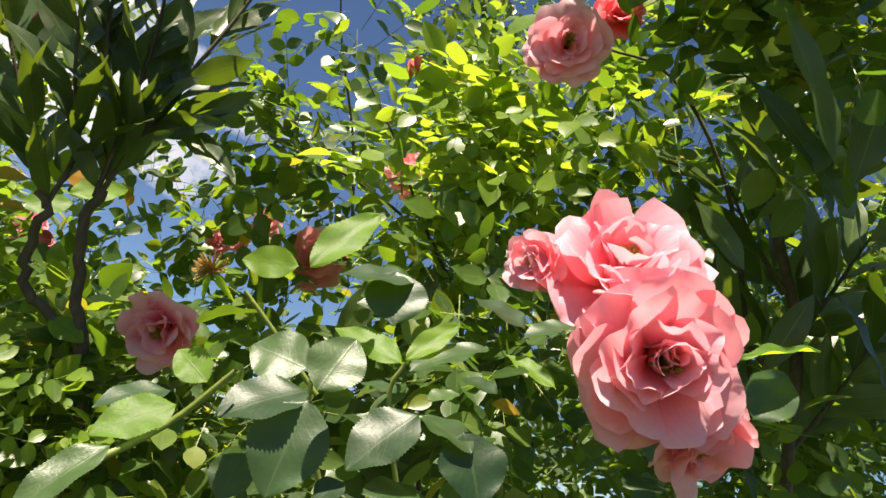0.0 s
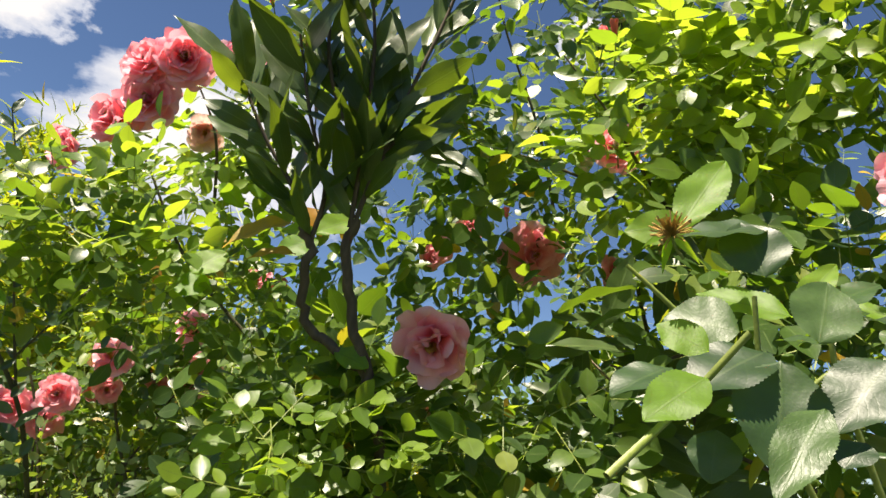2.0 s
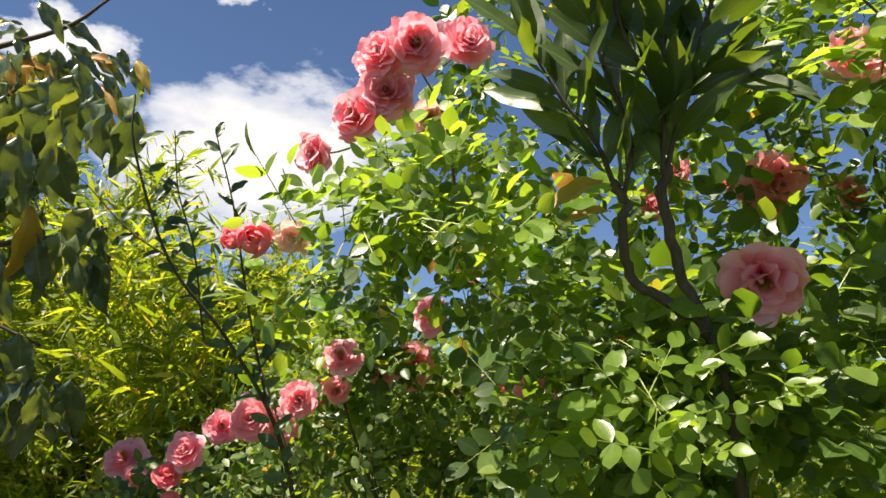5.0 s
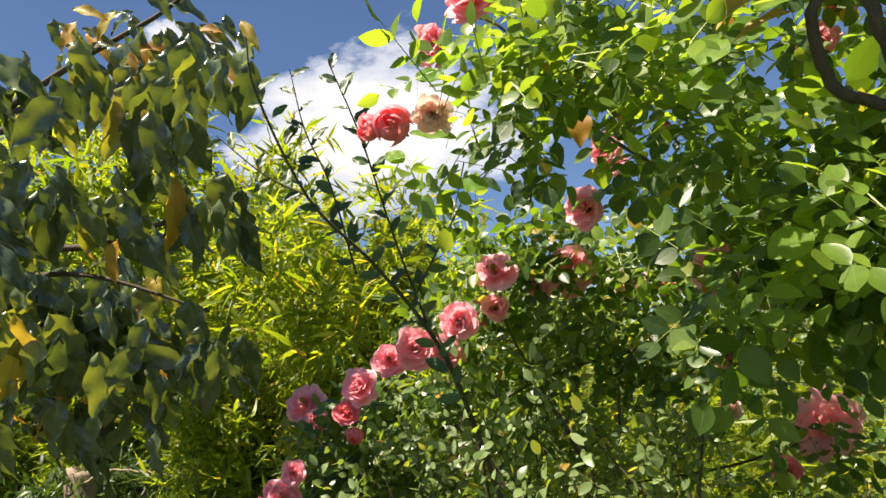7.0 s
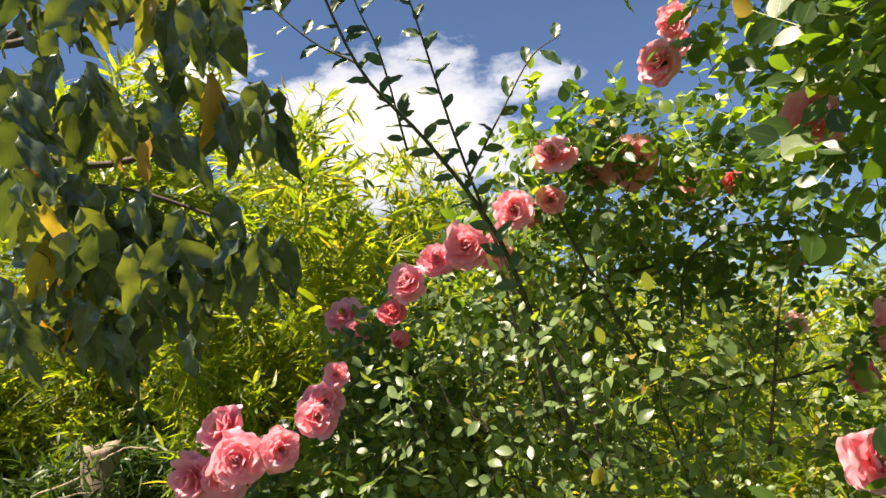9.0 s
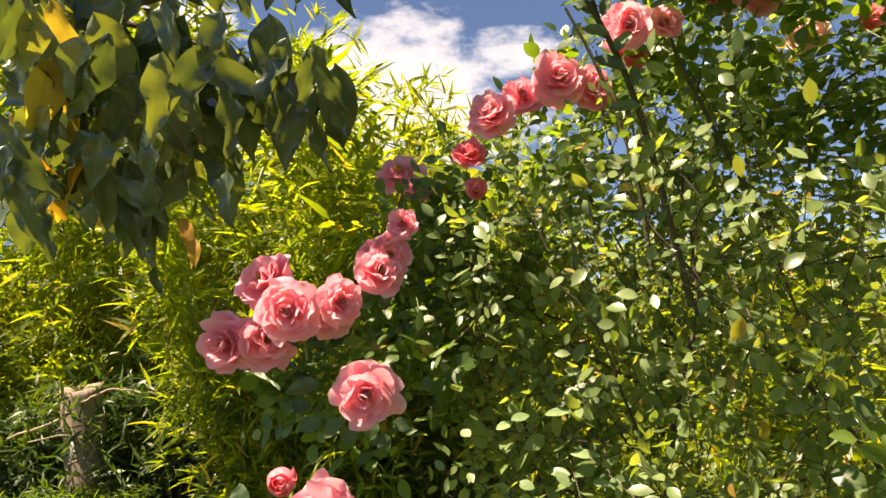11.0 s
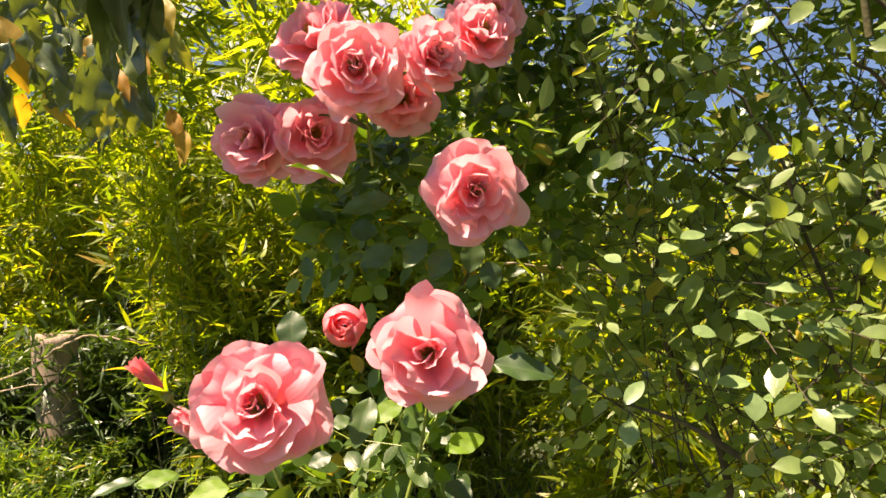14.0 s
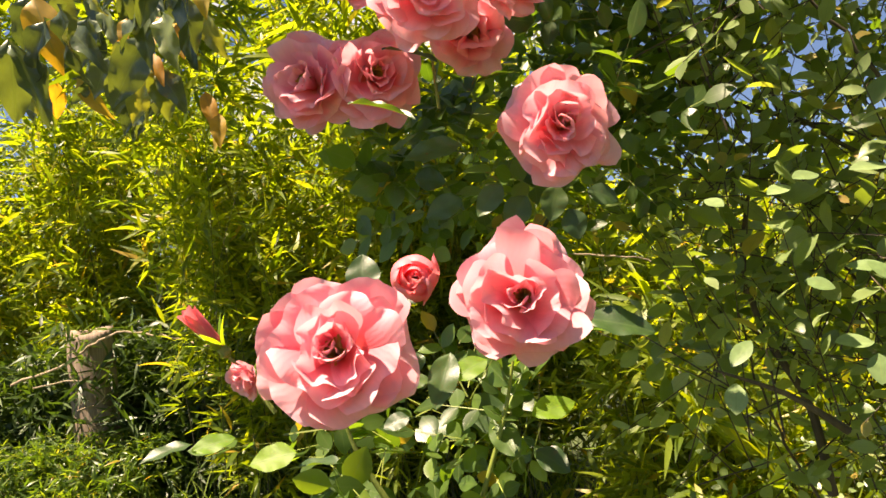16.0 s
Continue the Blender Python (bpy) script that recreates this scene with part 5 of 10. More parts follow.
small_clump(twig_shrub, -0.372, 1.443, 1.484, 0.083, 138, 0.0244)
small_clump(twig_shrub, -0.229, 1.480, 1.482, 0.094, 156, 0.0244)
small_clump(twig_shrub, -0.160, 1.452, 1.383, 0.099, 165, 0.0244)
small_clump(twig_shrub, -0.476, 1.481, 1.424, 0.076, 118, 0.0244)
small_clump(twig_shrub, -0.037, 1.487, 1.493, 0.085, 138, 0.0244)
small_clump(twig_shrub, -0.304, 1.397, 1.373, 0.086, 147, 0.0244)
small_clump(twig_shrub, -0.587, 1.539, 1.367, 0.069, 92, 0.0244)
small_clump(twig_shrub, 0.021, 1.462, 1.376, 0.090, 138, 0.0244)
small_clump(twig_shrub, 0.2, 2.1, 0.6, 0.55, 1293, 0.0235)
small_clump(twig_shrub, -0.1, 1.75, 0.75, 0.35, 646, 0.0235)
small_clump(twig_shrub, 0.35, 1.9, 0.95, 0.4, 739, 0.0235)
small_clump(twig_shrub, 0.55, 1.75, 1.35, 0.35, 554, 0.0235)
small_clump(twig_shrub, -0.3, 1.9, 0.5, 0.4, 831, 0.0235)
stem(twig_shrub, "branch", 0.0056, 0.0019, (-0.450, 1.714, 0.887), (-0.467, 1.704, 0.987), (-0.506, 1.696, 1.063), (-0.525, 1.688, 1.144), (-0.512, 1.679, 1.221), material=MAT_BARK)
stem(twig_shrub, "branch", 0.0043, 0.0012, (-0.481, 1.605, 0.975), (-0.535, 1.601, 1.014), (-0.602, 1.599, 1.043), material=MAT_BARK)
stem(twig_shrub, "branch", 0.0037, 0.0012, (-0.266, 1.681, 1.179), (-0.371, 1.676, 1.241), (-0.446, 1.671, 1.294), (-0.506, 1.665, 1.358), material=MAT_CANE)
stem(twig_shrub, "branch", 0.0031, 0.0012, (-0.247, 1.694, 1.246), (-0.308, 1.681, 1.373), (-0.359, 1.670, 1.485), material=MAT_CANE)
stem(twig_shrub, "branch", 0.0031, 0.0012, (-0.542, 1.669, 1.322), (-0.590, 1.664, 1.373), (-0.612, 1.652, 1.486), material=MAT_CANE)
stem(twig_shrub, "branch", 0.0025, 0.0012, (0.059, 1.590, 1.060), (0.003, 1.568, 1.187), (-0.024, 1.542, 1.343), (-0.037, 1.521, 1.464), material=MAT_VINE)
leaf(twig_shrub, "shrub", (-0.489, 1.489, 1.122), (-0.518, 1.499, 1.130), 0.82, (-0.005, -0.447, 0.502))
leaf(twig_shrub, "shrub", (-0.484, 1.489, 1.119), (-0.449, 1.504, 1.131), 0.73, (-0.005, -0.447, 0.502))
leaf(twig_shrub, "shrub", (-0.505, 1.496, 1.055), (-0.512, 1.484, 1.033), 1.30, (-0.005, -0.447, 0.502))
leaf(twig_shrub, "shrub", (-0.409, 1.497, 1.033), (-0.438, 1.494, 1.031), 0.86, (-0.005, -0.447, 0.502))
leaf(twig_shrub, "shrub", (-0.561, 1.481, 1.200), (-0.535, 1.488, 1.206), 0.96, (-0.005, -0.447, 0.502))
leaf(twig_shrub, "shrub", (-0.487, 1.486, 1.149), (-0.448, 1.484, 1.147), 0.68, (-0.005, -0.447, 0.502))
leaf(twig_shrub, "shrub", (-0.516, 1.480, 1.203), (-0.478, 1.485, 1.208), 0.64, (-0.005, -0.447, 0.502))
leaf(twig_shrub, "shrub", (-0.539, 1.495, 1.067), (-0.507, 1.494, 1.067), 0.88, (-0.005, -0.447, 0.502))
leaf(twig_shrub, "shrub", (-0.498, 1.496, 1.049), (-0.472, 1.494, 1.048), 0.88, (-0.005, -0.447, 0.502))
leaf(twig_shrub, "shrub", (-0.508, 1.488, 1.129), (-0.494, 1.472, 1.112), 0.92, (-0.005, -0.447, 0.502))
leaf(twig_shrub, "shrub", (-0.435, 1.489, 1.114), (-0.430, 1.478, 1.099), 1.42, (-0.005, -0.447, 0.502))
leaf(twig_shrub, "shrub", (-0.617, 1.483, 1.183), (-0.628, 1.493, 1.193), 1.41, (-0.005, -0.447, 0.502))
leaf(twig_shrub, "shrub", (-0.620, 1.499, 1.041), (-0.627, 1.486, 1.019), 1.14, (-0.005, -0.447, 0.502))
leaf(twig_shrub, "shrub", (-0.605, 1.495, 1.074), (-0.628, 1.481, 1.058), 0.78, (-0.005, -0.447, 0.502))
leaf(twig_shrub, "shrub", (-0.582, 1.482, 1.189), (-0.557, 1.492, 1.199), 0.82, (-0.005, -0.447, 0.502))
leaf(twig_shrub, "shrub", (-0.461, 1.490, 1.109), (-0.438, 1.486, 1.107), 1.07, (-0.005, -0.447, 0.502))
leaf(twig_shrub, "shrub", (-0.559, 1.490, 1.118), (-0.539, 1.480, 1.112), 1.21, (-0.005, -0.447, 0.502))
stem(twig_shrub, "branch", 0.0030, 0.0012, (-0.302, 1.788, 0.881), (-0.437, 1.770, 1.027), (-0.519, 1.762, 1.088), (-0.591, 1.750, 1.188), material=MAT_BARK, wobble=0.002)
stem(twig_shrub, "branch", 0.0034, 0.0014, (-0.240, 1.789, 1.268), (-0.391, 1.780, 1.320), (-0.527, 1.771, 1.378), (-0.618, 1.760, 1.463), material=MAT_BARK, wobble=0.002)
stem(twig_shrub, "branch", 0.0022, 0.0010, (-0.267, 1.802, 1.038), (-0.357, 1.791, 1.129), (-0.426, 1.781, 1.212), (-0.454, 1.771, 1.298), material=MAT_BARK, wobble=0.002)
stem(twig_shrub, "branch", 0.0020, 0.0008, (-0.436, 1.768, 0.858), (-0.480, 1.757, 0.953), (-0.506, 1.748, 1.034), (-0.517, 1.738, 1.127), material=MAT_BARK, wobble=0.002)
stem(twig_shrub, "branch", 0.0045, 0.0020, (0.019, 1.653, 1.041), (-0.074, 1.641, 1.186), (-0.226, 1.630, 1.344), (-0.290, 1.625, 1.410), material=MAT_BARK, wobble=0.002)
stem(twig_shrub, "branch", 0.0030, 0.0014, (-0.360, 1.622, 0.965), (-0.364, 1.606, 1.129), (-0.415, 1.589, 1.313), (-0.475, 1.582, 1.400), material=MAT_BARK, wobble=0.002)
stem(twig_shrub, "branch", 0.0036, 0.0016, (-0.304, 1.655, 1.118), (-0.242, 1.630, 1.354), (-0.244, 1.609, 1.561), (-0.178, 1.588, 1.745), material=MAT_BARK, wobble=0.002)
stem(twig_shrub, "branch", 0.0026, 0.0012, (-0.256, 1.531, 1.343), (-0.360, 1.517, 1.507), (-0.382, 1.505, 1.633), (-0.384, 1.497, 1.711), material=MAT_BARK, wobble=0.002)
stem(twig_shrub, "branch", 0.0022, 0.0010, (-0.111, 1.565, 1.255), (-0.148, 1.551, 1.411), (-0.201, 1.537, 1.559), (-0.233, 1.528, 1.666), material=MAT_BARK, wobble=0.002)

# ---- laurel shrubs ----
stem(laurel, "trunk", 0.0062, 0.0050, (0.158, 0.860, 1.337), (0.070, 0.771, 1.707), (0.045, 0.756, 1.777), (0.017, 0.747, 1.831), (-0.002, 0.733, 1.894), (0.001, 0.723, 1.924), material=MAT_BARK, sides=9, wobble=0.002)
stem(laurel, "trunk", 0.0055, 0.0045, (0.045, 0.756, 1.777), (0.001, 0.760, 1.802), (-0.029, 0.759, 1.830), (-0.036, 0.743, 1.889), (-0.048, 0.740, 1.909), material=MAT_BARK, sides=9, wobble=0.002)
stem(laurel, "branch", 0.0028, 0.0014, (0.001, 0.723, 1.924), (0.009, 0.705, 1.977), (0.025, 0.677, 2.055), (0.045, 0.645, 2.145), (0.043, 0.627, 2.205), material=MAT_BARK)
stem(laurel, "branch", 0.0028, 0.0014, (-0.003, 0.727, 1.915), (-0.008, 0.705, 1.991), (-0.019, 0.678, 2.088), (-0.040, 0.662, 2.161), material=MAT_BARK)
stem(laurel, "branch", 0.0028, 0.0014, (-0.048, 0.740, 1.909), (-0.066, 0.734, 1.945), (-0.103, 0.730, 1.989), (-0.143, 0.722, 2.050), material=MAT_BARK)
stem(laurel, "branch", 0.0028, 0.0014, (-0.037, 0.742, 1.895), (-0.035, 0.724, 1.949), (-0.065, 0.712, 2.016), (-0.091, 0.697, 2.089), material=MAT_BARK)
stem(laurel, "branch", 0.0028, 0.0014, (0.009, 0.705, 1.977), (0.020, 0.695, 2.000), (0.051, 0.684, 2.010), material=MAT_BARK)
stem(laurel, "branch", 0.0028, 0.0014, (-0.008, 0.705, 1.991), (-0.041, 0.701, 2.030), (-0.062, 0.691, 2.082), (-0.070, 0.674, 2.146), material=MAT_BARK)
leaf(laurel, "laurel", (0.002, 0.720, 1.932), (-0.042, 0.728, 2.028), 1.10, (-0.494, -0.535, 0.082))
leaf(laurel, "laurel", (0.004, 0.716, 1.945), (0.022, 0.633, 1.977), 0.97, (-0.464, -0.620, -0.009))
leaf(laurel, "laurel", (0.006, 0.712, 1.957), (-0.018, 0.659, 2.029), 1.20, (-0.099, -0.276, 0.606))
leaf(laurel, "laurel", (0.008, 0.707, 1.970), (0.047, 0.736, 2.048), 0.78, (-0.168, -0.260, 0.591))
leaf(laurel, "laurel", (0.010, 0.703, 1.983), (-0.023, 0.663, 2.028), 1.18, (-0.609, -0.268, 0.358))
leaf(laurel, "laurel", (0.013, 0.698, 1.996), (0.069, 0.680, 2.043), 1.15, (0.143, -0.499, 0.448))
leaf(laurel, "laurel", (0.015, 0.694, 2.008), (-0.017, 0.686, 2.108), 1.13, (0.069, -0.771, 0.072))
leaf(laurel, "laurel", (0.018, 0.689, 2.021), (0.075, 0.678, 2.085), 1.08, (-0.739, -0.424, 0.098))
leaf(laurel, "laurel", (0.021, 0.685, 2.034), (0.007, 0.682, 2.098), 1.10, (-0.186, -0.635, 0.112))
leaf(laurel, "laurel", (0.023, 0.680, 2.046), (0.071, 0.621, 2.076), 1.20, (0.793, -0.617, 0.630))
leaf(laurel, "laurel", (0.026, 0.676, 2.059), (-0.014, 0.641, 2.127), 1.26, (0.518, -0.605, 0.506))
leaf(laurel, "laurel", (0.029, 0.671, 2.071), (0.071, 0.641, 2.143), 1.17, (-0.853, -0.233, 0.278))
leaf(laurel, "laurel", (0.031, 0.667, 2.084), (0.040, 0.703, 2.192), 0.70, (-0.169, -0.570, 0.203))
leaf(laurel, "laurel", (0.034, 0.662, 2.097), (0.070, 0.643, 2.159), 1.13, (-0.380, -0.664, -0.021))
leaf(laurel, "laurel", (0.037, 0.658, 2.109), (0.036, 0.674, 2.199), 0.85, (0.117, -0.258, 0.737))
leaf(laurel, "laurel", (0.040, 0.653, 2.122), (0.070, 0.614, 2.152), 1.26, (-0.137, -0.445, 0.375))
leaf(laurel, "laurel", (0.042, 0.648, 2.135), (0.024, 0.674, 2.258), 0.84, (0.538, -0.679, 0.424))
leaf(laurel, "laurel", (0.045, 0.644, 2.147), (0.080, 0.570, 2.181), 1.28, (0.259, -0.750, 0.193))
leaf(laurel, "laurel", (0.044, 0.640, 2.160), (-0.022, 0.578, 2.190), 1.22, (0.260, -0.764, 0.177))
leaf(laurel, "laurel", (0.044, 0.636, 2.174), (0.086, 0.609, 2.255), 1.13, (0.675, -0.690, 0.479))
leaf(laurel, "laurel", (0.044, 0.632, 2.187), (0.013, 0.669, 2.306), 0.76, (0.218, -0.751, 0.171))
leaf(laurel, "laurel", (0.043, 0.628, 2.200), (0.078, 0.626, 2.278), 0.91, (-0.096, -0.278, 0.604))
leaf(laurel, "laurel", (-0.004, 0.725, 1.923), (-0.045, 0.695, 1.961), 1.15, (-0.301, -0.419, 0.325))
leaf(laurel, "laurel", (-0.004, 0.721, 1.934), (0.031, 0.731, 2.035), 0.99, (0.095, -0.692, 0.183))
leaf(laurel, "laurel", (-0.005, 0.718, 1.946), (-0.029, 0.764, 2.028), 0.80, (0.374, -0.401, 0.688))
leaf(laurel, "laurel", (-0.006, 0.714, 1.958), (0.023, 0.669, 2.030), 1.21, (0.559, -0.692, 0.418))
leaf(laurel, "laurel", (-0.007, 0.711, 1.970), (-0.041, 0.657, 2.029), 1.18, (0.277, -0.309, 0.754))
leaf(laurel, "laurel", (-0.007, 0.708, 1.981), (0.025, 0.650, 2.048), 1.21, (-0.991, -0.499, -0.123))
leaf(laurel, "laurel", (-0.008, 0.704, 1.993), (-0.046, 0.670, 2.033), 1.19, (-0.098, -0.328, 0.540))
leaf(laurel, "laurel", (-0.009, 0.701, 2.005), (0.011, 0.681, 2.068), 1.17, (-0.377, -0.091, 0.696))
leaf(laurel, "laurel", (-0.011, 0.698, 2.017), (-0.067, 0.703, 2.095), 1.12, (-0.007, -0.472, 0.406))
leaf(laurel, "laurel", (-0.012, 0.695, 2.029), (0.017, 0.724, 2.144), 0.80, (-0.394, -0.245, 0.495))
leaf(laurel, "laurel", (-0.013, 0.691, 2.040), (-0.069, 0.621, 2.080), 1.15, (-0.666, -0.482, 0.062))
leaf(laurel, "laurel", (-0.015, 0.688, 2.052), (0.023, 0.659, 2.134), 1.17, (-0.490, -0.630, -0.034))
leaf(laurel, "laurel", (-0.016, 0.685, 2.064), (-0.052, 0.676, 2.113), 1.20, (0.452, -0.369, 0.767))
leaf(laurel, "laurel", (-0.017, 0.682, 2.076), (-0.002, 0.682, 2.150), 0.99, (0.106, -0.296, 0.684))
leaf(laurel, "laurel", (-0.019, 0.678, 2.088), (-0.061, 0.678, 2.143), 1.15, (-0.824, -0.097, 0.463))
leaf(laurel, "laurel", (-0.022, 0.676, 2.099), (-0.010, 0.629, 2.173), 1.27, (0.226, -0.389, 0.628))
leaf(laurel, "laurel", (-0.025, 0.673, 2.111), (-0.081, 0.711, 2.187), 0.87, (-0.520, -0.600, -0.012))
leaf(laurel, "laurel", (-0.029, 0.671, 2.122), (-0.028, 0.637, 2.185), 1.26, (0.060, -0.674, 0.189))
leaf(laurel, "laurel", (-0.032, 0.668, 2.134), (-0.093, 0.636, 2.166), 1.28, (0.204, -0.434, 0.561))
leaf(laurel, "laurel", (-0.036, 0.665, 2.145), (-0.031, 0.605, 2.184), 1.27, (-0.491, -0.153, 0.561))
leaf(laurel, "laurel", (-0.039, 0.663, 2.157), (-0.100, 0.633, 2.213), 1.31, (-0.216, -0.617, 0.120))
leaf(laurel, "laurel", (-0.051, 0.739, 1.914), (-0.118, 0.728, 1.960), 1.22, (-0.177, -0.337, 0.490))
leaf(laurel, "laurel", (-0.055, 0.738, 1.923), (-0.045, 0.706, 1.993), 1.19, (-0.247, -0.459, 0.302))
leaf(laurel, "laurel", (-0.059, 0.736, 1.931), (-0.126, 0.688, 1.950), 1.09, (-0.927, -0.314, 0.140))
leaf(laurel, "laurel", (-0.064, 0.735, 1.939), (-0.063, 0.766, 2.023), 0.84, (-0.544, -0.548, 0.041))
leaf(laurel, "laurel", (-0.068, 0.734, 1.947), (-0.139, 0.764, 1.993), 1.05, (-1.128, -0.454, -0.137))
leaf(laurel, "laurel", (-0.074, 0.733, 1.955), (-0.097, 0.654, 1.995), 0.99, (0.346, -0.896, 0.055))
leaf(laurel, "laurel", (-0.080, 0.732, 1.962), (-0.144, 0.689, 1.972), 1.11, (-0.403, -0.462, 0.220))
leaf(laurel, "laurel", (-0.086, 0.732, 1.969), (-0.100, 0.647, 2.021), 1.07, (-1.027, -0.292, 0.118))
leaf(laurel, "laurel", (-0.092, 0.731, 1.977), (-0.172, 0.782, 2.021), 0.93, (-0.913, -0.115, 0.396))
leaf(laurel, "laurel", (-0.098, 0.730, 1.984), (-0.102, 0.720, 2.070), 1.12, (-0.251, -0.570, 0.161))
leaf(laurel, "laurel", (-0.104, 0.730, 1.991), (-0.171, 0.737, 2.017), 1.19, (-0.044, -0.749, 0.042))
leaf(laurel, "laurel", (-0.109, 0.728, 1.999), (-0.113, 0.751, 2.088), 0.88, (0.176, -0.524, 0.434))
leaf(laurel, "laurel", (-0.115, 0.727, 2.007), (-0.169, 0.700, 2.016), 1.21, (0.168, -0.341, 0.659))
leaf(laurel, "laurel", (-0.120, 0.726, 2.015), (-0.146, 0.743, 2.131), 0.96, (-0.302, -0.557, 0.151))
leaf(laurel, "laurel", (-0.125, 0.725, 2.023), (-0.169, 0.663, 2.030), 0.99, (-0.796, -0.211, 0.335))
leaf(laurel, "laurel", (-0.130, 0.724, 2.031), (-0.154, 0.702, 2.118), 1.19, (0.183, -0.495, 0.474))
leaf(laurel, "laurel", (-0.135, 0.723, 2.039), (-0.207, 0.714, 2.088), 1.25, (-0.112, -0.468, 0.359))
leaf(laurel, "laurel", (-0.140, 0.722, 2.046), (-0.159, 0.732, 2.138), 0.97, (0.306, -0.617, 0.384))
leaf(laurel, "laurel", (-0.037, 0.739, 1.901), (-0.079, 0.667, 1.941), 0.97, (-0.692, -0.257, 0.329))
leaf(laurel, "laurel", (-0.036, 0.736, 1.912), (-0.008, 0.728, 1.990), 1.12, (-0.476, -0.365, 0.304))
leaf(laurel, "laurel", (-0.036, 0.732, 1.924), (-0.067, 0.668, 1.956), 0.93, (-0.404, -0.477, 0.200))
leaf(laurel, "laurel", (-0.035, 0.729, 1.935), (0.003, 0.659, 1.996), 1.16, (-0.781, 0.026, 0.638))
leaf(laurel, "laurel", (-0.035, 0.725, 1.946), (-0.073, 0.750, 2.032), 0.98, (0.501, -0.430, 0.716))
leaf(laurel, "laurel", (-0.038, 0.723, 1.957), (-0.053, 0.651, 2.023), 1.15, (-0.442, -0.228, 0.492))
leaf(laurel, "laurel", (-0.043, 0.721, 1.967), (-0.087, 0.734, 2.020), 1.08, (0.322, -0.707, 0.279))
leaf(laurel, "laurel", (-0.047, 0.719, 1.978), (-0.046, 0.747, 2.077), 0.86, (-0.790, -0.207, 0.343))
leaf(laurel, "laurel", (-0.052, 0.717, 1.988), (-0.133, 0.699, 2.036), 1.24, (0.832, -0.982, 0.193))
leaf(laurel, "laurel", (-0.057, 0.715, 1.999), (-0.061, 0.724, 2.089), 0.99, (-1.025, -0.036, 0.439))
leaf(laurel, "laurel", (-0.062, 0.713, 2.009), (-0.110, 0.752, 2.088), 0.87, (0.460, -0.647, 0.424))
leaf(laurel, "laurel", (-0.066, 0.711, 2.020), (-0.061, 0.699, 2.106), 1.11, (-0.674, -0.398, 0.163))
leaf(laurel, "laurel", (-0.070, 0.709, 2.031), (-0.126, 0.704, 2.074), 1.22, (-0.141, -0.680, 0.079))
leaf(laurel, "laurel", (-0.074, 0.707, 2.042), (-0.081, 0.640, 2.067), 1.01, (0.753, -0.486, 0.773))
leaf(laurel, "laurel", (-0.078, 0.704, 2.052), (-0.144, 0.663, 2.089), 1.27, (-0.518, -0.435, 0.195))
leaf(laurel, "laurel", (-0.082, 0.702, 2.063), (-0.067, 0.631, 2.105), 1.15, (-0.459, -0.637, -0.028))
leaf(laurel, "laurel", (-0.085, 0.700, 2.074), (-0.157, 0.657, 2.105), 1.28, (0.228, -0.382, 0.638))
leaf(laurel, "laurel", (-0.089, 0.697, 2.085), (-0.068, 0.665, 2.162), 1.20, (-0.819, -0.270, 0.249))
leaf(laurel, "laurel", (0.011, 0.703, 1.981), (-0.008, 0.658, 2.031), 1.18, (-0.502, -0.188, 0.512))
leaf(laurel, "laurel", (0.014, 0.700, 1.987), (0.061, 0.626, 2.006), 1.08, (0.180, -0.789, 0.106))
leaf(laurel, "laurel", (0.017, 0.698, 1.994), (0.010, 0.683, 2.079), 1.15, (-0.241, -0.588, 0.144))
leaf(laurel, "laurel", (0.020, 0.695, 2.000), (0.048, 0.619, 2.000), 0.86, (0.455, -0.730, 0.318))
leaf(laurel, "laurel", (0.027, 0.692, 2.002), (0.060, 0.642, 2.048), 1.21, (0.154, -0.273, 0.736))
leaf(laurel, "laurel", (0.034, 0.690, 2.005), (0.088, 0.621, 1.966), 0.97, (-0.098, -0.708, 0.067))
leaf(laurel, "laurel", (0.041, 0.688, 2.007), (0.091, 0.681, 2.075), 1.05, (0.437, -0.663, 0.393))
leaf(laurel, "laurel", (0.048, 0.685, 2.009), (0.099, 0.627, 1.965), 1.00, (0.041, -0.411, 0.507))
leaf(laurel, "laurel", (-0.012, 0.704, 1.997), (-0.080, 0.703, 2.023), 1.21, (-0.545, -0.201, 0.474))
leaf(laurel, "laurel", (-0.020, 0.704, 2.005), (-0.019, 0.716, 2.118), 0.96, (-0.004, -0.237, 0.702))
leaf(laurel, "laurel", (-0.027, 0.703, 2.014), (-0.080, 0.702, 2.040), 1.21, (-0.690, -0.561, -0.049))
leaf(laurel, "laurel", (-0.035, 0.702, 2.023), (-0.051, 0.717, 2.115), 0.95, (0.852, -0.775, 0.461))
leaf(laurel, "laurel", (-0.041, 0.701, 2.033), (-0.094, 0.725, 2.123), 0.98, (-0.346, -0.690, -0.036))
leaf(laurel, "laurel", (-0.046, 0.699, 2.043), (-0.033, 0.715, 2.128), 0.87, (-0.179, -0.163, 0.706))
leaf(laurel, "laurel", (-0.050, 0.697, 2.054), (-0.120, 0.750, 2.148), 0.84, (0.217, -0.291, 0.745))
leaf(laurel, "laurel", (-0.055, 0.695, 2.065), (-0.041, 0.723, 2.158), 0.75, (-0.469, -0.626, -0.019))
leaf(laurel, "laurel", (-0.059, 0.693, 2.075), (-0.111, 0.683, 2.113), 1.24, (0.057, -0.607, 0.271))
leaf(laurel, "laurel", (-0.063, 0.690, 2.086), (-0.029, 0.671, 2.179), 1.10, (-0.002, -0.367, 0.540))
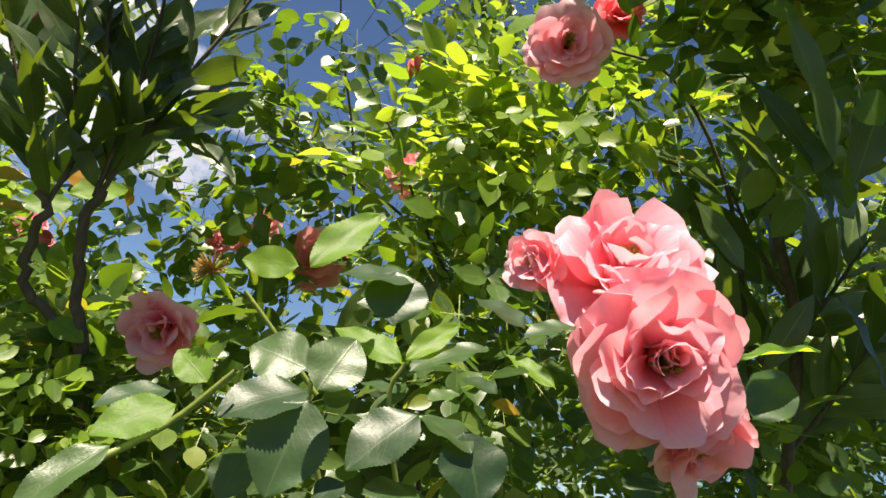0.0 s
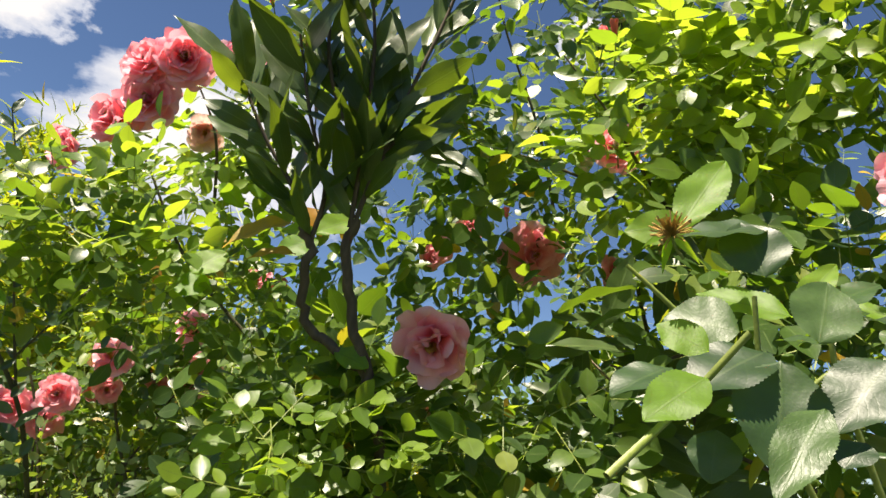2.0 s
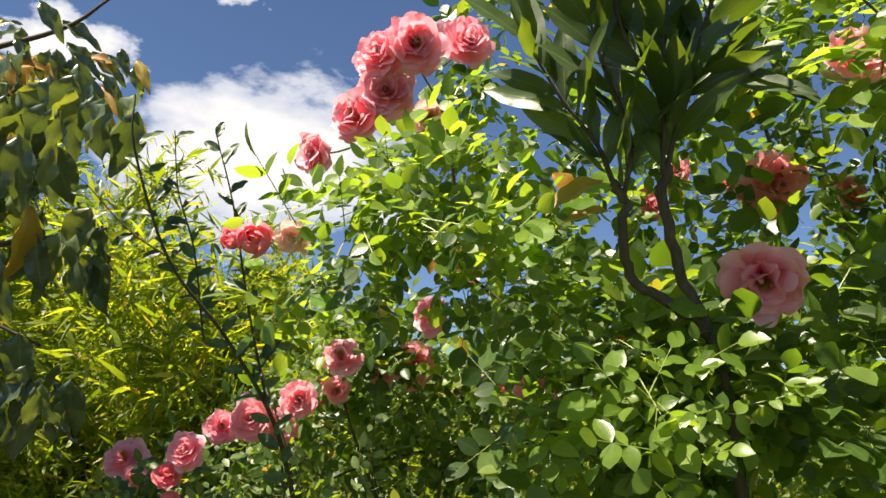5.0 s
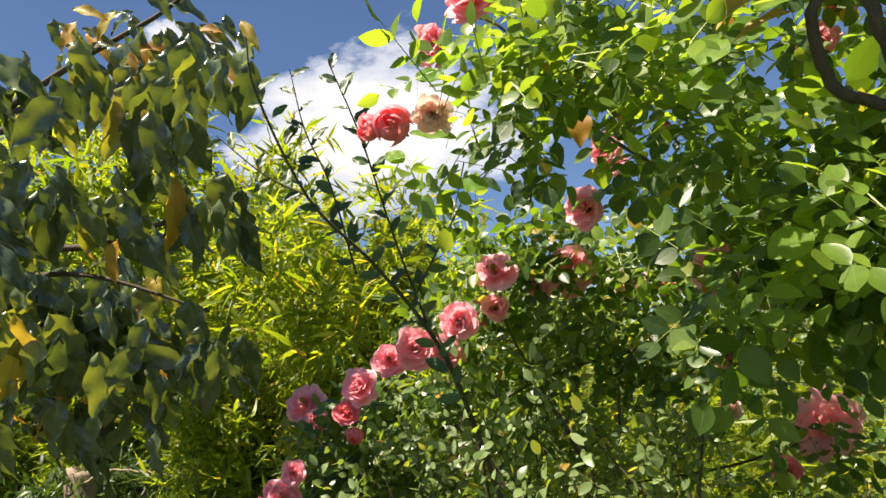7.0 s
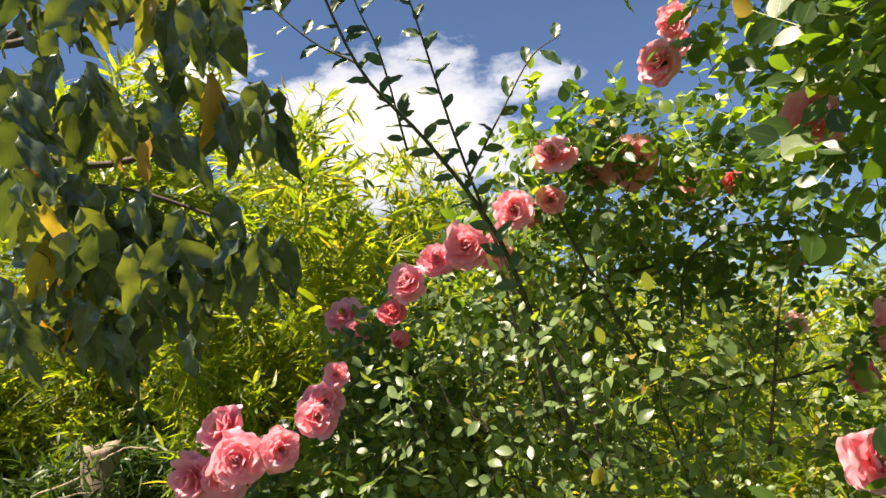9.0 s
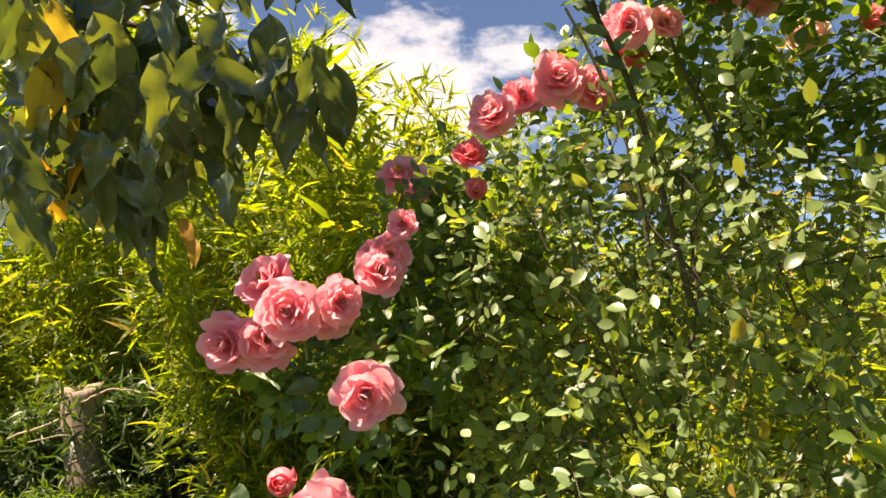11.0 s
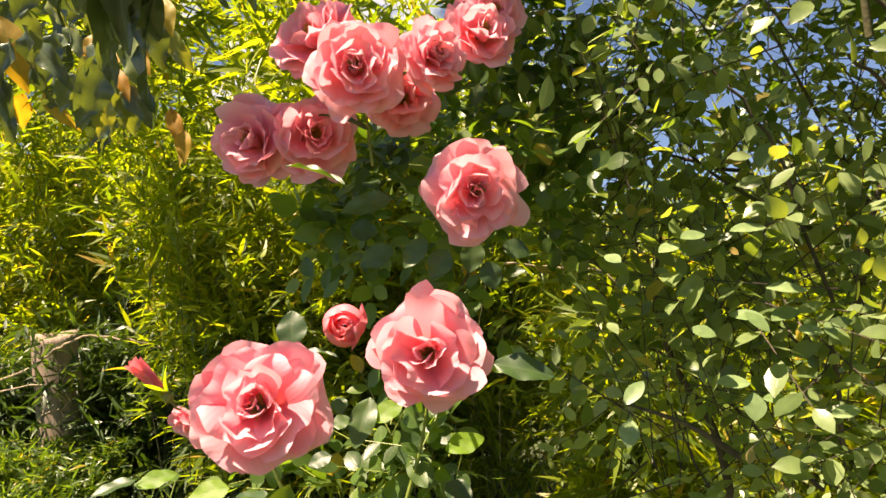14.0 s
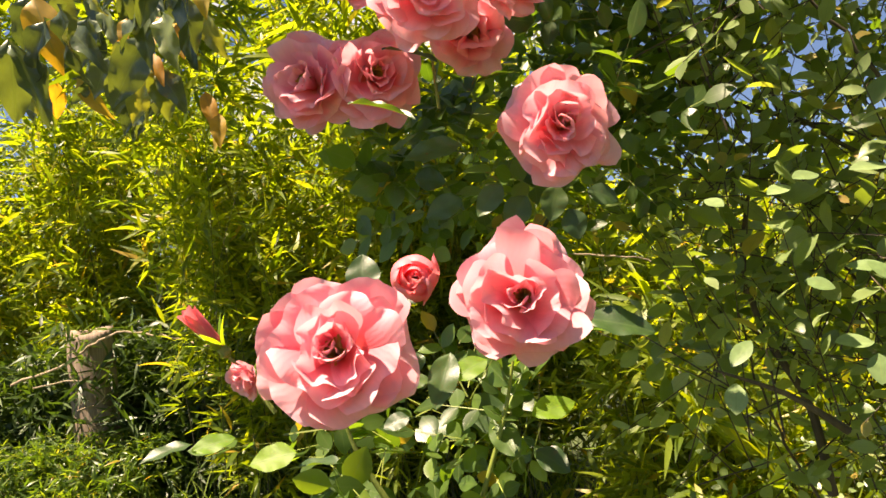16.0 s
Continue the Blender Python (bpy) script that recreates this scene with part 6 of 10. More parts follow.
leaf(laurel, "laurel", (-0.064, 0.687, 2.097), (-0.122, 0.636, 2.140), 1.29, (0.167, -0.380, 0.610))
leaf(laurel, "laurel", (-0.065, 0.684, 2.108), (-0.053, 0.635, 2.168), 1.27, (-0.378, -0.466, 0.227))
leaf(laurel, "laurel", (-0.067, 0.681, 2.119), (-0.110, 0.707, 2.212), 0.88, (-0.110, -0.533, 0.279))
leaf(laurel, "laurel", (-0.068, 0.678, 2.131), (-0.028, 0.699, 2.220), 0.77, (-0.539, -0.054, 0.661))
leaf(laurel, "laurel", (-0.069, 0.675, 2.142), (-0.102, 0.667, 2.216), 1.14, (0.270, -0.408, 0.626))
leaf(laurel, "gold", (-0.057, 0.742, 1.911), (-0.120, 0.727, 1.887), 0.84, (-0.096, -0.372, 0.487), label="dry orange spotted leaf")
leaf(laurel, "gold", (-0.048, 0.748, 1.882), (-0.097, 0.758, 1.881), 0.80, (-0.096, -0.372, 0.487))
stem(laurel_far, "trunk", 0.0080, 0.0050, (0.899, 0.541, 1.605), (0.785, 0.507, 1.852), (0.722, 0.474, 2.024), (0.643, 0.468, 2.147), (0.601, 0.448, 2.256), material=MAT_BARK)
stem(laurel_far, "branch", 0.0035, 0.0015, (0.643, 0.468, 2.147), (0.612, 0.441, 2.260), (0.560, 0.423, 2.379), (0.523, 0.415, 2.449), material=MAT_CANE)
stem(laurel_far, "branch", 0.0035, 0.0015, (0.643, 0.468, 2.147), (0.675, 0.426, 2.213), (0.668, 0.392, 2.313), (0.626, 0.372, 2.422), material=MAT_CANE)
stem(laurel_far, "branch", 0.0035, 0.0015, (0.690, 0.474, 2.068), (0.632, 0.485, 2.116), (0.587, 0.490, 2.163), material=MAT_CANE)
stem(laurel_far, "branch", 0.0035, 0.0015, (0.721, 0.479, 2.010), (0.733, 0.446, 2.082), (0.744, 0.413, 2.154), material=MAT_CANE)
stem(laurel_far, "branch", 0.0035, 0.0015, (0.740, 0.488, 1.961), (0.684, 0.503, 1.997), (0.642, 0.515, 2.024), material=MAT_CANE)
stem(laurel_far, "branch", 0.0035, 0.0015, (0.768, 0.496, 1.903), (0.785, 0.459, 1.977), (0.796, 0.426, 2.049), material=MAT_CANE)
leaf(laurel_far, "laurel", (0.639, 0.464, 2.163), (0.505, 0.414, 2.228), 1.15, (0.001, -0.251, 0.740))
leaf(laurel_far, "laurel", (0.631, 0.458, 2.189), (0.637, 0.380, 2.237), 1.48, (-0.612, -0.101, 0.275))
leaf(laurel_far, "laurel", (0.624, 0.452, 2.215), (0.550, 0.463, 2.272), 1.27, (0.424, -0.557, 0.849))
leaf(laurel_far, "laurel", (0.617, 0.446, 2.241), (0.624, 0.353, 2.292), 1.53, (0.254, -0.627, 0.602))
leaf(laurel_far, "laurel", (0.609, 0.440, 2.266), (0.478, 0.404, 2.294), 1.08, (-0.446, -0.575, -0.052))
leaf(laurel_far, "laurel", (0.598, 0.436, 2.291), (0.570, 0.376, 2.376), 1.44, (-0.532, -0.392, 0.052))
leaf(laurel_far, "laurel", (0.587, 0.432, 2.316), (0.514, 0.486, 2.436), 1.13, (-0.239, -0.115, 0.638))
leaf(laurel_far, "laurel", (0.576, 0.429, 2.341), (0.556, 0.380, 2.447), 1.37, (-0.207, -0.729, 0.030))
leaf(laurel_far, "laurel", (0.565, 0.425, 2.366), (0.511, 0.452, 2.451), 1.16, (-0.198, -0.276, 0.511))
leaf(laurel_far, "laurel", (0.554, 0.422, 2.391), (0.609, 0.412, 2.534), 0.80, (0.526, -0.969, 0.522))
leaf(laurel_far, "laurel", (0.541, 0.419, 2.415), (0.438, 0.415, 2.454), 1.28, (-0.238, -0.216, 0.533))
leaf(laurel_far, "laurel", (0.528, 0.416, 2.439), (0.579, 0.406, 2.602), 0.79, (-0.602, -0.069, 0.318))
leaf(laurel_far, "laurel", (0.649, 0.460, 2.159), (0.664, 0.437, 2.253), 1.17, (-0.565, 0.086, 0.518))
leaf(laurel_far, "laurel", (0.659, 0.447, 2.180), (0.667, 0.354, 2.174), 1.42, (0.300, -0.671, 0.604))
leaf(laurel_far, "laurel", (0.668, 0.435, 2.200), (0.667, 0.406, 2.339), 1.18, (-0.041, -0.710, 0.218))
leaf(laurel_far, "laurel", (0.675, 0.423, 2.221), (0.692, 0.330, 2.254), 1.57, (-0.186, -0.352, 0.445))
leaf(laurel_far, "laurel", (0.673, 0.415, 2.245), (0.615, 0.403, 2.335), 1.29, (0.269, -0.541, 0.708))
leaf(laurel_far, "laurel", (0.671, 0.407, 2.270), (0.759, 0.366, 2.373), 0.98, (-0.342, -0.551, 0.078))
leaf(laurel_far, "laurel", (0.669, 0.399, 2.294), (0.630, 0.444, 2.453), 1.02, (0.155, -0.471, 0.666))
leaf(laurel_far, "laurel", (0.666, 0.391, 2.318), (0.707, 0.326, 2.419), 1.31, (-0.971, -0.206, -0.198))
leaf(laurel_far, "laurel", (0.657, 0.387, 2.342), (0.600, 0.398, 2.417), 1.25, (-0.072, -0.272, 0.642))
leaf(laurel_far, "laurel", (0.648, 0.382, 2.365), (0.662, 0.338, 2.495), 1.20, (0.451, -0.806, 0.615))
leaf(laurel_far, "laurel", (0.639, 0.378, 2.389), (0.508, 0.388, 2.423), 1.21, (-0.582, -0.278, 0.120))
leaf(laurel_far, "laurel", (0.630, 0.374, 2.413), (0.642, 0.308, 2.480), 1.54, (-0.225, -0.146, 0.619))
leaf(laurel_far, "laurel", (0.683, 0.475, 2.074), (0.608, 0.551, 2.110), 1.33, (-0.622, -0.021, 0.348))
leaf(laurel_far, "laurel", (0.671, 0.477, 2.084), (0.654, 0.491, 2.195), 1.15, (0.080, -0.560, 0.496))
leaf(laurel_far, "laurel", (0.659, 0.480, 2.094), (0.534, 0.526, 2.139), 1.27, (-1.346, 0.169, -0.186))
leaf(laurel_far, "laurel", (0.647, 0.482, 2.104), (0.607, 0.501, 2.251), 1.17, (0.416, -0.507, 0.892))
leaf(laurel_far, "laurel", (0.635, 0.484, 2.114), (0.555, 0.526, 2.132), 1.30, (-0.458, -0.441, 0.075))
leaf(laurel_far, "laurel", (0.624, 0.486, 2.125), (0.656, 0.502, 2.281), 0.92, (-0.032, -0.336, 0.617))
leaf(laurel_far, "laurel", (0.613, 0.487, 2.136), (0.534, 0.544, 2.199), 1.27, (-0.230, -0.083, 0.680))
leaf(laurel_far, "laurel", (0.603, 0.489, 2.147), (0.573, 0.464, 2.219), 1.30, (-0.442, -0.032, 0.519))
leaf(laurel_far, "laurel", (0.592, 0.490, 2.158), (0.510, 0.592, 2.232), 1.18, (0.236, -1.039, 0.154))
leaf(laurel_far, "laurel", (0.723, 0.476, 2.017), (0.727, 0.471, 2.173), 1.15, (-0.387, -0.468, 0.120))
leaf(laurel_far, "laurel", (0.724, 0.470, 2.029), (0.729, 0.397, 2.051), 1.40, (0.424, -0.640, 0.761))
leaf(laurel_far, "laurel", (0.726, 0.465, 2.041), (0.719, 0.455, 2.188), 1.19, (-0.391, -0.068, 0.533))
leaf(laurel_far, "laurel", (0.728, 0.459, 2.053), (0.817, 0.425, 2.121), 1.02, (0.395, -0.783, 0.582))
leaf(laurel_far, "laurel", (0.730, 0.454, 2.065), (0.612, 0.402, 2.142), 1.10, (-0.238, -0.633, 0.098))
leaf(laurel_far, "laurel", (0.732, 0.448, 2.077), (0.749, 0.343, 2.111), 1.53, (-0.138, -0.458, 0.382))
leaf(laurel_far, "laurel", (0.734, 0.443, 2.089), (0.669, 0.397, 2.144), 1.13, (0.205, -0.857, 0.313))
leaf(laurel_far, "laurel", (0.735, 0.437, 2.101), (0.843, 0.388, 2.178), 1.06, (0.010, -0.246, 0.753))
leaf(laurel_far, "laurel", (0.737, 0.432, 2.113), (0.754, 0.436, 2.236), 1.03, (-0.175, -0.345, 0.463))
leaf(laurel_far, "laurel", (0.739, 0.426, 2.125), (0.782, 0.377, 2.184), 1.31, (-0.173, -0.178, 0.639))
leaf(laurel_far, "laurel", (0.741, 0.421, 2.137), (0.662, 0.400, 2.232), 1.27, (-0.287, -0.241, 0.457))
leaf(laurel_far, "laurel", (0.743, 0.415, 2.149), (0.776, 0.356, 2.206), 1.42, (-0.173, -0.653, 0.143))
leaf(laurel_far, "laurel", (0.733, 0.490, 1.966), (0.638, 0.573, 1.958), 1.34, (0.030, -0.552, 0.454))
leaf(laurel_far, "laurel", (0.722, 0.493, 1.973), (0.635, 0.480, 2.066), 1.23, (0.308, -0.466, 0.826))
leaf(laurel_far, "laurel", (0.712, 0.496, 1.980), (0.625, 0.529, 1.988), 1.23, (-0.507, -0.107, 0.374))
leaf(laurel_far, "laurel", (0.701, 0.499, 1.987), (0.630, 0.452, 2.091), 1.23, (-0.141, -0.401, 0.439))
leaf(laurel_far, "laurel", (0.690, 0.502, 1.994), (0.596, 0.564, 2.021), 1.33, (-0.222, -0.168, 0.600))
leaf(laurel_far, "laurel", (0.679, 0.505, 2.001), (0.653, 0.542, 2.117), 1.18, (-0.548, -0.464, -0.039))
leaf(laurel_far, "laurel", (0.668, 0.508, 2.007), (0.569, 0.593, 2.046), 1.32, (-1.097, -0.128, -0.245))
leaf(laurel_far, "laurel", (0.657, 0.511, 2.014), (0.561, 0.460, 2.057), 0.92, (-0.462, -0.433, 0.080))
leaf(laurel_far, "laurel", (0.646, 0.514, 2.021), (0.528, 0.510, 2.013), 0.93, (-0.015, -0.822, 0.127))
leaf(laurel_far, "laurel", (0.770, 0.492, 1.910), (0.715, 0.482, 2.025), 1.28, (-0.508, -0.528, -0.066))
leaf(laurel_far, "laurel", (0.773, 0.486, 1.922), (0.856, 0.465, 1.991), 0.97, (-0.160, -0.373, 0.448))
leaf(laurel_far, "laurel", (0.775, 0.480, 1.934), (0.798, 0.482, 2.085), 1.13, (-0.667, -0.438, -0.133))
leaf(laurel_far, "laurel", (0.778, 0.474, 1.946), (0.872, 0.401, 2.001), 1.30, (0.188, -0.484, 0.685))
leaf(laurel_far, "laurel", (0.781, 0.468, 1.958), (0.684, 0.430, 2.025), 1.02, (-0.484, -0.149, 0.354))
leaf(laurel_far, "laurel", (0.783, 0.462, 1.970), (0.807, 0.376, 1.994), 1.51, (-1.001, -0.000, -0.014))
leaf(laurel_far, "laurel", (0.786, 0.457, 1.982), (0.697, 0.420, 2.044), 1.03, (0.109, -0.708, 0.371))
leaf(laurel_far, "laurel", (0.788, 0.451, 1.995), (0.800, 0.375, 2.034), 1.46, (-0.737, -0.256, -0.014))
leaf(laurel_far, "laurel", (0.789, 0.445, 2.007), (0.815, 0.453, 2.112), 1.04, (-0.455, -0.164, 0.369))
leaf(laurel_far, "laurel", (0.791, 0.440, 2.019), (0.913, 0.412, 2.117), 0.87, (-0.650, -0.302, 0.026))
leaf(laurel_far, "laurel", (0.793, 0.434, 2.032), (0.706, 0.374, 2.100), 1.07, (0.296, -0.570, 0.705))
leaf(laurel_far, "laurel", (0.795, 0.428, 2.044), (0.920, 0.409, 2.152), 0.80, (-0.007, -0.812, 0.145))
leaf(laurel_far, "laurel", (0.245, 0.769, 1.880), (0.366, 0.752, 1.882), 1.15, (-0.21, -0.64, 0.73))
leaf(laurel_far, "laurel", (0.318, 0.719, 1.848), (0.221, 0.723, 1.848), 1.09, (0.04, -0.34, 0.52))
leaf(laurel_far, "laurel", (0.437, 0.684, 1.872), (0.403, 0.706, 1.897), 1.20, (-0.10, -1.18, 0.43))
leaf(laurel_far, "laurel", (0.303, 0.770, 1.786), (0.376, 0.720, 1.828), 1.03, (-0.33, -0.61, 0.43))
leaf(laurel_far, "laurel", (0.358, 0.753, 1.799), (0.488, 0.724, 1.838), 1.01, (-0.56, -0.81, 0.20))
leaf(laurel_far, "laurel", (0.331, 0.771, 1.770), (0.247, 0.768, 1.778), 1.13, (-0.16, -0.83, 0.19))
leaf(laurel_far, "laurel", (0.363, 0.740, 1.879), (0.356, 0.706, 1.972), 1.32, (-0.09, -1.03, 0.74))
leaf(laurel_far, "laurel", (0.368, 0.680, 1.873), (0.333, 0.650, 1.973), 1.09, (-0.43, -0.74, 0.46))
leaf(laurel_far, "laurel", (0.263, 0.686, 1.859), (0.287, 0.673, 1.944), 1.38, (0.09, -1.05, 0.63))
leaf(laurel_far, "laurel", (0.401, 0.728, 1.746), (0.499, 0.702, 1.814), 1.27, (0.21, -0.61, 1.06))
leaf(laurel_far, "laurel", (0.341, 0.770, 1.757), (0.459, 0.744, 1.741), 1.28, (-0.30, -0.77, 0.79))
leaf(laurel_far, "laurel", (0.429, 0.762, 1.695), (0.541, 0.718, 1.731), 1.32, (0.00, -0.84, 0.41))
leaf(laurel_far, "laurel", (0.261, 0.777, 1.693), (0.351, 0.750, 1.738), 1.29, (0.07, -1.07, 0.15))
leaf(laurel_far, "laurel", (0.492, 0.710, 1.874), (0.398, 0.733, 1.828), 1.22, (-0.39, -1.03, 0.56))
leaf(laurel_far, "laurel", (0.281, 0.754, 1.787), (0.222, 0.783, 1.805), 1.17, (-0.45, -0.83, 0.45))
stem(laurel_far, "branch", 0.0030, 0.0016, (0.523, 0.719, 1.888), (0.388, 0.740, 1.857), (0.311, 0.781, 1.786), material=MAT_BARK)
leaf(laurel_far, "laurel", (0.446, 0.897, 1.778), (0.332, 0.897, 1.781), 1.15, (-0.12, -0.34, -0.05))
leaf(laurel_far, "laurel", (0.402, 0.822, 1.759), (0.503, 0.811, 1.750), 1.39, (-0.17, -0.65, 0.84))
leaf(laurel_far, "laurel", (0.433, 0.873, 1.757), (0.379, 0.898, 1.783), 1.11, (-0.62, -0.59, 0.91))
leaf(laurel_far, "laurel", (0.328, 0.903, 1.698), (0.403, 0.866, 1.693), 1.08, (-0.17, -0.88, 0.72))
leaf(laurel_far, "laurel", (0.533, 0.960, 1.780), (0.481, 0.937, 1.824), 1.02, (-0.36, -0.12, 0.89))
leaf(laurel_far, "laurel", (0.412, 0.919, 1.721), (0.337, 0.922, 1.688), 1.19, (0.02, -0.69, 0.87))
leaf(laurel_far, "laurel", (0.379, 0.809, 1.749), (0.280, 0.817, 1.704), 1.01, (-0.28, -0.22, 0.81))
leaf(laurel_far, "laurel", (0.409, 0.881, 1.762), (0.450, 0.874, 1.712), 1.14, (-0.13, -0.95, 1.04))
leaf(laurel_far, "laurel", (0.536, 0.904, 1.812), (0.463, 0.892, 1.857), 1.26, (0.61, -1.22, 0.40))
leaf(laurel_far, "laurel", (0.602, 0.963, 1.733), (0.663, 0.917, 1.757), 1.30, (-0.36, -0.46, 0.71))
leaf(laurel_far, "laurel", (0.330, 0.799, 1.793), (0.256, 0.808, 1.792), 1.06, (0.09, 0.14, 0.62))
leaf(laurel_far, "laurel", (0.516, 0.853, 1.872), (0.443, 0.842, 1.888), 1.26, (-0.39, -0.69, 0.48))
leaf(laurel_far, "laurel", (0.423, 0.797, 1.862), (0.349, 0.796, 1.838), 1.28, (0.18, -0.81, 0.80))
leaf(laurel_far, "laurel", (0.366, 0.960, 1.712), (0.426, 0.915, 1.716), 1.30, (-0.27, -1.00, 0.41))
leaf(laurel_far, "laurel", (0.347, 0.843, 1.712), (0.413, 0.807, 1.732), 1.25, (-0.33, -0.85, 1.30))
leaf(laurel_far, "laurel", (0.379, 0.844, 1.723), (0.451, 0.821, 1.749), 1.39, (0.09, -0.53, 0.66))
leaf(laurel_far, "laurel", (0.418, 0.880, 1.807), (0.335, 0.914, 1.824), 1.12, (0.01, -0.49, 0.63))
leaf(laurel_far, "laurel", (0.537, 0.898, 1.836), (0.621, 0.899, 1.843), 1.31, (0.10, -1.07, 0.91))
leaf(laurel_far, "laurel", (0.343, 0.773, 1.776), (0.446, 0.772, 1.757), 1.35, (0.36, -0.58, 0.19))
leaf(laurel_far, "laurel", (0.487, 0.857, 1.891), (0.433, 0.901, 1.864), 1.21, (0.01, -0.25, 0.76))
leaf(laurel_far, "laurel", (0.442, 0.845, 1.869), (0.480, 0.811, 1.858), 1.40, (-0.43, -0.32, 0.42))
leaf(laurel_far, "laurel", (0.507, 0.806, 1.857), (0.420, 0.825, 1.874), 1.31, (-0.14, -0.57, -0.21))
leaf(laurel_far, "laurel", (0.477, 0.911, 1.830), (0.531, 0.898, 1.801), 1.09, (-0.11, -0.22, 0.51))
leaf(laurel_far, "laurel", (0.511, 0.892, 1.749), (0.453, 0.909, 1.730), 1.16, (-0.62, -0.68, 0.53))
leaf(laurel_far, "laurel", (0.441, 0.770, 1.786), (0.520, 0.753, 1.845), 1.36, (-0.24, -0.34, 1.31))
leaf(laurel_far, "laurel", (0.660, 0.857, 1.726), (0.580, 0.867, 1.692), 1.28, (-0.30, -0.06, 0.16))
leaf(laurel_far, "laurel", (0.603, 0.954, 1.798), (0.565, 0.980, 1.837), 1.24, (-0.77, -0.84, 0.69))
leaf(laurel_far, "laurel", (0.312, 0.752, 1.841), (0.397, 0.732, 1.841), 1.32, (0.00, -0.41, 0.23))
leaf(laurel_far, "laurel", (0.505, 0.826, 1.775), (0.401, 0.831, 1.789), 1.17, (-0.00, -1.15, 1.07))
leaf(laurel_far, "laurel", (0.349, 0.810, 1.740), (0.431, 0.786, 1.758), 1.01, (1.17, -1.05, 0.72))
leaf(laurel_far, "laurel", (0.275, 0.844, 1.746), (0.343, 0.815, 1.753), 1.07, (-0.35, -0.54, 1.62))
leaf(laurel_far, "laurel", (0.434, 0.812, 1.866), (0.470, 0.763, 1.904), 1.14, (-0.03, 0.32, 1.05))
leaf(laurel_far, "laurel", (0.456, 0.794, 1.752), (0.491, 0.776, 1.850), 1.08, (-0.03, -0.61, 0.72))
leaf(laurel_far, "laurel", (0.499, 0.844, 1.760), (0.394, 0.849, 1.737), 1.27, (-0.30, -0.82, -0.38))
leaf(laurel_far, "laurel", (0.479, 0.936, 1.830), (0.520, 0.889, 1.849), 1.09, (0.09, -0.04, 1.24))
leaf(laurel_far, "laurel", (0.367, 0.840, 1.759), (0.424, 0.817, 1.767), 1.11, (-0.02, -1.12, 0.76))
leaf(laurel_far, "laurel", (0.540, 0.959, 1.757), (0.463, 0.999, 1.747), 1.30, (-0.29, -0.81, 1.21))
leaf(laurel_far, "laurel", (0.588, 0.926, 1.729), (0.671, 0.937, 1.709), 1.15, (0.12, -1.04, 0.39))
leaf(laurel_far, "laurel", (0.483, 0.852, 1.788), (0.393, 0.878, 1.752), 1.32, (0.45, -0.48, 0.75))
leaf(laurel_far, "laurel", (0.417, 0.883, 1.770), (0.313, 0.877, 1.802), 1.33, (0.16, -0.61, 0.41))
leaf(laurel_far, "laurel", (0.496, 0.794, 1.693), (0.414, 0.818, 1.705), 1.15, (-0.06, -1.12, 0.59))
leaf(laurel_far, "laurel", (0.619, 0.806, 1.818), (0.575, 0.849, 1.808), 1.39, (0.16, 0.16, 0.08))
leaf(laurel_far, "laurel", (0.480, 0.953, 1.724), (0.429, 0.984, 1.653), 1.27, (-0.20, -1.13, 0.48))
leaf(laurel_far, "laurel", (0.480, 0.805, 1.742), (0.429, 0.865, 1.671), 1.09, (-0.36, -0.44, 0.47))
leaf(laurel_far, "laurel", (0.398, 0.756, 1.864), (0.340, 0.789, 1.832), 1.15, (-0.47, 0.24, 0.85))
leaf(laurel_far, "laurel", (0.422, 0.798, 1.831), (0.441, 0.763, 1.892), 1.33, (0.15, -1.14, 0.93))
leaf(laurel_far, "laurel", (0.217, 0.782, 1.844), (0.322, 0.778, 1.865), 1.21, (0.25, -0.75, -0.13))
leaf(laurel_far, "laurel", (0.512, 0.789, 1.755), (0.462, 0.800, 1.713), 1.31, (-0.31, -0.71, 1.02))
leaf(laurel_far, "laurel", (0.658, 0.924, 1.862), (0.745, 0.910, 1.857), 1.26, (-0.46, -0.89, 0.72))
leaf(laurel_far, "laurel", (0.675, 0.946, 1.771), (0.744, 0.900, 1.790), 1.13, (-0.14, -0.43, 0.59))
leaf(laurel_far, "laurel", (0.546, 0.919, 1.726), (0.611, 0.905, 1.727), 1.04, (0.35, -0.23, 0.89))
leaf(laurel_far, "laurel", (0.485, 0.838, 1.817), (0.456, 0.884, 1.769), 1.37, (0.07, -0.93, 0.28))
leaf(laurel_far, "laurel", (0.426, 0.968, 1.859), (0.490, 0.988, 1.824), 1.40, (-0.57, -0.79, 0.95))
leaf(laurel_far, "laurel", (0.694, 0.936, 1.734), (0.728, 0.888, 1.789), 1.20, (0.36, -0.73, 0.39))
leaf(laurel_far, "laurel", (0.263, 0.812, 1.897), (0.339, 0.824, 1.825), 1.02, (-0.43, -1.07, 0.18))
leaf(laurel_far, "laurel", (0.616, 0.869, 1.901), (0.600, 0.893, 1.849), 1.12, (0.00, -0.99, 0.51))
leaf(laurel_far, "laurel", (0.362, 0.795, 1.783), (0.395, 0.789, 1.695), 1.07, (-0.38, -0.26, -0.03))
leaf(laurel_far, "laurel", (0.303, 0.800, 1.867), (0.312, 0.815, 1.781), 1.07, (-0.31, -0.31, 0.64))
stem(laurel_far, "branch", 0.0034, 0.0014, (0.695, 0.851, 1.738), (0.513, 0.864, 1.774), (0.390, 0.925, 1.744), material=MAT_BARK)
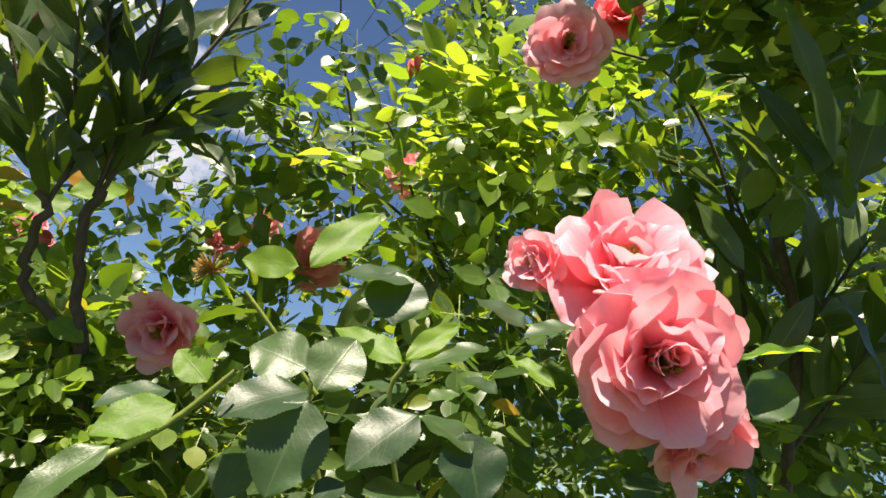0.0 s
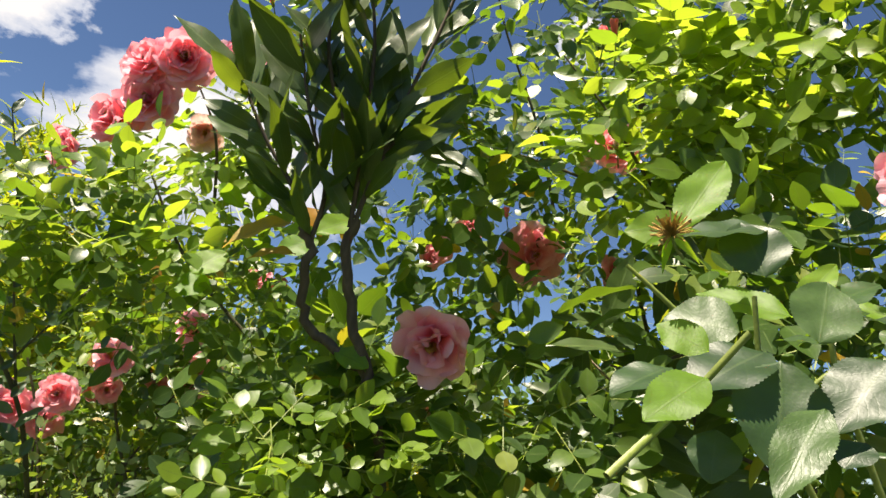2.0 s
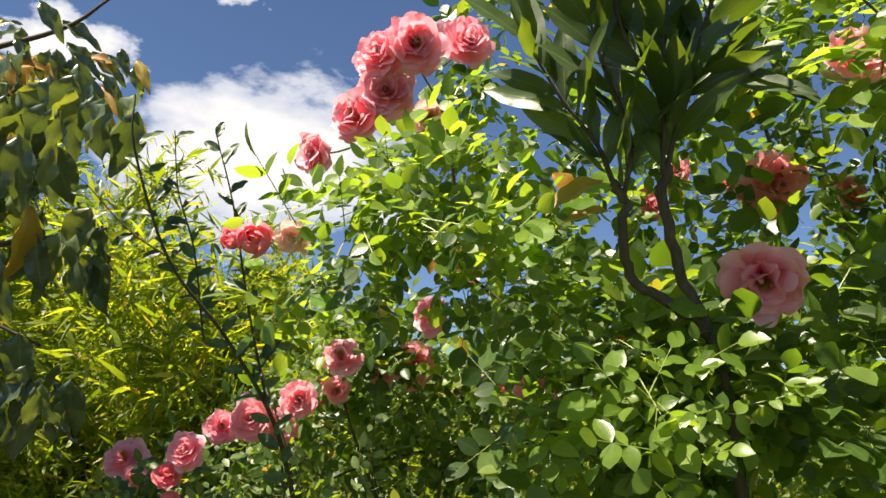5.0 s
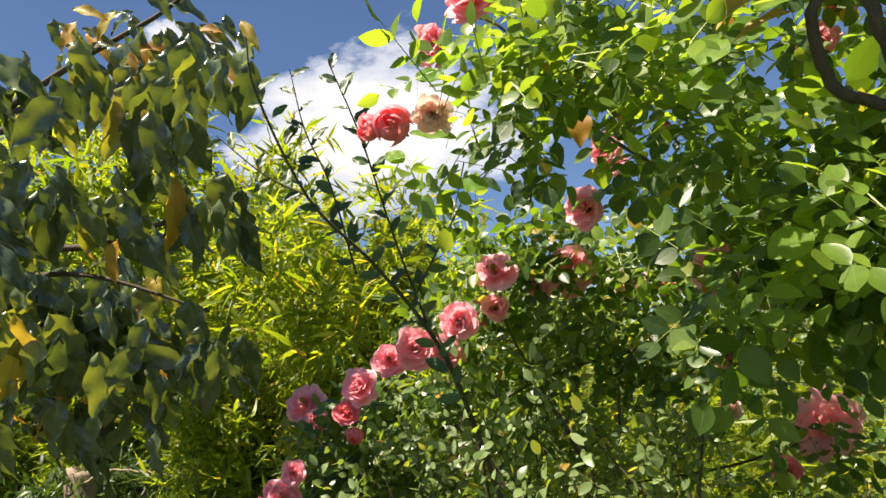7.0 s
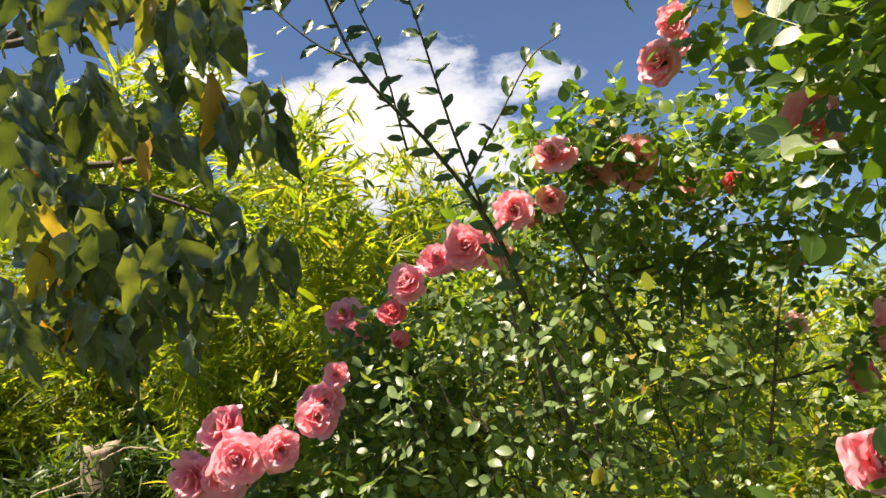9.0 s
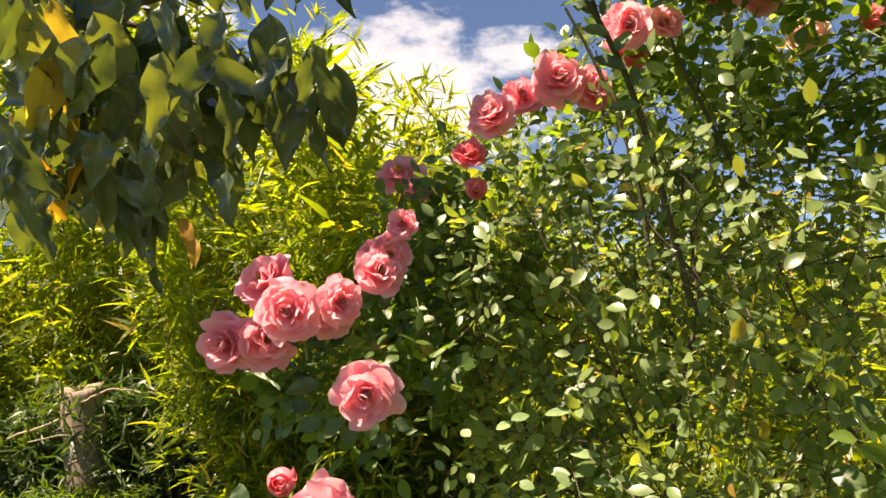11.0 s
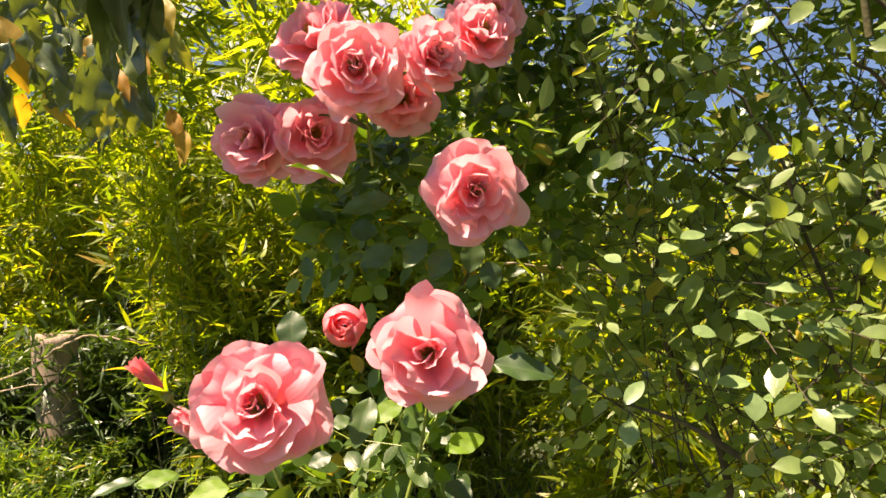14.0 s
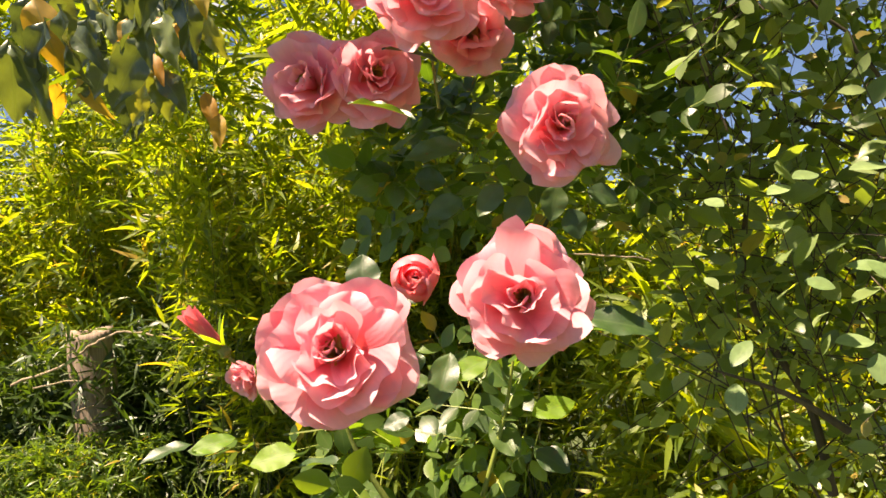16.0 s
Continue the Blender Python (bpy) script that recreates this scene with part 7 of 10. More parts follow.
stem(laurel_far, "branch", 0.0034, 0.0014, (0.634, 0.790, 1.844), (0.489, 0.809, 1.832), (0.371, 0.854, 1.852), material=MAT_BARK)
stem(laurel_far, "branch", 0.0034, 0.0014, (0.520, 0.807, 1.673), (0.481, 0.812, 1.757), (0.462, 0.823, 1.878), material=MAT_BARK)
leaf(laurel_far, "laurel", (0.316, 0.287, 2.035), (0.410, 0.252, 1.999), 1.75, (-0.30, -0.55, 0.60))
leaf(laurel_far, "laurel", (0.390, 0.243, 2.017), (0.323, 0.239, 2.120), 1.05, (-0.35, -0.60, 0.55))
leaf(laurel_far, "laurel", (0.443, 0.264, 2.017), (0.348, 0.284, 2.094), 0.75, (-0.60, -0.60, 0.30))
leaf(laurel_far, "laurel", (0.422, 0.249, 2.021), (0.413, 0.218, 2.117), 1.20, (-0.40, -0.70, 0.30))
leaf(laurel_far, "laurel", (0.401, 0.309, 1.955), (0.354, 0.318, 1.995), 1.30, (-0.50, -0.70, 0.20))
leaf(laurel_far, "laurel", (0.448, 0.285, 1.954), (0.441, 0.312, 1.892), 1.20, (-0.40, -0.60, 0.50))
leaf(laurel_far, "laurel", (0.461, 0.277, 1.959), (0.524, 0.262, 1.911), 1.20, (-0.20, -0.60, 0.50))

# ---- near rose shoot ----
leaf(near_spray, "rose", (0.102, 0.273, 1.769), (0.093, 0.262, 1.732), 1.17, (-0.201, -0.389, 0.390))
leaf(near_spray, "rose", (0.104, 0.282, 1.773), (0.069, 0.278, 1.757), 1.09, (-0.152, -0.295, 0.538))
leaf(near_spray, "rose", (0.107, 0.300, 1.783), (0.083, 0.317, 1.789), 1.36, (-0.250, -0.484, 0.241))
leaf(near_spray, "rose", (0.095, 0.249, 1.771), (0.105, 0.253, 1.797), 1.19, (-0.282, -0.547, 0.142))
leaf(near_spray, "young", (0.048, 0.243, 1.752), (0.026, 0.239, 1.738), 0.91, (-0.217, -0.421, 0.340))
leaf(near_spray, "rose", (0.048, 0.261, 1.756), (0.025, 0.257, 1.747), 0.97, (-0.120, -0.232, 0.637))
leaf(near_spray, "young", (0.057, 0.254, 1.762), (0.045, 0.265, 1.771), 1.07, (-0.261, -0.505, 0.208))
leaf(near_spray, "young", (0.091, 0.315, 1.829), (0.067, 0.327, 1.825), 0.94, (-0.304, -0.589, 0.076))
leaf(near_spray, "young", (0.104, 0.341, 1.837), (0.131, 0.343, 1.885), 0.62, (-0.217, -0.421, 0.340))
leaf(near_spray, "rose", (0.176, 0.363, 1.859), (0.135, 0.382, 1.858), 1.15, (-0.152, -0.295, 0.538))
leaf(near_spray, "rose", (0.169, 0.357, 1.830), (0.164, 0.369, 1.866), 1.42, (-0.282, -0.547, 0.142))
leaf(near_spray, "young", (0.174, 0.343, 1.808), (0.141, 0.374, 1.822), 0.69, (-0.217, -0.421, 0.340))
leaf(near_spray, "young", (0.174, 0.342, 1.810), (0.201, 0.342, 1.844), 0.51, (-0.217, -0.421, 0.340))
leaf(near_spray, "rose", (0.174, 0.334, 1.804), (0.215, 0.332, 1.839), 0.69, (-0.120, -0.232, 0.637))
leaf(near_spray, "rose", (0.152, 0.271, 1.778), (0.124, 0.269, 1.751), 1.08, (-0.152, -0.295, 0.538))
leaf(near_spray, "rose", (0.154, 0.271, 1.778), (0.168, 0.247, 1.772), 1.23, (-0.120, -0.232, 0.637))
leaf(near_spray, "rose", (0.168, 0.257, 1.776), (0.175, 0.240, 1.751), 1.50, (-0.185, -0.358, 0.439))
leaf(near_spray, "rose", (0.025, 0.178, 1.739), (0.009, 0.172, 1.723), 0.64, (-0.152, -0.295, 0.538))
leaf(near_spray, "rose", (0.089, 0.290, 1.742), (0.084, 0.285, 1.724), 1.40, (-0.152, -0.295, 0.538))
leaf(near_spray, "rose", (0.133, 0.264, 1.740), (0.162, 0.265, 1.750), 0.90, (-0.120, -0.232, 0.637))
leaf(near_spray, "young", (0.356, 0.269, 1.873), (0.419, 0.259, 1.907), 0.29, (-0.109, -0.211, 0.670))
leaf(near_spray, "rose", (0.376, 0.270, 1.841), (0.406, 0.267, 1.883), 0.90, (-0.250, -0.484, 0.241))
leaf(near_spray, "rose", (0.191, 0.263, 1.831), (0.174, 0.286, 1.847), 0.99, (-0.152, -0.295, 0.538))
leaf(near_spray, "rose", (0.193, 0.230, 1.832), (0.168, 0.231, 1.822), 0.82, (-0.120, -0.232, 0.637))
leaf(near_spray, "rose", (0.094, 0.357, 1.809), (0.070, 0.394, 1.804), 0.51, (-0.054, -0.105, 0.835))
leaf(near_spray, "rose", (0.097, 0.359, 1.800), (0.083, 0.383, 1.794), 0.49, (-0.054, -0.105, 0.835))
leaf(near_spray, "rose", (0.153, 0.300, 1.786), (0.141, 0.317, 1.791), 1.26, (-0.120, -0.232, 0.637))
leaf(near_spray, "rose", (0.160, 0.281, 1.786), (0.174, 0.280, 1.796), 1.06, (-0.120, -0.232, 0.637))
leaf(near_spray, "rose", (0.119, 0.254, 1.743), (0.109, 0.253, 1.735), 1.61, (-0.120, -0.232, 0.637))
leaf(near_spray, "rose", (0.324, 0.344, 1.968), (0.357, 0.331, 1.983), 1.29, (-0.282, -0.547, 0.142))
leaf(near_spray, "young", (0.357, 0.432, 1.849), (0.329, 0.469, 1.872), 0.56, (-0.217, -0.421, 0.340))
leaf(near_spray, "rose", (0.212, 0.302, 1.804), (0.199, 0.320, 1.812), 1.07, (-0.152, -0.295, 0.538))
leaf(near_spray, "rose", (0.391, 0.377, 1.789), (0.432, 0.374, 1.804), 0.96, (-0.120, -0.232, 0.637))
stem(near_spray, "stem", 0.0014, 0.0011, (0.024, 0.254, 1.720), (0.050, 0.256, 1.745), (0.062, 0.242, 1.768), material=MAT_GREEN)
stem(near_spray, "stem", 0.0014, 0.0010, (0.149, 0.295, 1.709), (0.114, 0.294, 1.758), (0.108, 0.291, 1.774), (0.102, 0.287, 1.795), material=MAT_GREEN)
stem(near_spray, "stem", 0.0014, 0.0010, (0.126, 0.329, 1.776), (0.095, 0.336, 1.800), (0.077, 0.340, 1.813), material=MAT_GREEN)
stem(near_spray, "stem", 0.0015, 0.0010, (0.185, 0.300, 1.714), (0.149, 0.295, 1.779), (0.147, 0.288, 1.800), material=MAT_GREEN)
stem(near_spray, "stem", 0.0013, 0.0010, (0.167, 0.286, 1.779), (0.151, 0.295, 1.775), (0.143, 0.302, 1.766), material=MAT_GREEN)

# ---- leaves that stand out on the bushes ----
leaf(rose_bush, "young", (-0.138, 0.734, 1.840), (-0.113, 0.741, 1.870), 1.18, (-0.124, -0.511, 0.291))
leaf(rose_bush, "young", (-0.118, 0.741, 1.835), (-0.154, 0.746, 1.829), 1.20, (-0.124, -0.511, 0.291))
leaf(rose_bush, "rose", (-0.109, 0.775, 1.824), (-0.127, 0.774, 1.815), 1.52, (-0.124, -0.511, 0.291))
leaf(rose_bush, "young", (0.008, 0.755, 1.796), (0.042, 0.741, 1.787), 1.00, (-0.124, -0.511, 0.291))
leaf(rose_bush, "young", (-0.067, 0.758, 1.705), (-0.104, 0.753, 1.689), 1.11, (-0.124, -0.511, 0.291))
leaf(rose_bush, "young", (0.030, 0.769, 1.733), (0.084, 0.780, 1.767), 0.50, (-0.124, -0.511, 0.291))
leaf(rose_bush, "rose", (0.278, 0.709, 1.869), (0.340, 0.688, 1.858), 0.52, (-0.124, -0.511, 0.291))
leaf(rose_bush, "rose", (0.331, 0.722, 1.856), (0.273, 0.736, 1.856), 0.37, (-0.124, -0.511, 0.291))
leaf(rose_bush, "young", (-0.333, 0.826, 1.901), (-0.363, 0.830, 1.905), 1.02, (-0.018, -0.540, 0.347))
leaf(rose_bush, "young", (-0.349, 0.836, 1.854), (-0.342, 0.847, 1.888), 0.75, (-0.018, -0.540, 0.347))
leaf(rose_bush, "young", (-0.374, 0.856, 1.860), (-0.330, 0.848, 1.850), 0.54, (-0.018, -0.540, 0.347))
leaf(rose_bush, "young", (-0.382, 0.842, 1.826), (-0.397, 0.852, 1.844), 1.10, (-0.018, -0.540, 0.347))
leaf(rose_bush, "young", (-0.335, 0.845, 1.802), (-0.306, 0.840, 1.795), 1.11, (-0.018, -0.540, 0.347))
leaf(rose_bush, "young", (-0.028, 0.850, 1.935), (0.024, 0.869, 1.976), 0.74, (-0.018, -0.540, 0.347))
leaf(rose_bush, "young", (-0.020, 0.851, 1.929), (-0.065, 0.839, 1.904), 0.94, (-0.018, -0.540, 0.347))
leaf(rose_bush, "young", (0.077, 0.944, 1.738), (0.013, 0.955, 1.757), 1.08, (0.012, -0.542, 0.354))
leaf(rose_bush, "young", (0.043, 0.952, 1.687), (-0.028, 0.926, 1.654), 0.53, (0.012, -0.542, 0.354))
leaf(rose_bush, "young", (0.029, 0.946, 1.718), (0.063, 0.924, 1.686), 0.85, (0.012, -0.542, 0.354))
leaf(rose_bush, "rose", (0.057, 0.968, 1.712), (0.088, 0.983, 1.736), 0.94, (0.012, -0.542, 0.354))
leaf(rose_bush, "gold", (-0.188, 0.964, 1.901), (-0.193, 0.950, 1.860), 1.31, (-0.018, -0.540, 0.347))
leaf(rose_bush, "gold", (-0.124, 0.978, 1.920), (-0.132, 0.963, 1.874), 1.25, (-0.018, -0.540, 0.347))
leaf(rose_bush, "gold", (-0.039, 0.942, 1.991), (-0.010, 0.926, 1.963), 1.58, (-0.018, -0.540, 0.347))
leaf(rose_bush, "gold", (-0.133, 0.984, 1.947), (-0.140, 0.965, 1.891), 1.03, (0.012, -0.542, 0.354))
leaf(rose_bush, "gold", (0.438, 0.633, 2.147), (0.459, 0.613, 2.129), 1.97, (-0.239, -0.463, 0.274))
leaf(rose_bush, "gold", (0.349, 0.502, 1.831), (0.375, 0.491, 1.834), 1.05, (-0.239, -0.463, 0.274))
leaf(rose_arch, "rose", (-0.899, 1.391, 1.133), (-0.900, 1.396, 1.162), 1.16, (-0.009, -0.795, 0.115))
leaf(rose_arch, "rose", (-0.897, 1.392, 1.130), (-0.865, 1.383, 1.129), 0.28, (-0.002, -0.199, 0.779))
leaf(rose_arch, "rose", (-0.744, 1.453, 1.104), (-0.694, 1.442, 1.095), 0.75, (-0.006, -0.497, 0.447))
leaf(rose_arch, "rose", (-0.845, 1.416, 1.089), (-0.858, 1.395, 1.056), 0.74, (-0.007, -0.597, 0.336))
leaf(rose_arch, "rose", (-0.883, 1.489, 1.344), (-0.836, 1.467, 1.329), 0.46, (-0.003, -0.298, 0.668))
leaf(rose_arch, "rose", (-0.768, 1.491, 1.313), (-0.804, 1.504, 1.319), 0.65, (-0.002, -0.199, 0.779))
leaf(rose_arch, "rose", (-0.913, 1.475, 1.295), (-0.856, 1.443, 1.278), 0.21, (-0.001, -0.099, 0.889))
leaf(rose_arch, "rose", (-0.821, 1.537, 1.268), (-0.875, 1.536, 1.264), 0.71, (-0.007, -0.597, 0.336))
leaf(rose_arch, "rose", (-0.867, 1.540, 1.242), (-0.840, 1.538, 1.237), 1.24, (-0.008, -0.696, 0.226))
leaf(rose_arch, "rose", (-0.825, 1.542, 1.220), (-0.859, 1.538, 1.206), 0.94, (-0.008, -0.696, 0.226))
leaf(rose_arch, "rose", (-0.792, 1.501, 1.222), (-0.814, 1.494, 1.197), 0.86, (-0.008, -0.696, 0.226))
leaf(rose_arch, "rose", (-0.772, 1.502, 1.210), (-0.790, 1.499, 1.185), 1.11, (-0.009, -0.795, 0.115))
leaf(rose_arch, "rose", (-0.746, 1.501, 1.217), (-0.754, 1.497, 1.187), 1.05, (-0.009, -0.795, 0.115))
leaf(rose_arch, "rose", (-0.721, 1.502, 1.210), (-0.697, 1.498, 1.200), 1.10, (-0.008, -0.696, 0.226))
leaf(rose_arch, "rose", (-0.738, 1.503, 1.196), (-0.731, 1.499, 1.170), 1.15, (-0.009, -0.795, 0.115))
leaf(rose_arch, "rose", (-0.681, 1.537, 1.255), (-0.659, 1.536, 1.253), 1.44, (-0.008, -0.696, 0.226))
leaf(rose_arch, "rose", (-0.651, 1.583, 1.197), (-0.620, 1.588, 1.206), 0.90, (-0.007, -0.597, 0.336))
leaf(rose_arch, "rose", (-1.025, 1.402, 1.043), (-1.054, 1.384, 1.040), 0.61, (-0.003, -0.298, 0.668))
leaf(rose_arch, "young", (-1.027, 1.403, 1.038), (-1.000, 1.412, 1.045), 0.81, (-0.006, -0.497, 0.447))
leaf(rose_arch, "rose", (-0.918, 1.383, 1.025), (-0.961, 1.405, 1.027), 0.35, (-0.002, -0.199, 0.779))
leaf(rose_arch, "rose", (-0.871, 1.416, 1.091), (-0.868, 1.409, 1.079), 1.32, (-0.006, -0.497, 0.447))
leaf(rose_arch, "rose", (-0.808, 1.481, 1.042), (-0.837, 1.477, 1.031), 1.52, (-0.008, -0.696, 0.226))
rose_clump(rose_arch, -0.888, 1.636, 1.294, 0.044, 60, 0.026)
rose_clump(rose_arch, -0.811, 1.614, 1.301, 0.036, 50, 0.026)
rose_clump(rose_arch, -0.754, 1.583, 1.206, 0.037, 60, 0.026)
rose_clump(rose_arch, -0.853, 1.603, 1.218, 0.035, 45, 0.026)
rose_clump(rose_arch, -0.649, 1.620, 1.319, 0.037, 50, 0.026)
rose_clump(rose_arch, -0.660, 1.612, 1.400, 0.037, 60, 0.026)
stem(rose_arch, "cane", 0.0022, 0.0010, (-0.888, 1.376, 0.994), (-0.907, 1.372, 1.030), (-0.916, 1.369, 1.058), material=MAT_GREEN)
stem(rose_arch, "cane", 0.0022, 0.0010, (-0.841, 1.450, 0.958), (-0.812, 1.441, 1.035), (-0.801, 1.436, 1.078), material=MAT_GREEN)
stem(rose_arch, "cane", 0.0022, 0.0013, (-0.784, 1.570, 1.140), (-0.744, 1.563, 1.203), (-0.735, 1.560, 1.236), material=MAT_CANE)
stem(rose_arch, "cane", 0.0017, 0.0010, (-0.839, 1.534, 1.302), (-0.841, 1.529, 1.345), (-0.839, 1.527, 1.367), material=MAT_GREEN)
leaf(rose_arch, "young", (-0.790, 1.451, 1.036), (-0.756, 1.461, 1.044), 0.88, (-0.006, -0.497, 0.447))
leaf(rose_arch, "young", (-0.820, 1.416, 1.082), (-0.847, 1.404, 1.072), 0.87, (-0.006, -0.497, 0.447))
leaf(rose_arch, "young", (-0.745, 1.474, 1.098), (-0.705, 1.480, 1.103), 0.76, (-0.006, -0.497, 0.447))
leaf(rose_arch, "young", (-0.949, 1.382, 1.035), (-0.979, 1.377, 1.032), 0.99, (-0.006, -0.497, 0.447))

# ---- tree with drooping leaves ----
leaf(fruit_tree, "tree", (-1.170, 1.559, 1.832), (-1.180, 1.556, 1.694), 0.93, (-0.421, -0.526, 0.457))
leaf(fruit_tree, "tree", (-1.212, 1.461, 1.817), (-1.206, 1.517, 1.711), 0.77, (-0.657, -0.849, 0.119))
leaf(fruit_tree, "gold", (-1.133, 1.405, 1.821), (-1.112, 1.433, 1.729), 0.69, (-0.260, -1.193, -0.389))
leaf(fruit_tree, "tree", (-1.190, 1.425, 1.873), (-1.186, 1.421, 1.784), 0.83, (-0.305, -0.905, -0.030))
leaf(fruit_tree, "tree", (-1.165, 1.552, 1.795), (-1.222, 1.600, 1.705), 0.88, (0.071, -0.515, 0.357))
leaf(fruit_tree, "gold", (-1.189, 1.497, 1.779), (-1.203, 1.502, 1.664), 1.04, (1.344, -0.800, -0.281))
leaf(fruit_tree, "tree", (-1.309, 1.589, 1.835), (-1.252, 1.572, 1.732), 0.69, (0.236, -1.108, -0.401))
leaf(fruit_tree, "tree", (-1.235, 1.475, 1.914), (-1.183, 1.529, 1.797), 0.93, (0.499, -0.858, -0.157))
leaf(fruit_tree, "tree", (-1.158, 1.521, 1.887), (-1.117, 1.527, 1.780), 0.92, (0.821, -0.635, 0.040))
leaf(fruit_tree, "tree", (-1.133, 1.473, 1.905), (-1.197, 1.472, 1.826), 1.09, (0.006, -0.633, 0.229))
leaf(fruit_tree, "tree", (-1.115, 1.495, 1.792), (-1.209, 1.524, 1.725), 0.81, (-0.077, -0.970, -0.161))
leaf(fruit_tree, "tree", (-1.191, 1.515, 1.908), (-1.257, 1.568, 1.804), 0.87, (0.265, -1.108, -0.407))
leaf(fruit_tree, "tree", (-1.100, 1.454, 1.820), (-1.063, 1.508, 1.721), 1.07, (0.043, -0.875, -0.072))
leaf(fruit_tree, "tree", (-1.163, 1.430, 1.827), (-1.186, 1.442, 1.734), 0.98, (0.695, -0.726, -0.042))
leaf(fruit_tree, "tree", (-1.175, 1.505, 1.840), (-1.178, 1.497, 1.721), 0.78, (0.127, -0.595, 0.248))
leaf(fruit_tree, "tree", (-1.106, 1.522, 1.856), (-1.103, 1.570, 1.751), 0.87, (-0.249, -0.667, 0.247))
leaf(fruit_tree, "tree", (-1.140, 1.518, 1.880), (-1.232, 1.528, 1.788), 0.97, (0.277, -1.033, -0.319))
leaf(fruit_tree, "tree", (-1.179, 1.504, 1.901), (-1.081, 1.508, 1.828), 0.95, (0.184, -0.751, 0.045))
leaf(fruit_tree, "tree", (-1.115, 1.507, 1.804), (-1.192, 1.524, 1.709), 0.88, (0.004, -0.611, 0.257))
leaf(fruit_tree, "tree", (-1.197, 1.520, 1.862), (-1.257, 1.531, 1.774), 0.88, (0.989, -0.546, 0.109))
leaf(fruit_tree, "tree", (-1.142, 1.480, 1.805), (-1.123, 1.492, 1.697), 0.81, (0.646, -0.599, 0.123))
leaf(fruit_tree, "tree", (-1.179, 1.402, 1.826), (-1.196, 1.435, 1.745), 0.96, (0.796, -0.453, 0.266))
leaf(fruit_tree, "tree", (-1.055, 1.521, 1.759), (-1.143, 1.548, 1.649), 0.76, (0.132, -1.165, -0.446))
leaf(fruit_tree, "tree", (-1.020, 1.449, 1.700), (-0.983, 1.503, 1.601), 0.82, (0.099, -0.816, -0.015))
leaf(fruit_tree, "tree", (-1.129, 1.517, 1.798), (-1.045, 1.517, 1.692), 0.90, (0.260, -0.534, 0.291))
leaf(fruit_tree, "tree", (-1.152, 1.504, 1.848), (-1.269, 1.509, 1.768), 0.84, (0.685, -0.713, -0.025))
leaf(fruit_tree, "tree", (-1.045, 1.493, 1.860), (-1.117, 1.497, 1.812), 0.92, (-0.123, -1.133, -0.349))
leaf(fruit_tree, "tree", (-1.027, 1.594, 1.786), (-1.028, 1.607, 1.654), 0.83, (-0.936, -1.110, -0.133))
leaf(fruit_tree, "tree", (-1.078, 1.473, 1.865), (-1.083, 1.503, 1.728), 0.76, (-0.572, -1.015, -0.102))
leaf(fruit_tree, "tree", (-1.128, 1.594, 1.796), (-1.214, 1.605, 1.676), 0.87, (0.337, -0.874, -0.140))
leaf(fruit_tree, "tree", (-1.002, 1.491, 1.862), (-1.004, 1.508, 1.733), 1.08, (-0.404, -0.545, 0.431))
leaf(fruit_tree, "tree", (-1.096, 1.527, 1.770), (-1.109, 1.585, 1.646), 0.79, (0.137, -0.818, -0.026))
leaf(fruit_tree, "tree", (-1.008, 1.474, 1.838), (-0.993, 1.461, 1.739), 0.74, (0.029, -1.039, -0.269))
leaf(fruit_tree, "tree", (-1.099, 1.521, 1.821), (-1.044, 1.581, 1.718), 0.87, (0.165, -0.850, -0.071))
leaf(fruit_tree, "tree", (-1.041, 1.505, 1.846), (-1.034, 1.538, 1.715), 0.77, (-0.630, -0.550, 0.477))
leaf(fruit_tree, "tree", (-1.131, 1.565, 1.754), (-1.160, 1.610, 1.622), 0.85, (1.173, -0.756, -0.189))
leaf(fruit_tree, "tree", (-1.220, 1.600, 1.803), (-1.361, 1.615, 1.763), 0.88, (0.691, -0.832, -0.170))
leaf(fruit_tree, "tree", (-1.065, 1.432, 1.773), (-1.134, 1.474, 1.658), 0.71, (0.831, -0.609, 0.069))
leaf(fruit_tree, "tree", (-0.993, 1.426, 1.735), (-0.991, 1.423, 1.622), 1.09, (0.819, -0.658, 0.012))
leaf(fruit_tree, "tree", (-1.027, 1.578, 1.843), (-0.984, 1.605, 1.733), 0.94, (-1.172, -1.257, -0.257))
leaf(fruit_tree, "tree", (-0.998, 1.501, 1.839), (-1.060, 1.472, 1.779), 0.85, (-0.256, -1.079, -0.253))
leaf(fruit_tree, "gold", (-1.218, 1.595, 1.818), (-1.260, 1.632, 1.730), 0.70, (-0.198, -0.784, 0.093))
leaf(fruit_tree, "gold", (-1.067, 1.586, 1.814), (-1.157, 1.577, 1.734), 0.99, (1.311, -0.835, -0.316))
leaf(fruit_tree, "tree", (-0.998, 1.560, 1.740), (-0.987, 1.592, 1.633), 1.02, (-0.053, -0.528, 0.370))
leaf(fruit_tree, "tree", (-1.065, 1.544, 1.825), (-1.079, 1.545, 1.693), 1.08, (0.658, -0.789, -0.110))
leaf(fruit_tree, "tree", (-1.101, 1.424, 1.778), (-1.136, 1.458, 1.661), 0.94, (-0.028, -0.637, 0.232))
leaf(fruit_tree, "tree", (-1.092, 1.481, 1.823), (-1.163, 1.501, 1.718), 0.97, (-1.195, -0.930, 0.145))
leaf(fruit_tree, "tree", (-0.826, 1.472, 1.732), (-0.894, 1.465, 1.670), 0.97, (-0.503, -0.786, 0.161))
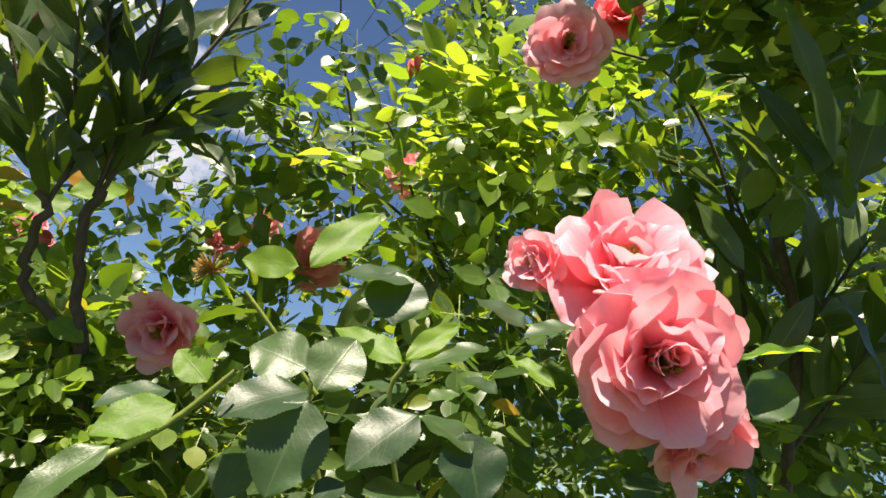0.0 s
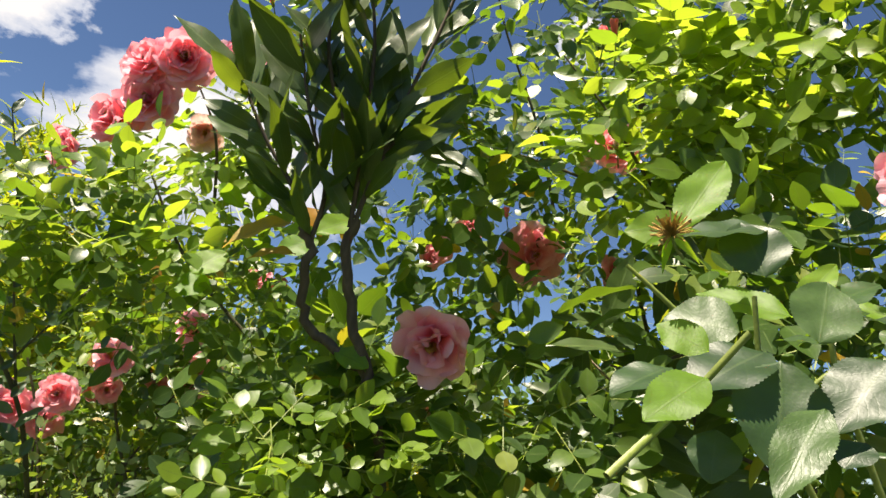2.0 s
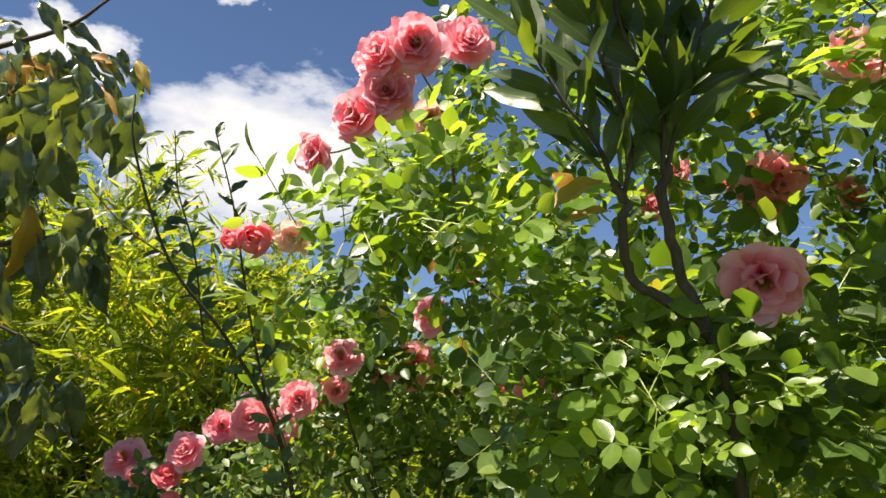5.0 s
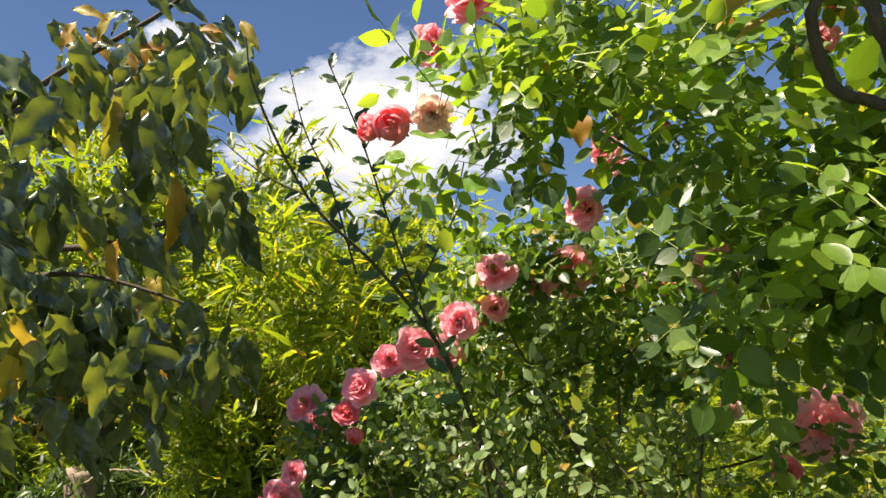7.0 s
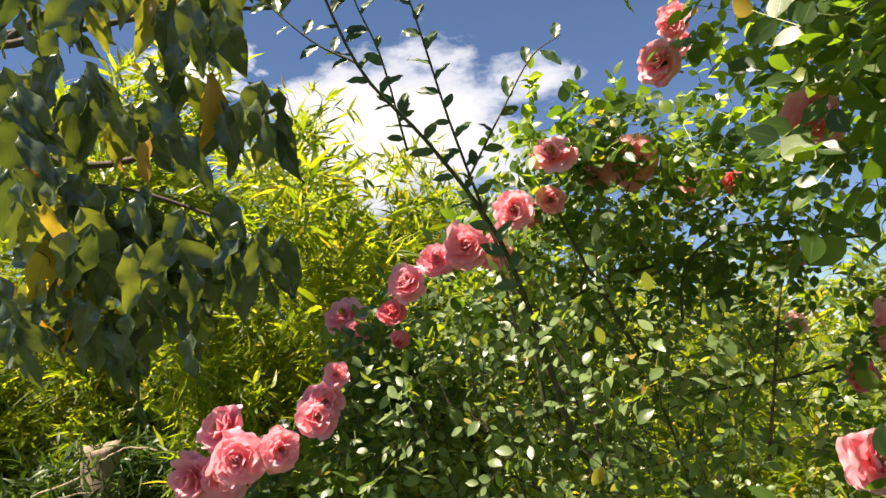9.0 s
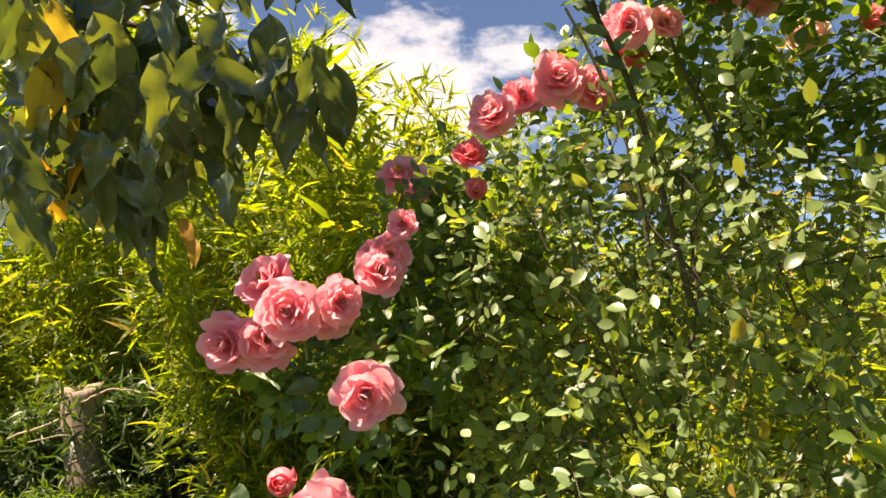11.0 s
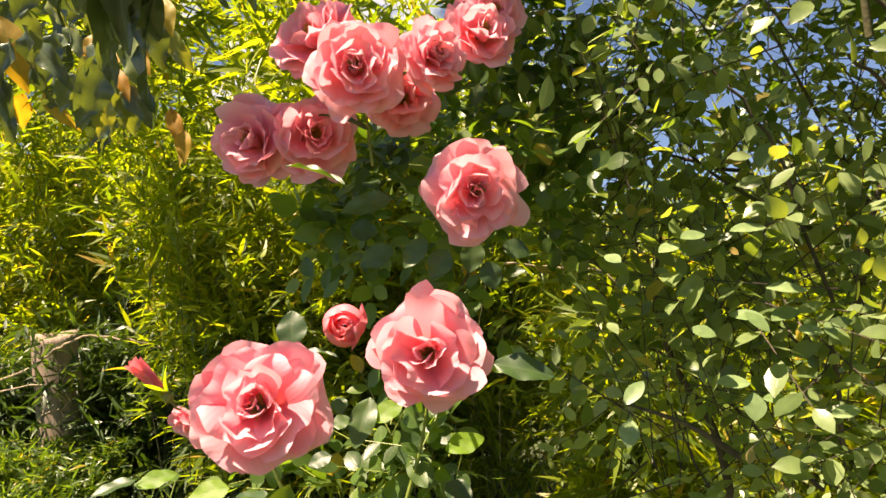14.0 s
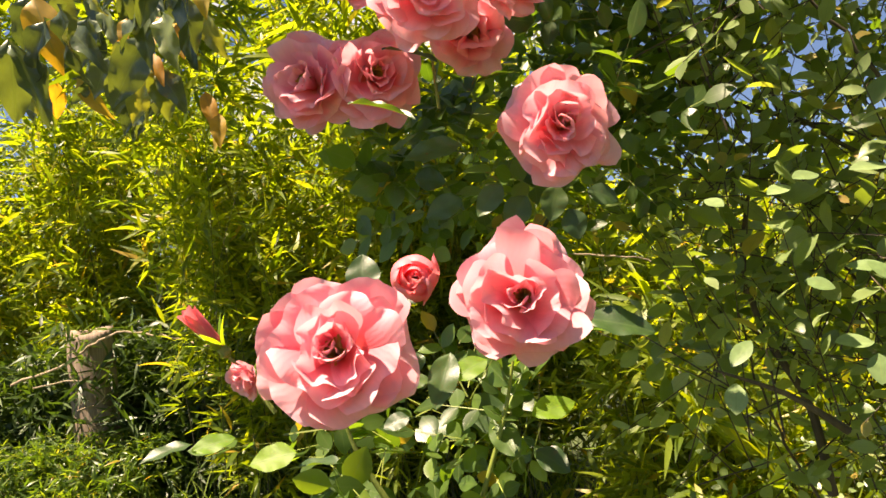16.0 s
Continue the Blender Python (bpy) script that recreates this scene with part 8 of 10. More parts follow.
leaf(fruit_tree, "tree", (-0.917, 1.517, 1.750), (-0.993, 1.493, 1.693), 0.96, (0.265, -0.557, 0.262))
leaf(fruit_tree, "tree", (-0.952, 1.485, 1.753), (-1.018, 1.510, 1.638), 1.07, (-0.246, -0.724, 0.177))
leaf(fruit_tree, "tree", (-0.917, 1.429, 1.741), (-0.982, 1.418, 1.664), 0.99, (0.613, -1.101, -0.479))
leaf(fruit_tree, "tree", (-1.013, 1.539, 1.772), (-1.030, 1.542, 1.652), 0.85, (0.380, -0.545, 0.250))
leaf(fruit_tree, "tree", (-0.928, 1.473, 1.705), (-0.902, 1.478, 1.604), 0.99, (0.774, -0.487, 0.231))
leaf(fruit_tree, "tree", (-0.982, 1.488, 1.765), (-0.862, 1.486, 1.680), 0.71, (-0.404, -1.131, -0.282))
leaf(fruit_tree, "tree", (-0.913, 1.535, 1.784), (-0.925, 1.600, 1.658), 0.84, (-0.508, -1.007, -0.107))
leaf(fruit_tree, "tree", (-0.974, 1.477, 1.816), (-1.047, 1.527, 1.739), 0.91, (-0.045, -0.921, -0.108))
leaf(fruit_tree, "tree", (-0.941, 1.538, 1.799), (-0.917, 1.523, 1.698), 0.87, (0.404, -0.787, -0.049))
leaf(fruit_tree, "tree", (-0.938, 1.622, 1.758), (-0.934, 1.613, 1.636), 0.94, (0.028, -0.986, -0.204))
leaf(fruit_tree, "tree", (-0.987, 1.503, 1.791), (-1.052, 1.552, 1.695), 0.70, (-0.562, -0.813, 0.142))
leaf(fruit_tree, "tree", (-0.978, 1.609, 1.744), (-0.997, 1.662, 1.618), 0.99, (-0.372, -0.572, 0.391))
leaf(fruit_tree, "tree", (-0.948, 1.494, 1.808), (-0.921, 1.553, 1.697), 0.73, (-0.362, -1.185, -0.357))
leaf(fruit_tree, "tree", (-0.902, 1.549, 1.814), (-0.864, 1.567, 1.721), 0.84, (0.386, -0.819, -0.084))
leaf(fruit_tree, "tree", (-0.854, 1.498, 1.729), (-0.836, 1.497, 1.627), 0.82, (1.450, -0.636, -0.106))
leaf(fruit_tree, "tree", (-0.995, 1.576, 1.740), (-1.016, 1.617, 1.628), 0.98, (0.941, -0.499, 0.177))
leaf(fruit_tree, "tree", (-0.903, 1.417, 1.785), (-0.937, 1.414, 1.697), 0.84, (0.187, -1.160, -0.452))
leaf(fruit_tree, "tree", (-0.826, 1.469, 1.765), (-0.866, 1.495, 1.674), 0.73, (0.029, -0.946, -0.156))
leaf(fruit_tree, "tree", (-0.864, 1.516, 1.826), (-0.862, 1.544, 1.709), 1.08, (0.004, -1.137, -0.382))
leaf(fruit_tree, "tree", (-1.004, 1.552, 1.759), (-0.931, 1.611, 1.654), 0.97, (-0.966, -0.579, 0.519))
leaf(fruit_tree, "tree", (-0.977, 1.597, 1.747), (-1.030, 1.606, 1.642), 0.82, (0.969, -0.767, -0.155))
leaf(fruit_tree, "tree", (-0.792, 1.581, 1.732), (-0.800, 1.599, 1.626), 0.93, (-0.861, -0.715, 0.329))
leaf(fruit_tree, "tree", (-0.796, 1.543, 1.765), (-0.896, 1.586, 1.694), 0.69, (1.082, -0.575, 0.052))
leaf(fruit_tree, "tree", (-0.777, 1.527, 1.716), (-0.780, 1.546, 1.627), 0.74, (-0.670, -0.753, 0.239))
leaf(fruit_tree, "tree", (-0.770, 1.530, 1.744), (-0.778, 1.582, 1.622), 1.03, (0.025, -1.090, -0.330))
leaf(fruit_tree, "tree", (-0.785, 1.438, 1.737), (-0.768, 1.466, 1.641), 0.99, (-0.751, -0.919, 0.056))
leaf(fruit_tree, "tree", (-0.793, 1.435, 1.725), (-0.805, 1.464, 1.645), 0.78, (0.907, -1.079, -0.520))
leaf(fruit_tree, "tree", (-0.845, 1.550, 1.733), (-0.857, 1.537, 1.598), 1.02, (0.157, -0.814, -0.025))
leaf(fruit_tree, "tree", (-0.897, 1.622, 1.759), (-0.888, 1.657, 1.653), 0.97, (0.355, -0.868, -0.136))
leaf(fruit_tree, "tree", (-0.813, 1.596, 1.738), (-0.834, 1.602, 1.603), 0.92, (-0.723, -0.668, 0.355))
leaf(fruit_tree, "tree", (-1.285, 1.636, 1.739), (-1.377, 1.673, 1.633), 0.91, (-0.348, -0.991, -0.124))
leaf(fruit_tree, "gold", (-1.274, 1.538, 1.715), (-1.247, 1.566, 1.611), 0.93, (-1.002, -1.101, -0.107))
leaf(fruit_tree, "tree", (-1.276, 1.611, 1.688), (-1.252, 1.623, 1.574), 0.76, (-1.129, -1.199, -0.197))
leaf(fruit_tree, "tree", (-1.212, 1.620, 1.681), (-1.241, 1.649, 1.572), 0.87, (0.877, -0.978, -0.391))
leaf(fruit_tree, "tree", (-1.162, 1.585, 1.667), (-1.280, 1.624, 1.592), 0.76, (0.070, -0.919, -0.133))
leaf(fruit_tree, "gold", (-1.165, 1.567, 1.774), (-1.245, 1.607, 1.647), 0.78, (-0.296, -0.659, 0.268))
leaf(fruit_tree, "tree", (-1.323, 1.666, 1.707), (-1.379, 1.649, 1.601), 1.09, (0.938, -0.707, -0.074))
leaf(fruit_tree, "tree", (-1.274, 1.575, 1.718), (-1.270, 1.570, 1.609), 0.76, (0.439, -0.930, -0.231))
leaf(fruit_tree, "tree", (-1.135, 1.576, 1.612), (-1.059, 1.578, 1.543), 0.75, (0.240, -0.674, 0.126))
leaf(fruit_tree, "tree", (-1.232, 1.470, 1.645), (-1.256, 1.466, 1.555), 0.79, (0.006, -0.660, 0.197))
leaf(fruit_tree, "tree", (-1.146, 1.616, 1.652), (-1.077, 1.666, 1.527), 0.95, (1.199, -0.895, -0.363))
leaf(fruit_tree, "tree", (-1.192, 1.510, 1.708), (-1.297, 1.518, 1.630), 0.84, (0.301, -0.677, 0.108))
leaf(fruit_tree, "tree", (-1.334, 1.582, 1.738), (-1.280, 1.575, 1.603), 0.98, (0.560, -0.741, -0.029))
leaf(fruit_tree, "tree", (-1.130, 1.521, 1.665), (-1.213, 1.538, 1.622), 0.86, (0.046, -0.649, 0.200))
leaf(fruit_tree, "tree", (-1.299, 1.589, 1.629), (-1.272, 1.598, 1.514), 0.75, (0.226, -0.957, -0.214))
leaf(fruit_tree, "tree", (-1.254, 1.573, 1.794), (-1.234, 1.603, 1.653), 0.89, (-0.964, -0.596, 0.498))
leaf(fruit_tree, "tree", (-1.232, 1.549, 1.765), (-1.203, 1.558, 1.672), 0.77, (1.204, -0.550, 0.055))
leaf(fruit_tree, "tree", (-1.245, 1.649, 1.759), (-1.179, 1.687, 1.682), 0.87, (-0.553, -0.885, 0.051))
leaf(fruit_tree, "tree", (-1.256, 1.478, 1.679), (-1.195, 1.484, 1.565), 0.90, (-0.077, -1.166, -0.400))
leaf(fruit_tree, "tree", (-1.156, 1.595, 1.643), (-1.160, 1.620, 1.534), 0.90, (0.449, -0.582, 0.190))
leaf(fruit_tree, "tree", (-1.124, 1.596, 1.655), (-1.119, 1.601, 1.555), 0.98, (-1.578, -0.770, 0.427))
leaf(fruit_tree, "tree", (-1.213, 1.526, 1.688), (-1.313, 1.526, 1.614), 1.02, (-0.326, -1.075, -0.231))
leaf(fruit_tree, "tree", (-1.301, 1.673, 1.625), (-1.429, 1.677, 1.587), 0.99, (-0.829, -0.776, 0.248))
leaf(fruit_tree, "tree", (-1.211, 1.503, 1.674), (-1.244, 1.530, 1.579), 0.86, (-0.029, -0.938, -0.133))
leaf(fruit_tree, "tree", (-1.181, 1.671, 1.703), (-1.266, 1.637, 1.657), 0.90, (1.209, -0.958, -0.443))
leaf(fruit_tree, "gold", (-1.139, 1.566, 1.666), (-1.263, 1.603, 1.603), 0.71, (-1.138, -0.831, 0.253))
leaf(fruit_tree, "tree", (-1.137, 1.675, 1.622), (-1.217, 1.705, 1.536), 0.76, (-0.232, -1.117, -0.304))
leaf(fruit_tree, "tree", (-1.121, 1.516, 1.664), (-1.135, 1.511, 1.579), 1.09, (0.525, -0.963, -0.291))
leaf(fruit_tree, "tree", (-1.021, 1.578, 1.621), (-1.069, 1.573, 1.533), 0.97, (1.648, -0.717, -0.251))
leaf(fruit_tree, "tree", (-1.072, 1.662, 1.691), (-1.122, 1.677, 1.587), 0.97, (0.600, -0.812, -0.125))
leaf(fruit_tree, "tree", (-1.146, 1.660, 1.649), (-1.138, 1.668, 1.526), 1.07, (0.719, -0.741, -0.065))
leaf(fruit_tree, "tree", (-1.006, 1.570, 1.640), (-0.942, 1.610, 1.553), 0.79, (2.004, -0.569, -0.153))
leaf(fruit_tree, "tree", (-1.055, 1.607, 1.755), (-0.992, 1.669, 1.660), 0.98, (0.373, -0.564, 0.229))
leaf(fruit_tree, "tree", (-1.160, 1.689, 1.625), (-1.180, 1.714, 1.498), 0.87, (0.580, -0.740, -0.033))
leaf(fruit_tree, "tree", (-1.165, 1.574, 1.680), (-1.259, 1.608, 1.612), 0.93, (1.438, -0.726, -0.213))
leaf(fruit_tree, "tree", (-1.087, 1.662, 1.592), (-1.170, 1.699, 1.457), 0.74, (-0.751, -0.547, 0.508))
leaf(fruit_tree, "tree", (-1.026, 1.515, 1.721), (-0.947, 1.568, 1.619), 1.07, (-0.785, -0.728, 0.296))
leaf(fruit_tree, "tree", (-1.137, 1.636, 1.624), (-1.115, 1.623, 1.495), 0.85, (0.506, -1.122, -0.480))
leaf(fruit_tree, "gold", (-1.158, 1.679, 1.669), (-1.202, 1.724, 1.573), 0.90, (0.711, -0.904, -0.262))
leaf(fruit_tree, "tree", (-1.180, 1.616, 1.636), (-1.218, 1.623, 1.532), 0.86, (-0.679, -1.107, -0.189))
leaf(fruit_tree, "tree", (-0.933, 1.504, 1.587), (-0.944, 1.502, 1.492), 0.85, (-0.347, -0.682, 0.251))
leaf(fruit_tree, "tree", (-1.108, 1.640, 1.578), (-1.156, 1.655, 1.497), 0.82, (-0.262, -0.780, 0.112))
leaf(fruit_tree, "tree", (-1.004, 1.674, 1.685), (-1.010, 1.670, 1.583), 0.96, (-0.179, -0.755, 0.124))
leaf(fruit_tree, "tree", (-1.202, 1.657, 1.723), (-1.345, 1.701, 1.650), 0.72, (0.532, -1.105, -0.465))
leaf(fruit_tree, "tree", (-1.006, 1.474, 1.719), (-1.005, 1.503, 1.598), 0.82, (1.459, -0.738, -0.232))
leaf(fruit_tree, "tree", (-1.018, 1.605, 1.684), (-1.057, 1.665, 1.554), 0.93, (-0.687, -0.643, 0.376))
leaf(fruit_tree, "tree", (-0.985, 1.685, 1.688), (-0.999, 1.697, 1.563), 1.07, (-0.058, -0.670, 0.199))
leaf(fruit_tree, "tree", (-1.067, 1.660, 1.656), (-1.211, 1.690, 1.592), 0.76, (-0.568, -0.534, 0.482))
leaf(fruit_tree, "tree", (-1.062, 1.652, 1.715), (-1.118, 1.641, 1.597), 0.97, (-0.840, -1.127, -0.176))
leaf(fruit_tree, "tree", (-1.032, 1.489, 1.636), (-1.063, 1.515, 1.525), 0.79, (-0.580, -0.951, -0.022))
leaf(fruit_tree, "tree", (-1.221, 1.403, 2.241), (-1.260, 1.426, 2.155), 0.92, (0.929, -0.667, -0.024))
leaf(fruit_tree, "tree", (-1.180, 1.529, 2.252), (-1.134, 1.561, 2.138), 0.85, (-0.996, -1.061, -0.060))
leaf(fruit_tree, "tree", (-1.231, 1.450, 2.317), (-1.230, 1.468, 2.204), 0.80, (0.894, -0.686, -0.039))
leaf(fruit_tree, "tree", (-1.257, 1.480, 2.317), (-1.196, 1.523, 2.220), 0.94, (1.707, -0.823, -0.393))
leaf(fruit_tree, "tree", (-1.177, 1.414, 2.270), (-1.239, 1.428, 2.143), 0.77, (1.109, -0.920, -0.373))
leaf(fruit_tree, "tree", (-1.085, 1.455, 2.203), (-1.057, 1.493, 2.127), 0.81, (0.983, -1.089, -0.549))
leaf(fruit_tree, "tree", (-1.082, 1.431, 2.213), (-1.149, 1.477, 2.128), 0.97, (-0.030, -1.167, -0.411))
leaf(fruit_tree, "tree", (-1.158, 1.547, 2.305), (-1.179, 1.535, 2.193), 0.88, (-0.185, -1.135, -0.337))
leaf(fruit_tree, "tree", (-1.170, 1.499, 2.315), (-1.249, 1.506, 2.211), 0.87, (-1.050, -0.830, 0.233))
leaf(fruit_tree, "tree", (-1.193, 1.436, 2.203), (-1.185, 1.446, 2.102), 0.87, (-0.587, -0.850, 0.102))
leaf(fruit_tree, "tree", (-1.176, 1.515, 2.332), (-1.139, 1.521, 2.178), 0.79, (0.248, -0.734, 0.051))
leaf(fruit_tree, "tree", (-1.238, 1.579, 2.264), (-1.252, 1.615, 2.154), 0.80, (0.293, -0.575, 0.234))
leaf(fruit_tree, "tree", (-1.245, 1.531, 2.383), (-1.261, 1.521, 2.262), 0.83, (-0.400, -0.766, 0.161))
leaf(fruit_tree, "tree", (-1.235, 1.489, 2.366), (-1.115, 1.485, 2.252), 0.75, (0.119, -0.652, 0.181))
leaf(fruit_tree, "tree", (-1.122, 1.428, 2.327), (-1.108, 1.435, 2.224), 0.73, (-0.613, -0.936, 0.004))
leaf(fruit_tree, "tree", (-1.100, 1.467, 2.255), (-1.048, 1.474, 2.156), 0.83, (0.203, -0.656, 0.156))
leaf(fruit_tree, "tree", (-1.202, 1.395, 2.308), (-1.167, 1.404, 2.176), 0.98, (-0.887, -0.584, 0.495))
leaf(fruit_tree, "tree", (-1.143, 1.538, 2.289), (-1.140, 1.600, 2.197), 0.82, (-0.832, -0.582, 0.485))
leaf(fruit_tree, "tree", (-1.231, 1.469, 2.244), (-1.281, 1.472, 2.150), 0.85, (-0.631, -1.047, -0.127))
leaf(fruit_tree, "tree", (-0.928, 1.452, 2.261), (-0.945, 1.489, 2.169), 0.80, (0.298, -0.752, 0.018))
leaf(fruit_tree, "tree", (-0.957, 1.484, 2.259), (-0.985, 1.478, 2.111), 0.97, (0.862, -0.917, -0.312))
leaf(fruit_tree, "tree", (-0.944, 1.491, 2.303), (-1.015, 1.514, 2.235), 0.89, (0.350, -0.548, 0.254))
leaf(fruit_tree, "tree", (-0.879, 1.415, 2.170), (-0.860, 1.431, 2.032), 0.88, (0.392, -0.947, -0.241))
leaf(fruit_tree, "tree", (-0.904, 1.536, 2.333), (-0.952, 1.541, 2.206), 0.99, (0.519, -0.583, 0.172))
leaf(fruit_tree, "tree", (-1.077, 1.502, 2.349), (-1.043, 1.557, 2.247), 1.08, (0.918, -0.842, -0.234))
leaf(fruit_tree, "gold", (-1.051, 1.459, 2.275), (-0.961, 1.476, 2.179), 1.05, (0.021, -0.798, 0.025))
leaf(fruit_tree, "tree", (-0.906, 1.447, 2.267), (-0.838, 1.508, 2.168), 0.81, (0.107, -0.679, 0.150))
leaf(fruit_tree, "tree", (-1.058, 1.408, 2.257), (-1.022, 1.453, 2.181), 1.09, (0.565, -0.963, -0.300))
leaf(fruit_tree, "gold", (-1.015, 1.463, 2.273), (-1.003, 1.514, 2.173), 0.99, (-0.218, -1.179, -0.383))
leaf(fruit_tree, "tree", (-0.946, 1.539, 2.412), (-0.966, 1.532, 2.269), 0.75, (-1.272, -0.717, 0.421))
leaf(fruit_tree, "tree", (-0.985, 1.376, 2.272), (-0.961, 1.400, 2.165), 1.04, (0.447, -0.563, 0.214))
leaf(fruit_tree, "tree", (-0.961, 1.505, 2.286), (-0.991, 1.495, 2.186), 1.00, (-0.197, -0.806, 0.066))
leaf(fruit_tree, "tree", (-0.972, 1.445, 2.269), (-1.012, 1.438, 2.149), 0.86, (0.411, -1.087, -0.416))
leaf(fruit_tree, "tree", (-1.023, 1.385, 2.203), (-1.117, 1.364, 2.113), 0.93, (0.507, -0.689, 0.046))
leaf(fruit_tree, "tree", (-0.972, 1.349, 2.298), (-0.966, 1.389, 2.183), 0.96, (-0.289, -0.785, 0.113))
leaf(fruit_tree, "tree", (-0.896, 1.533, 2.309), (-0.819, 1.585, 2.200), 1.14, (0.099, -0.501, 0.369))
leaf(fruit_tree, "tree", (-0.981, 1.389, 2.286), (-0.953, 1.426, 2.185), 0.80, (0.696, -0.615, 0.093))
leaf(fruit_tree, "tree", (-0.965, 1.526, 2.384), (-1.021, 1.542, 2.234), 1.01, (-0.896, -0.959, 0.041))
leaf(fruit_tree, "tree", (-1.000, 1.382, 2.262), (-0.967, 1.382, 2.160), 0.66, (0.986, -0.644, -0.009))
leaf(fruit_tree, "tree", (-0.876, 1.458, 2.249), (-0.946, 1.476, 2.143), 1.07, (1.233, -0.489, 0.122))
leaf(fruit_tree, "tree", (-0.837, 1.401, 2.231), (-0.862, 1.440, 2.124), 1.11, (-0.229, -1.160, -0.357))
leaf(fruit_tree, "tree", (-0.817, 1.471, 2.333), (-0.799, 1.494, 2.202), 1.01, (-0.111, -1.073, -0.278))
leaf(fruit_tree, "tree", (-0.826, 1.451, 2.267), (-0.892, 1.487, 2.197), 0.96, (0.797, -1.060, -0.472))
leaf(fruit_tree, "tree", (-0.796, 1.483, 2.295), (-0.743, 1.477, 2.161), 0.69, (-0.170, -1.132, -0.336))
leaf(fruit_tree, "tree", (-0.780, 1.357, 2.268), (-0.820, 1.410, 2.171), 1.04, (0.185, -0.518, 0.328))
leaf(fruit_tree, "tree", (-0.772, 1.350, 2.236), (-0.808, 1.389, 2.171), 1.08, (0.866, -0.693, -0.042))
leaf(fruit_tree, "tree", (-0.828, 1.501, 2.362), (-0.799, 1.543, 2.221), 1.02, (0.492, -0.614, 0.141))
leaf(fruit_tree, "tree", (-0.815, 1.386, 2.212), (-0.853, 1.440, 2.121), 0.82, (0.373, -0.608, 0.176))
leaf(fruit_tree, "tree", (-0.759, 1.409, 2.260), (-0.746, 1.437, 2.151), 0.80, (0.007, -0.518, 0.369))
leaf(fruit_tree, "tree", (-0.852, 1.436, 2.302), (-0.836, 1.433, 2.195), 0.76, (-0.023, -0.763, 0.078))
leaf(fruit_tree, "tree", (-0.791, 1.349, 2.194), (-0.797, 1.363, 2.109), 0.84, (1.373, -0.774, -0.256))
leaf(fruit_tree, "tree", (-0.708, 1.311, 2.212), (-0.733, 1.356, 2.099), 1.04, (-0.282, -0.833, 0.053))
leaf(fruit_tree, "tree", (-0.655, 1.317, 2.190), (-0.681, 1.340, 2.074), 0.97, (0.645, -0.999, -0.363))
leaf(fruit_tree, "tree", (-0.692, 1.284, 2.189), (-0.747, 1.309, 2.119), 0.98, (-0.469, -0.672, 0.291))
leaf(fruit_tree, "tree", (-0.672, 1.386, 2.262), (-0.728, 1.390, 2.137), 0.93, (-0.346, -0.535, 0.430))
leaf(fruit_tree, "tree", (-0.949, 1.559, 2.254), (-0.992, 1.578, 2.145), 0.77, (-0.439, -0.862, 0.053))
leaf(fruit_tree, "tree", (-0.919, 1.550, 2.236), (-0.926, 1.599, 2.139), 0.95, (0.391, -0.974, -0.273))
leaf(fruit_tree, "tree", (-0.923, 1.500, 2.151), (-0.975, 1.549, 2.048), 0.75, (0.598, -0.482, 0.277))
leaf(fruit_tree, "tree", (-0.851, 1.437, 2.139), (-0.858, 1.435, 2.043), 0.80, (-0.739, -1.016, -0.065))
leaf(fruit_tree, "tree", (-0.828, 1.443, 2.156), (-0.840, 1.434, 2.055), 0.86, (0.772, -0.638, 0.047))
leaf(fruit_tree, "tree", (-0.944, 1.476, 2.205), (-0.937, 1.492, 2.062), 0.77, (0.572, -0.887, -0.209))
leaf(fruit_tree, "tree", (-0.869, 1.541, 2.202), (-0.831, 1.579, 2.088), 1.11, (0.196, -0.861, -0.092))
leaf(fruit_tree, "gold", (-0.899, 1.433, 2.179), (-0.870, 1.453, 2.091), 1.01, (0.953, -0.629, 0.017))
leaf(fruit_tree, "tree", (-0.870, 1.426, 2.145), (-0.921, 1.460, 2.075), 0.84, (-0.258, -0.840, 0.039))
leaf(fruit_tree, "tree", (-0.896, 1.487, 2.160), (-0.960, 1.484, 2.055), 1.05, (-0.001, -0.763, 0.073))
leaf(fruit_tree, "tree", (-0.923, 1.574, 2.182), (-0.863, 1.628, 2.107), 1.05, (1.112, -0.691, -0.096))
leaf(fruit_tree, "tree", (-1.184, 1.569, 2.055), (-1.236, 1.624, 1.974), 0.92, (-0.074, -0.699, 0.167))
leaf(fruit_tree, "tree", (-1.284, 1.547, 2.085), (-1.307, 1.564, 1.984), 0.80, (-0.112, -1.057, -0.259))
leaf(fruit_tree, "tree", (-1.246, 1.473, 2.048), (-1.176, 1.466, 1.958), 0.68, (-0.221, -0.701, 0.199))
leaf(fruit_tree, "tree", (-1.121, 1.604, 2.083), (-1.063, 1.594, 1.966), 0.79, (0.490, -0.789, -0.071))
leaf(fruit_tree, "tree", (-1.254, 1.563, 2.080), (-1.300, 1.613, 1.998), 0.70, (0.811, -0.912, -0.295))
leaf(fruit_tree, "tree", (-1.312, 1.574, 2.153), (-1.380, 1.620, 2.052), 0.96, (-1.033, -1.009, 0.011))
leaf(fruit_tree, "tree", (-1.229, 1.478, 2.071), (-1.162, 1.474, 1.951), 0.90, (0.212, -0.685, 0.119))
leaf(fruit_tree, "gold", (-1.159, 1.665, 2.069), (-1.165, 1.687, 1.945), 0.68, (-0.832, -0.879, 0.124))
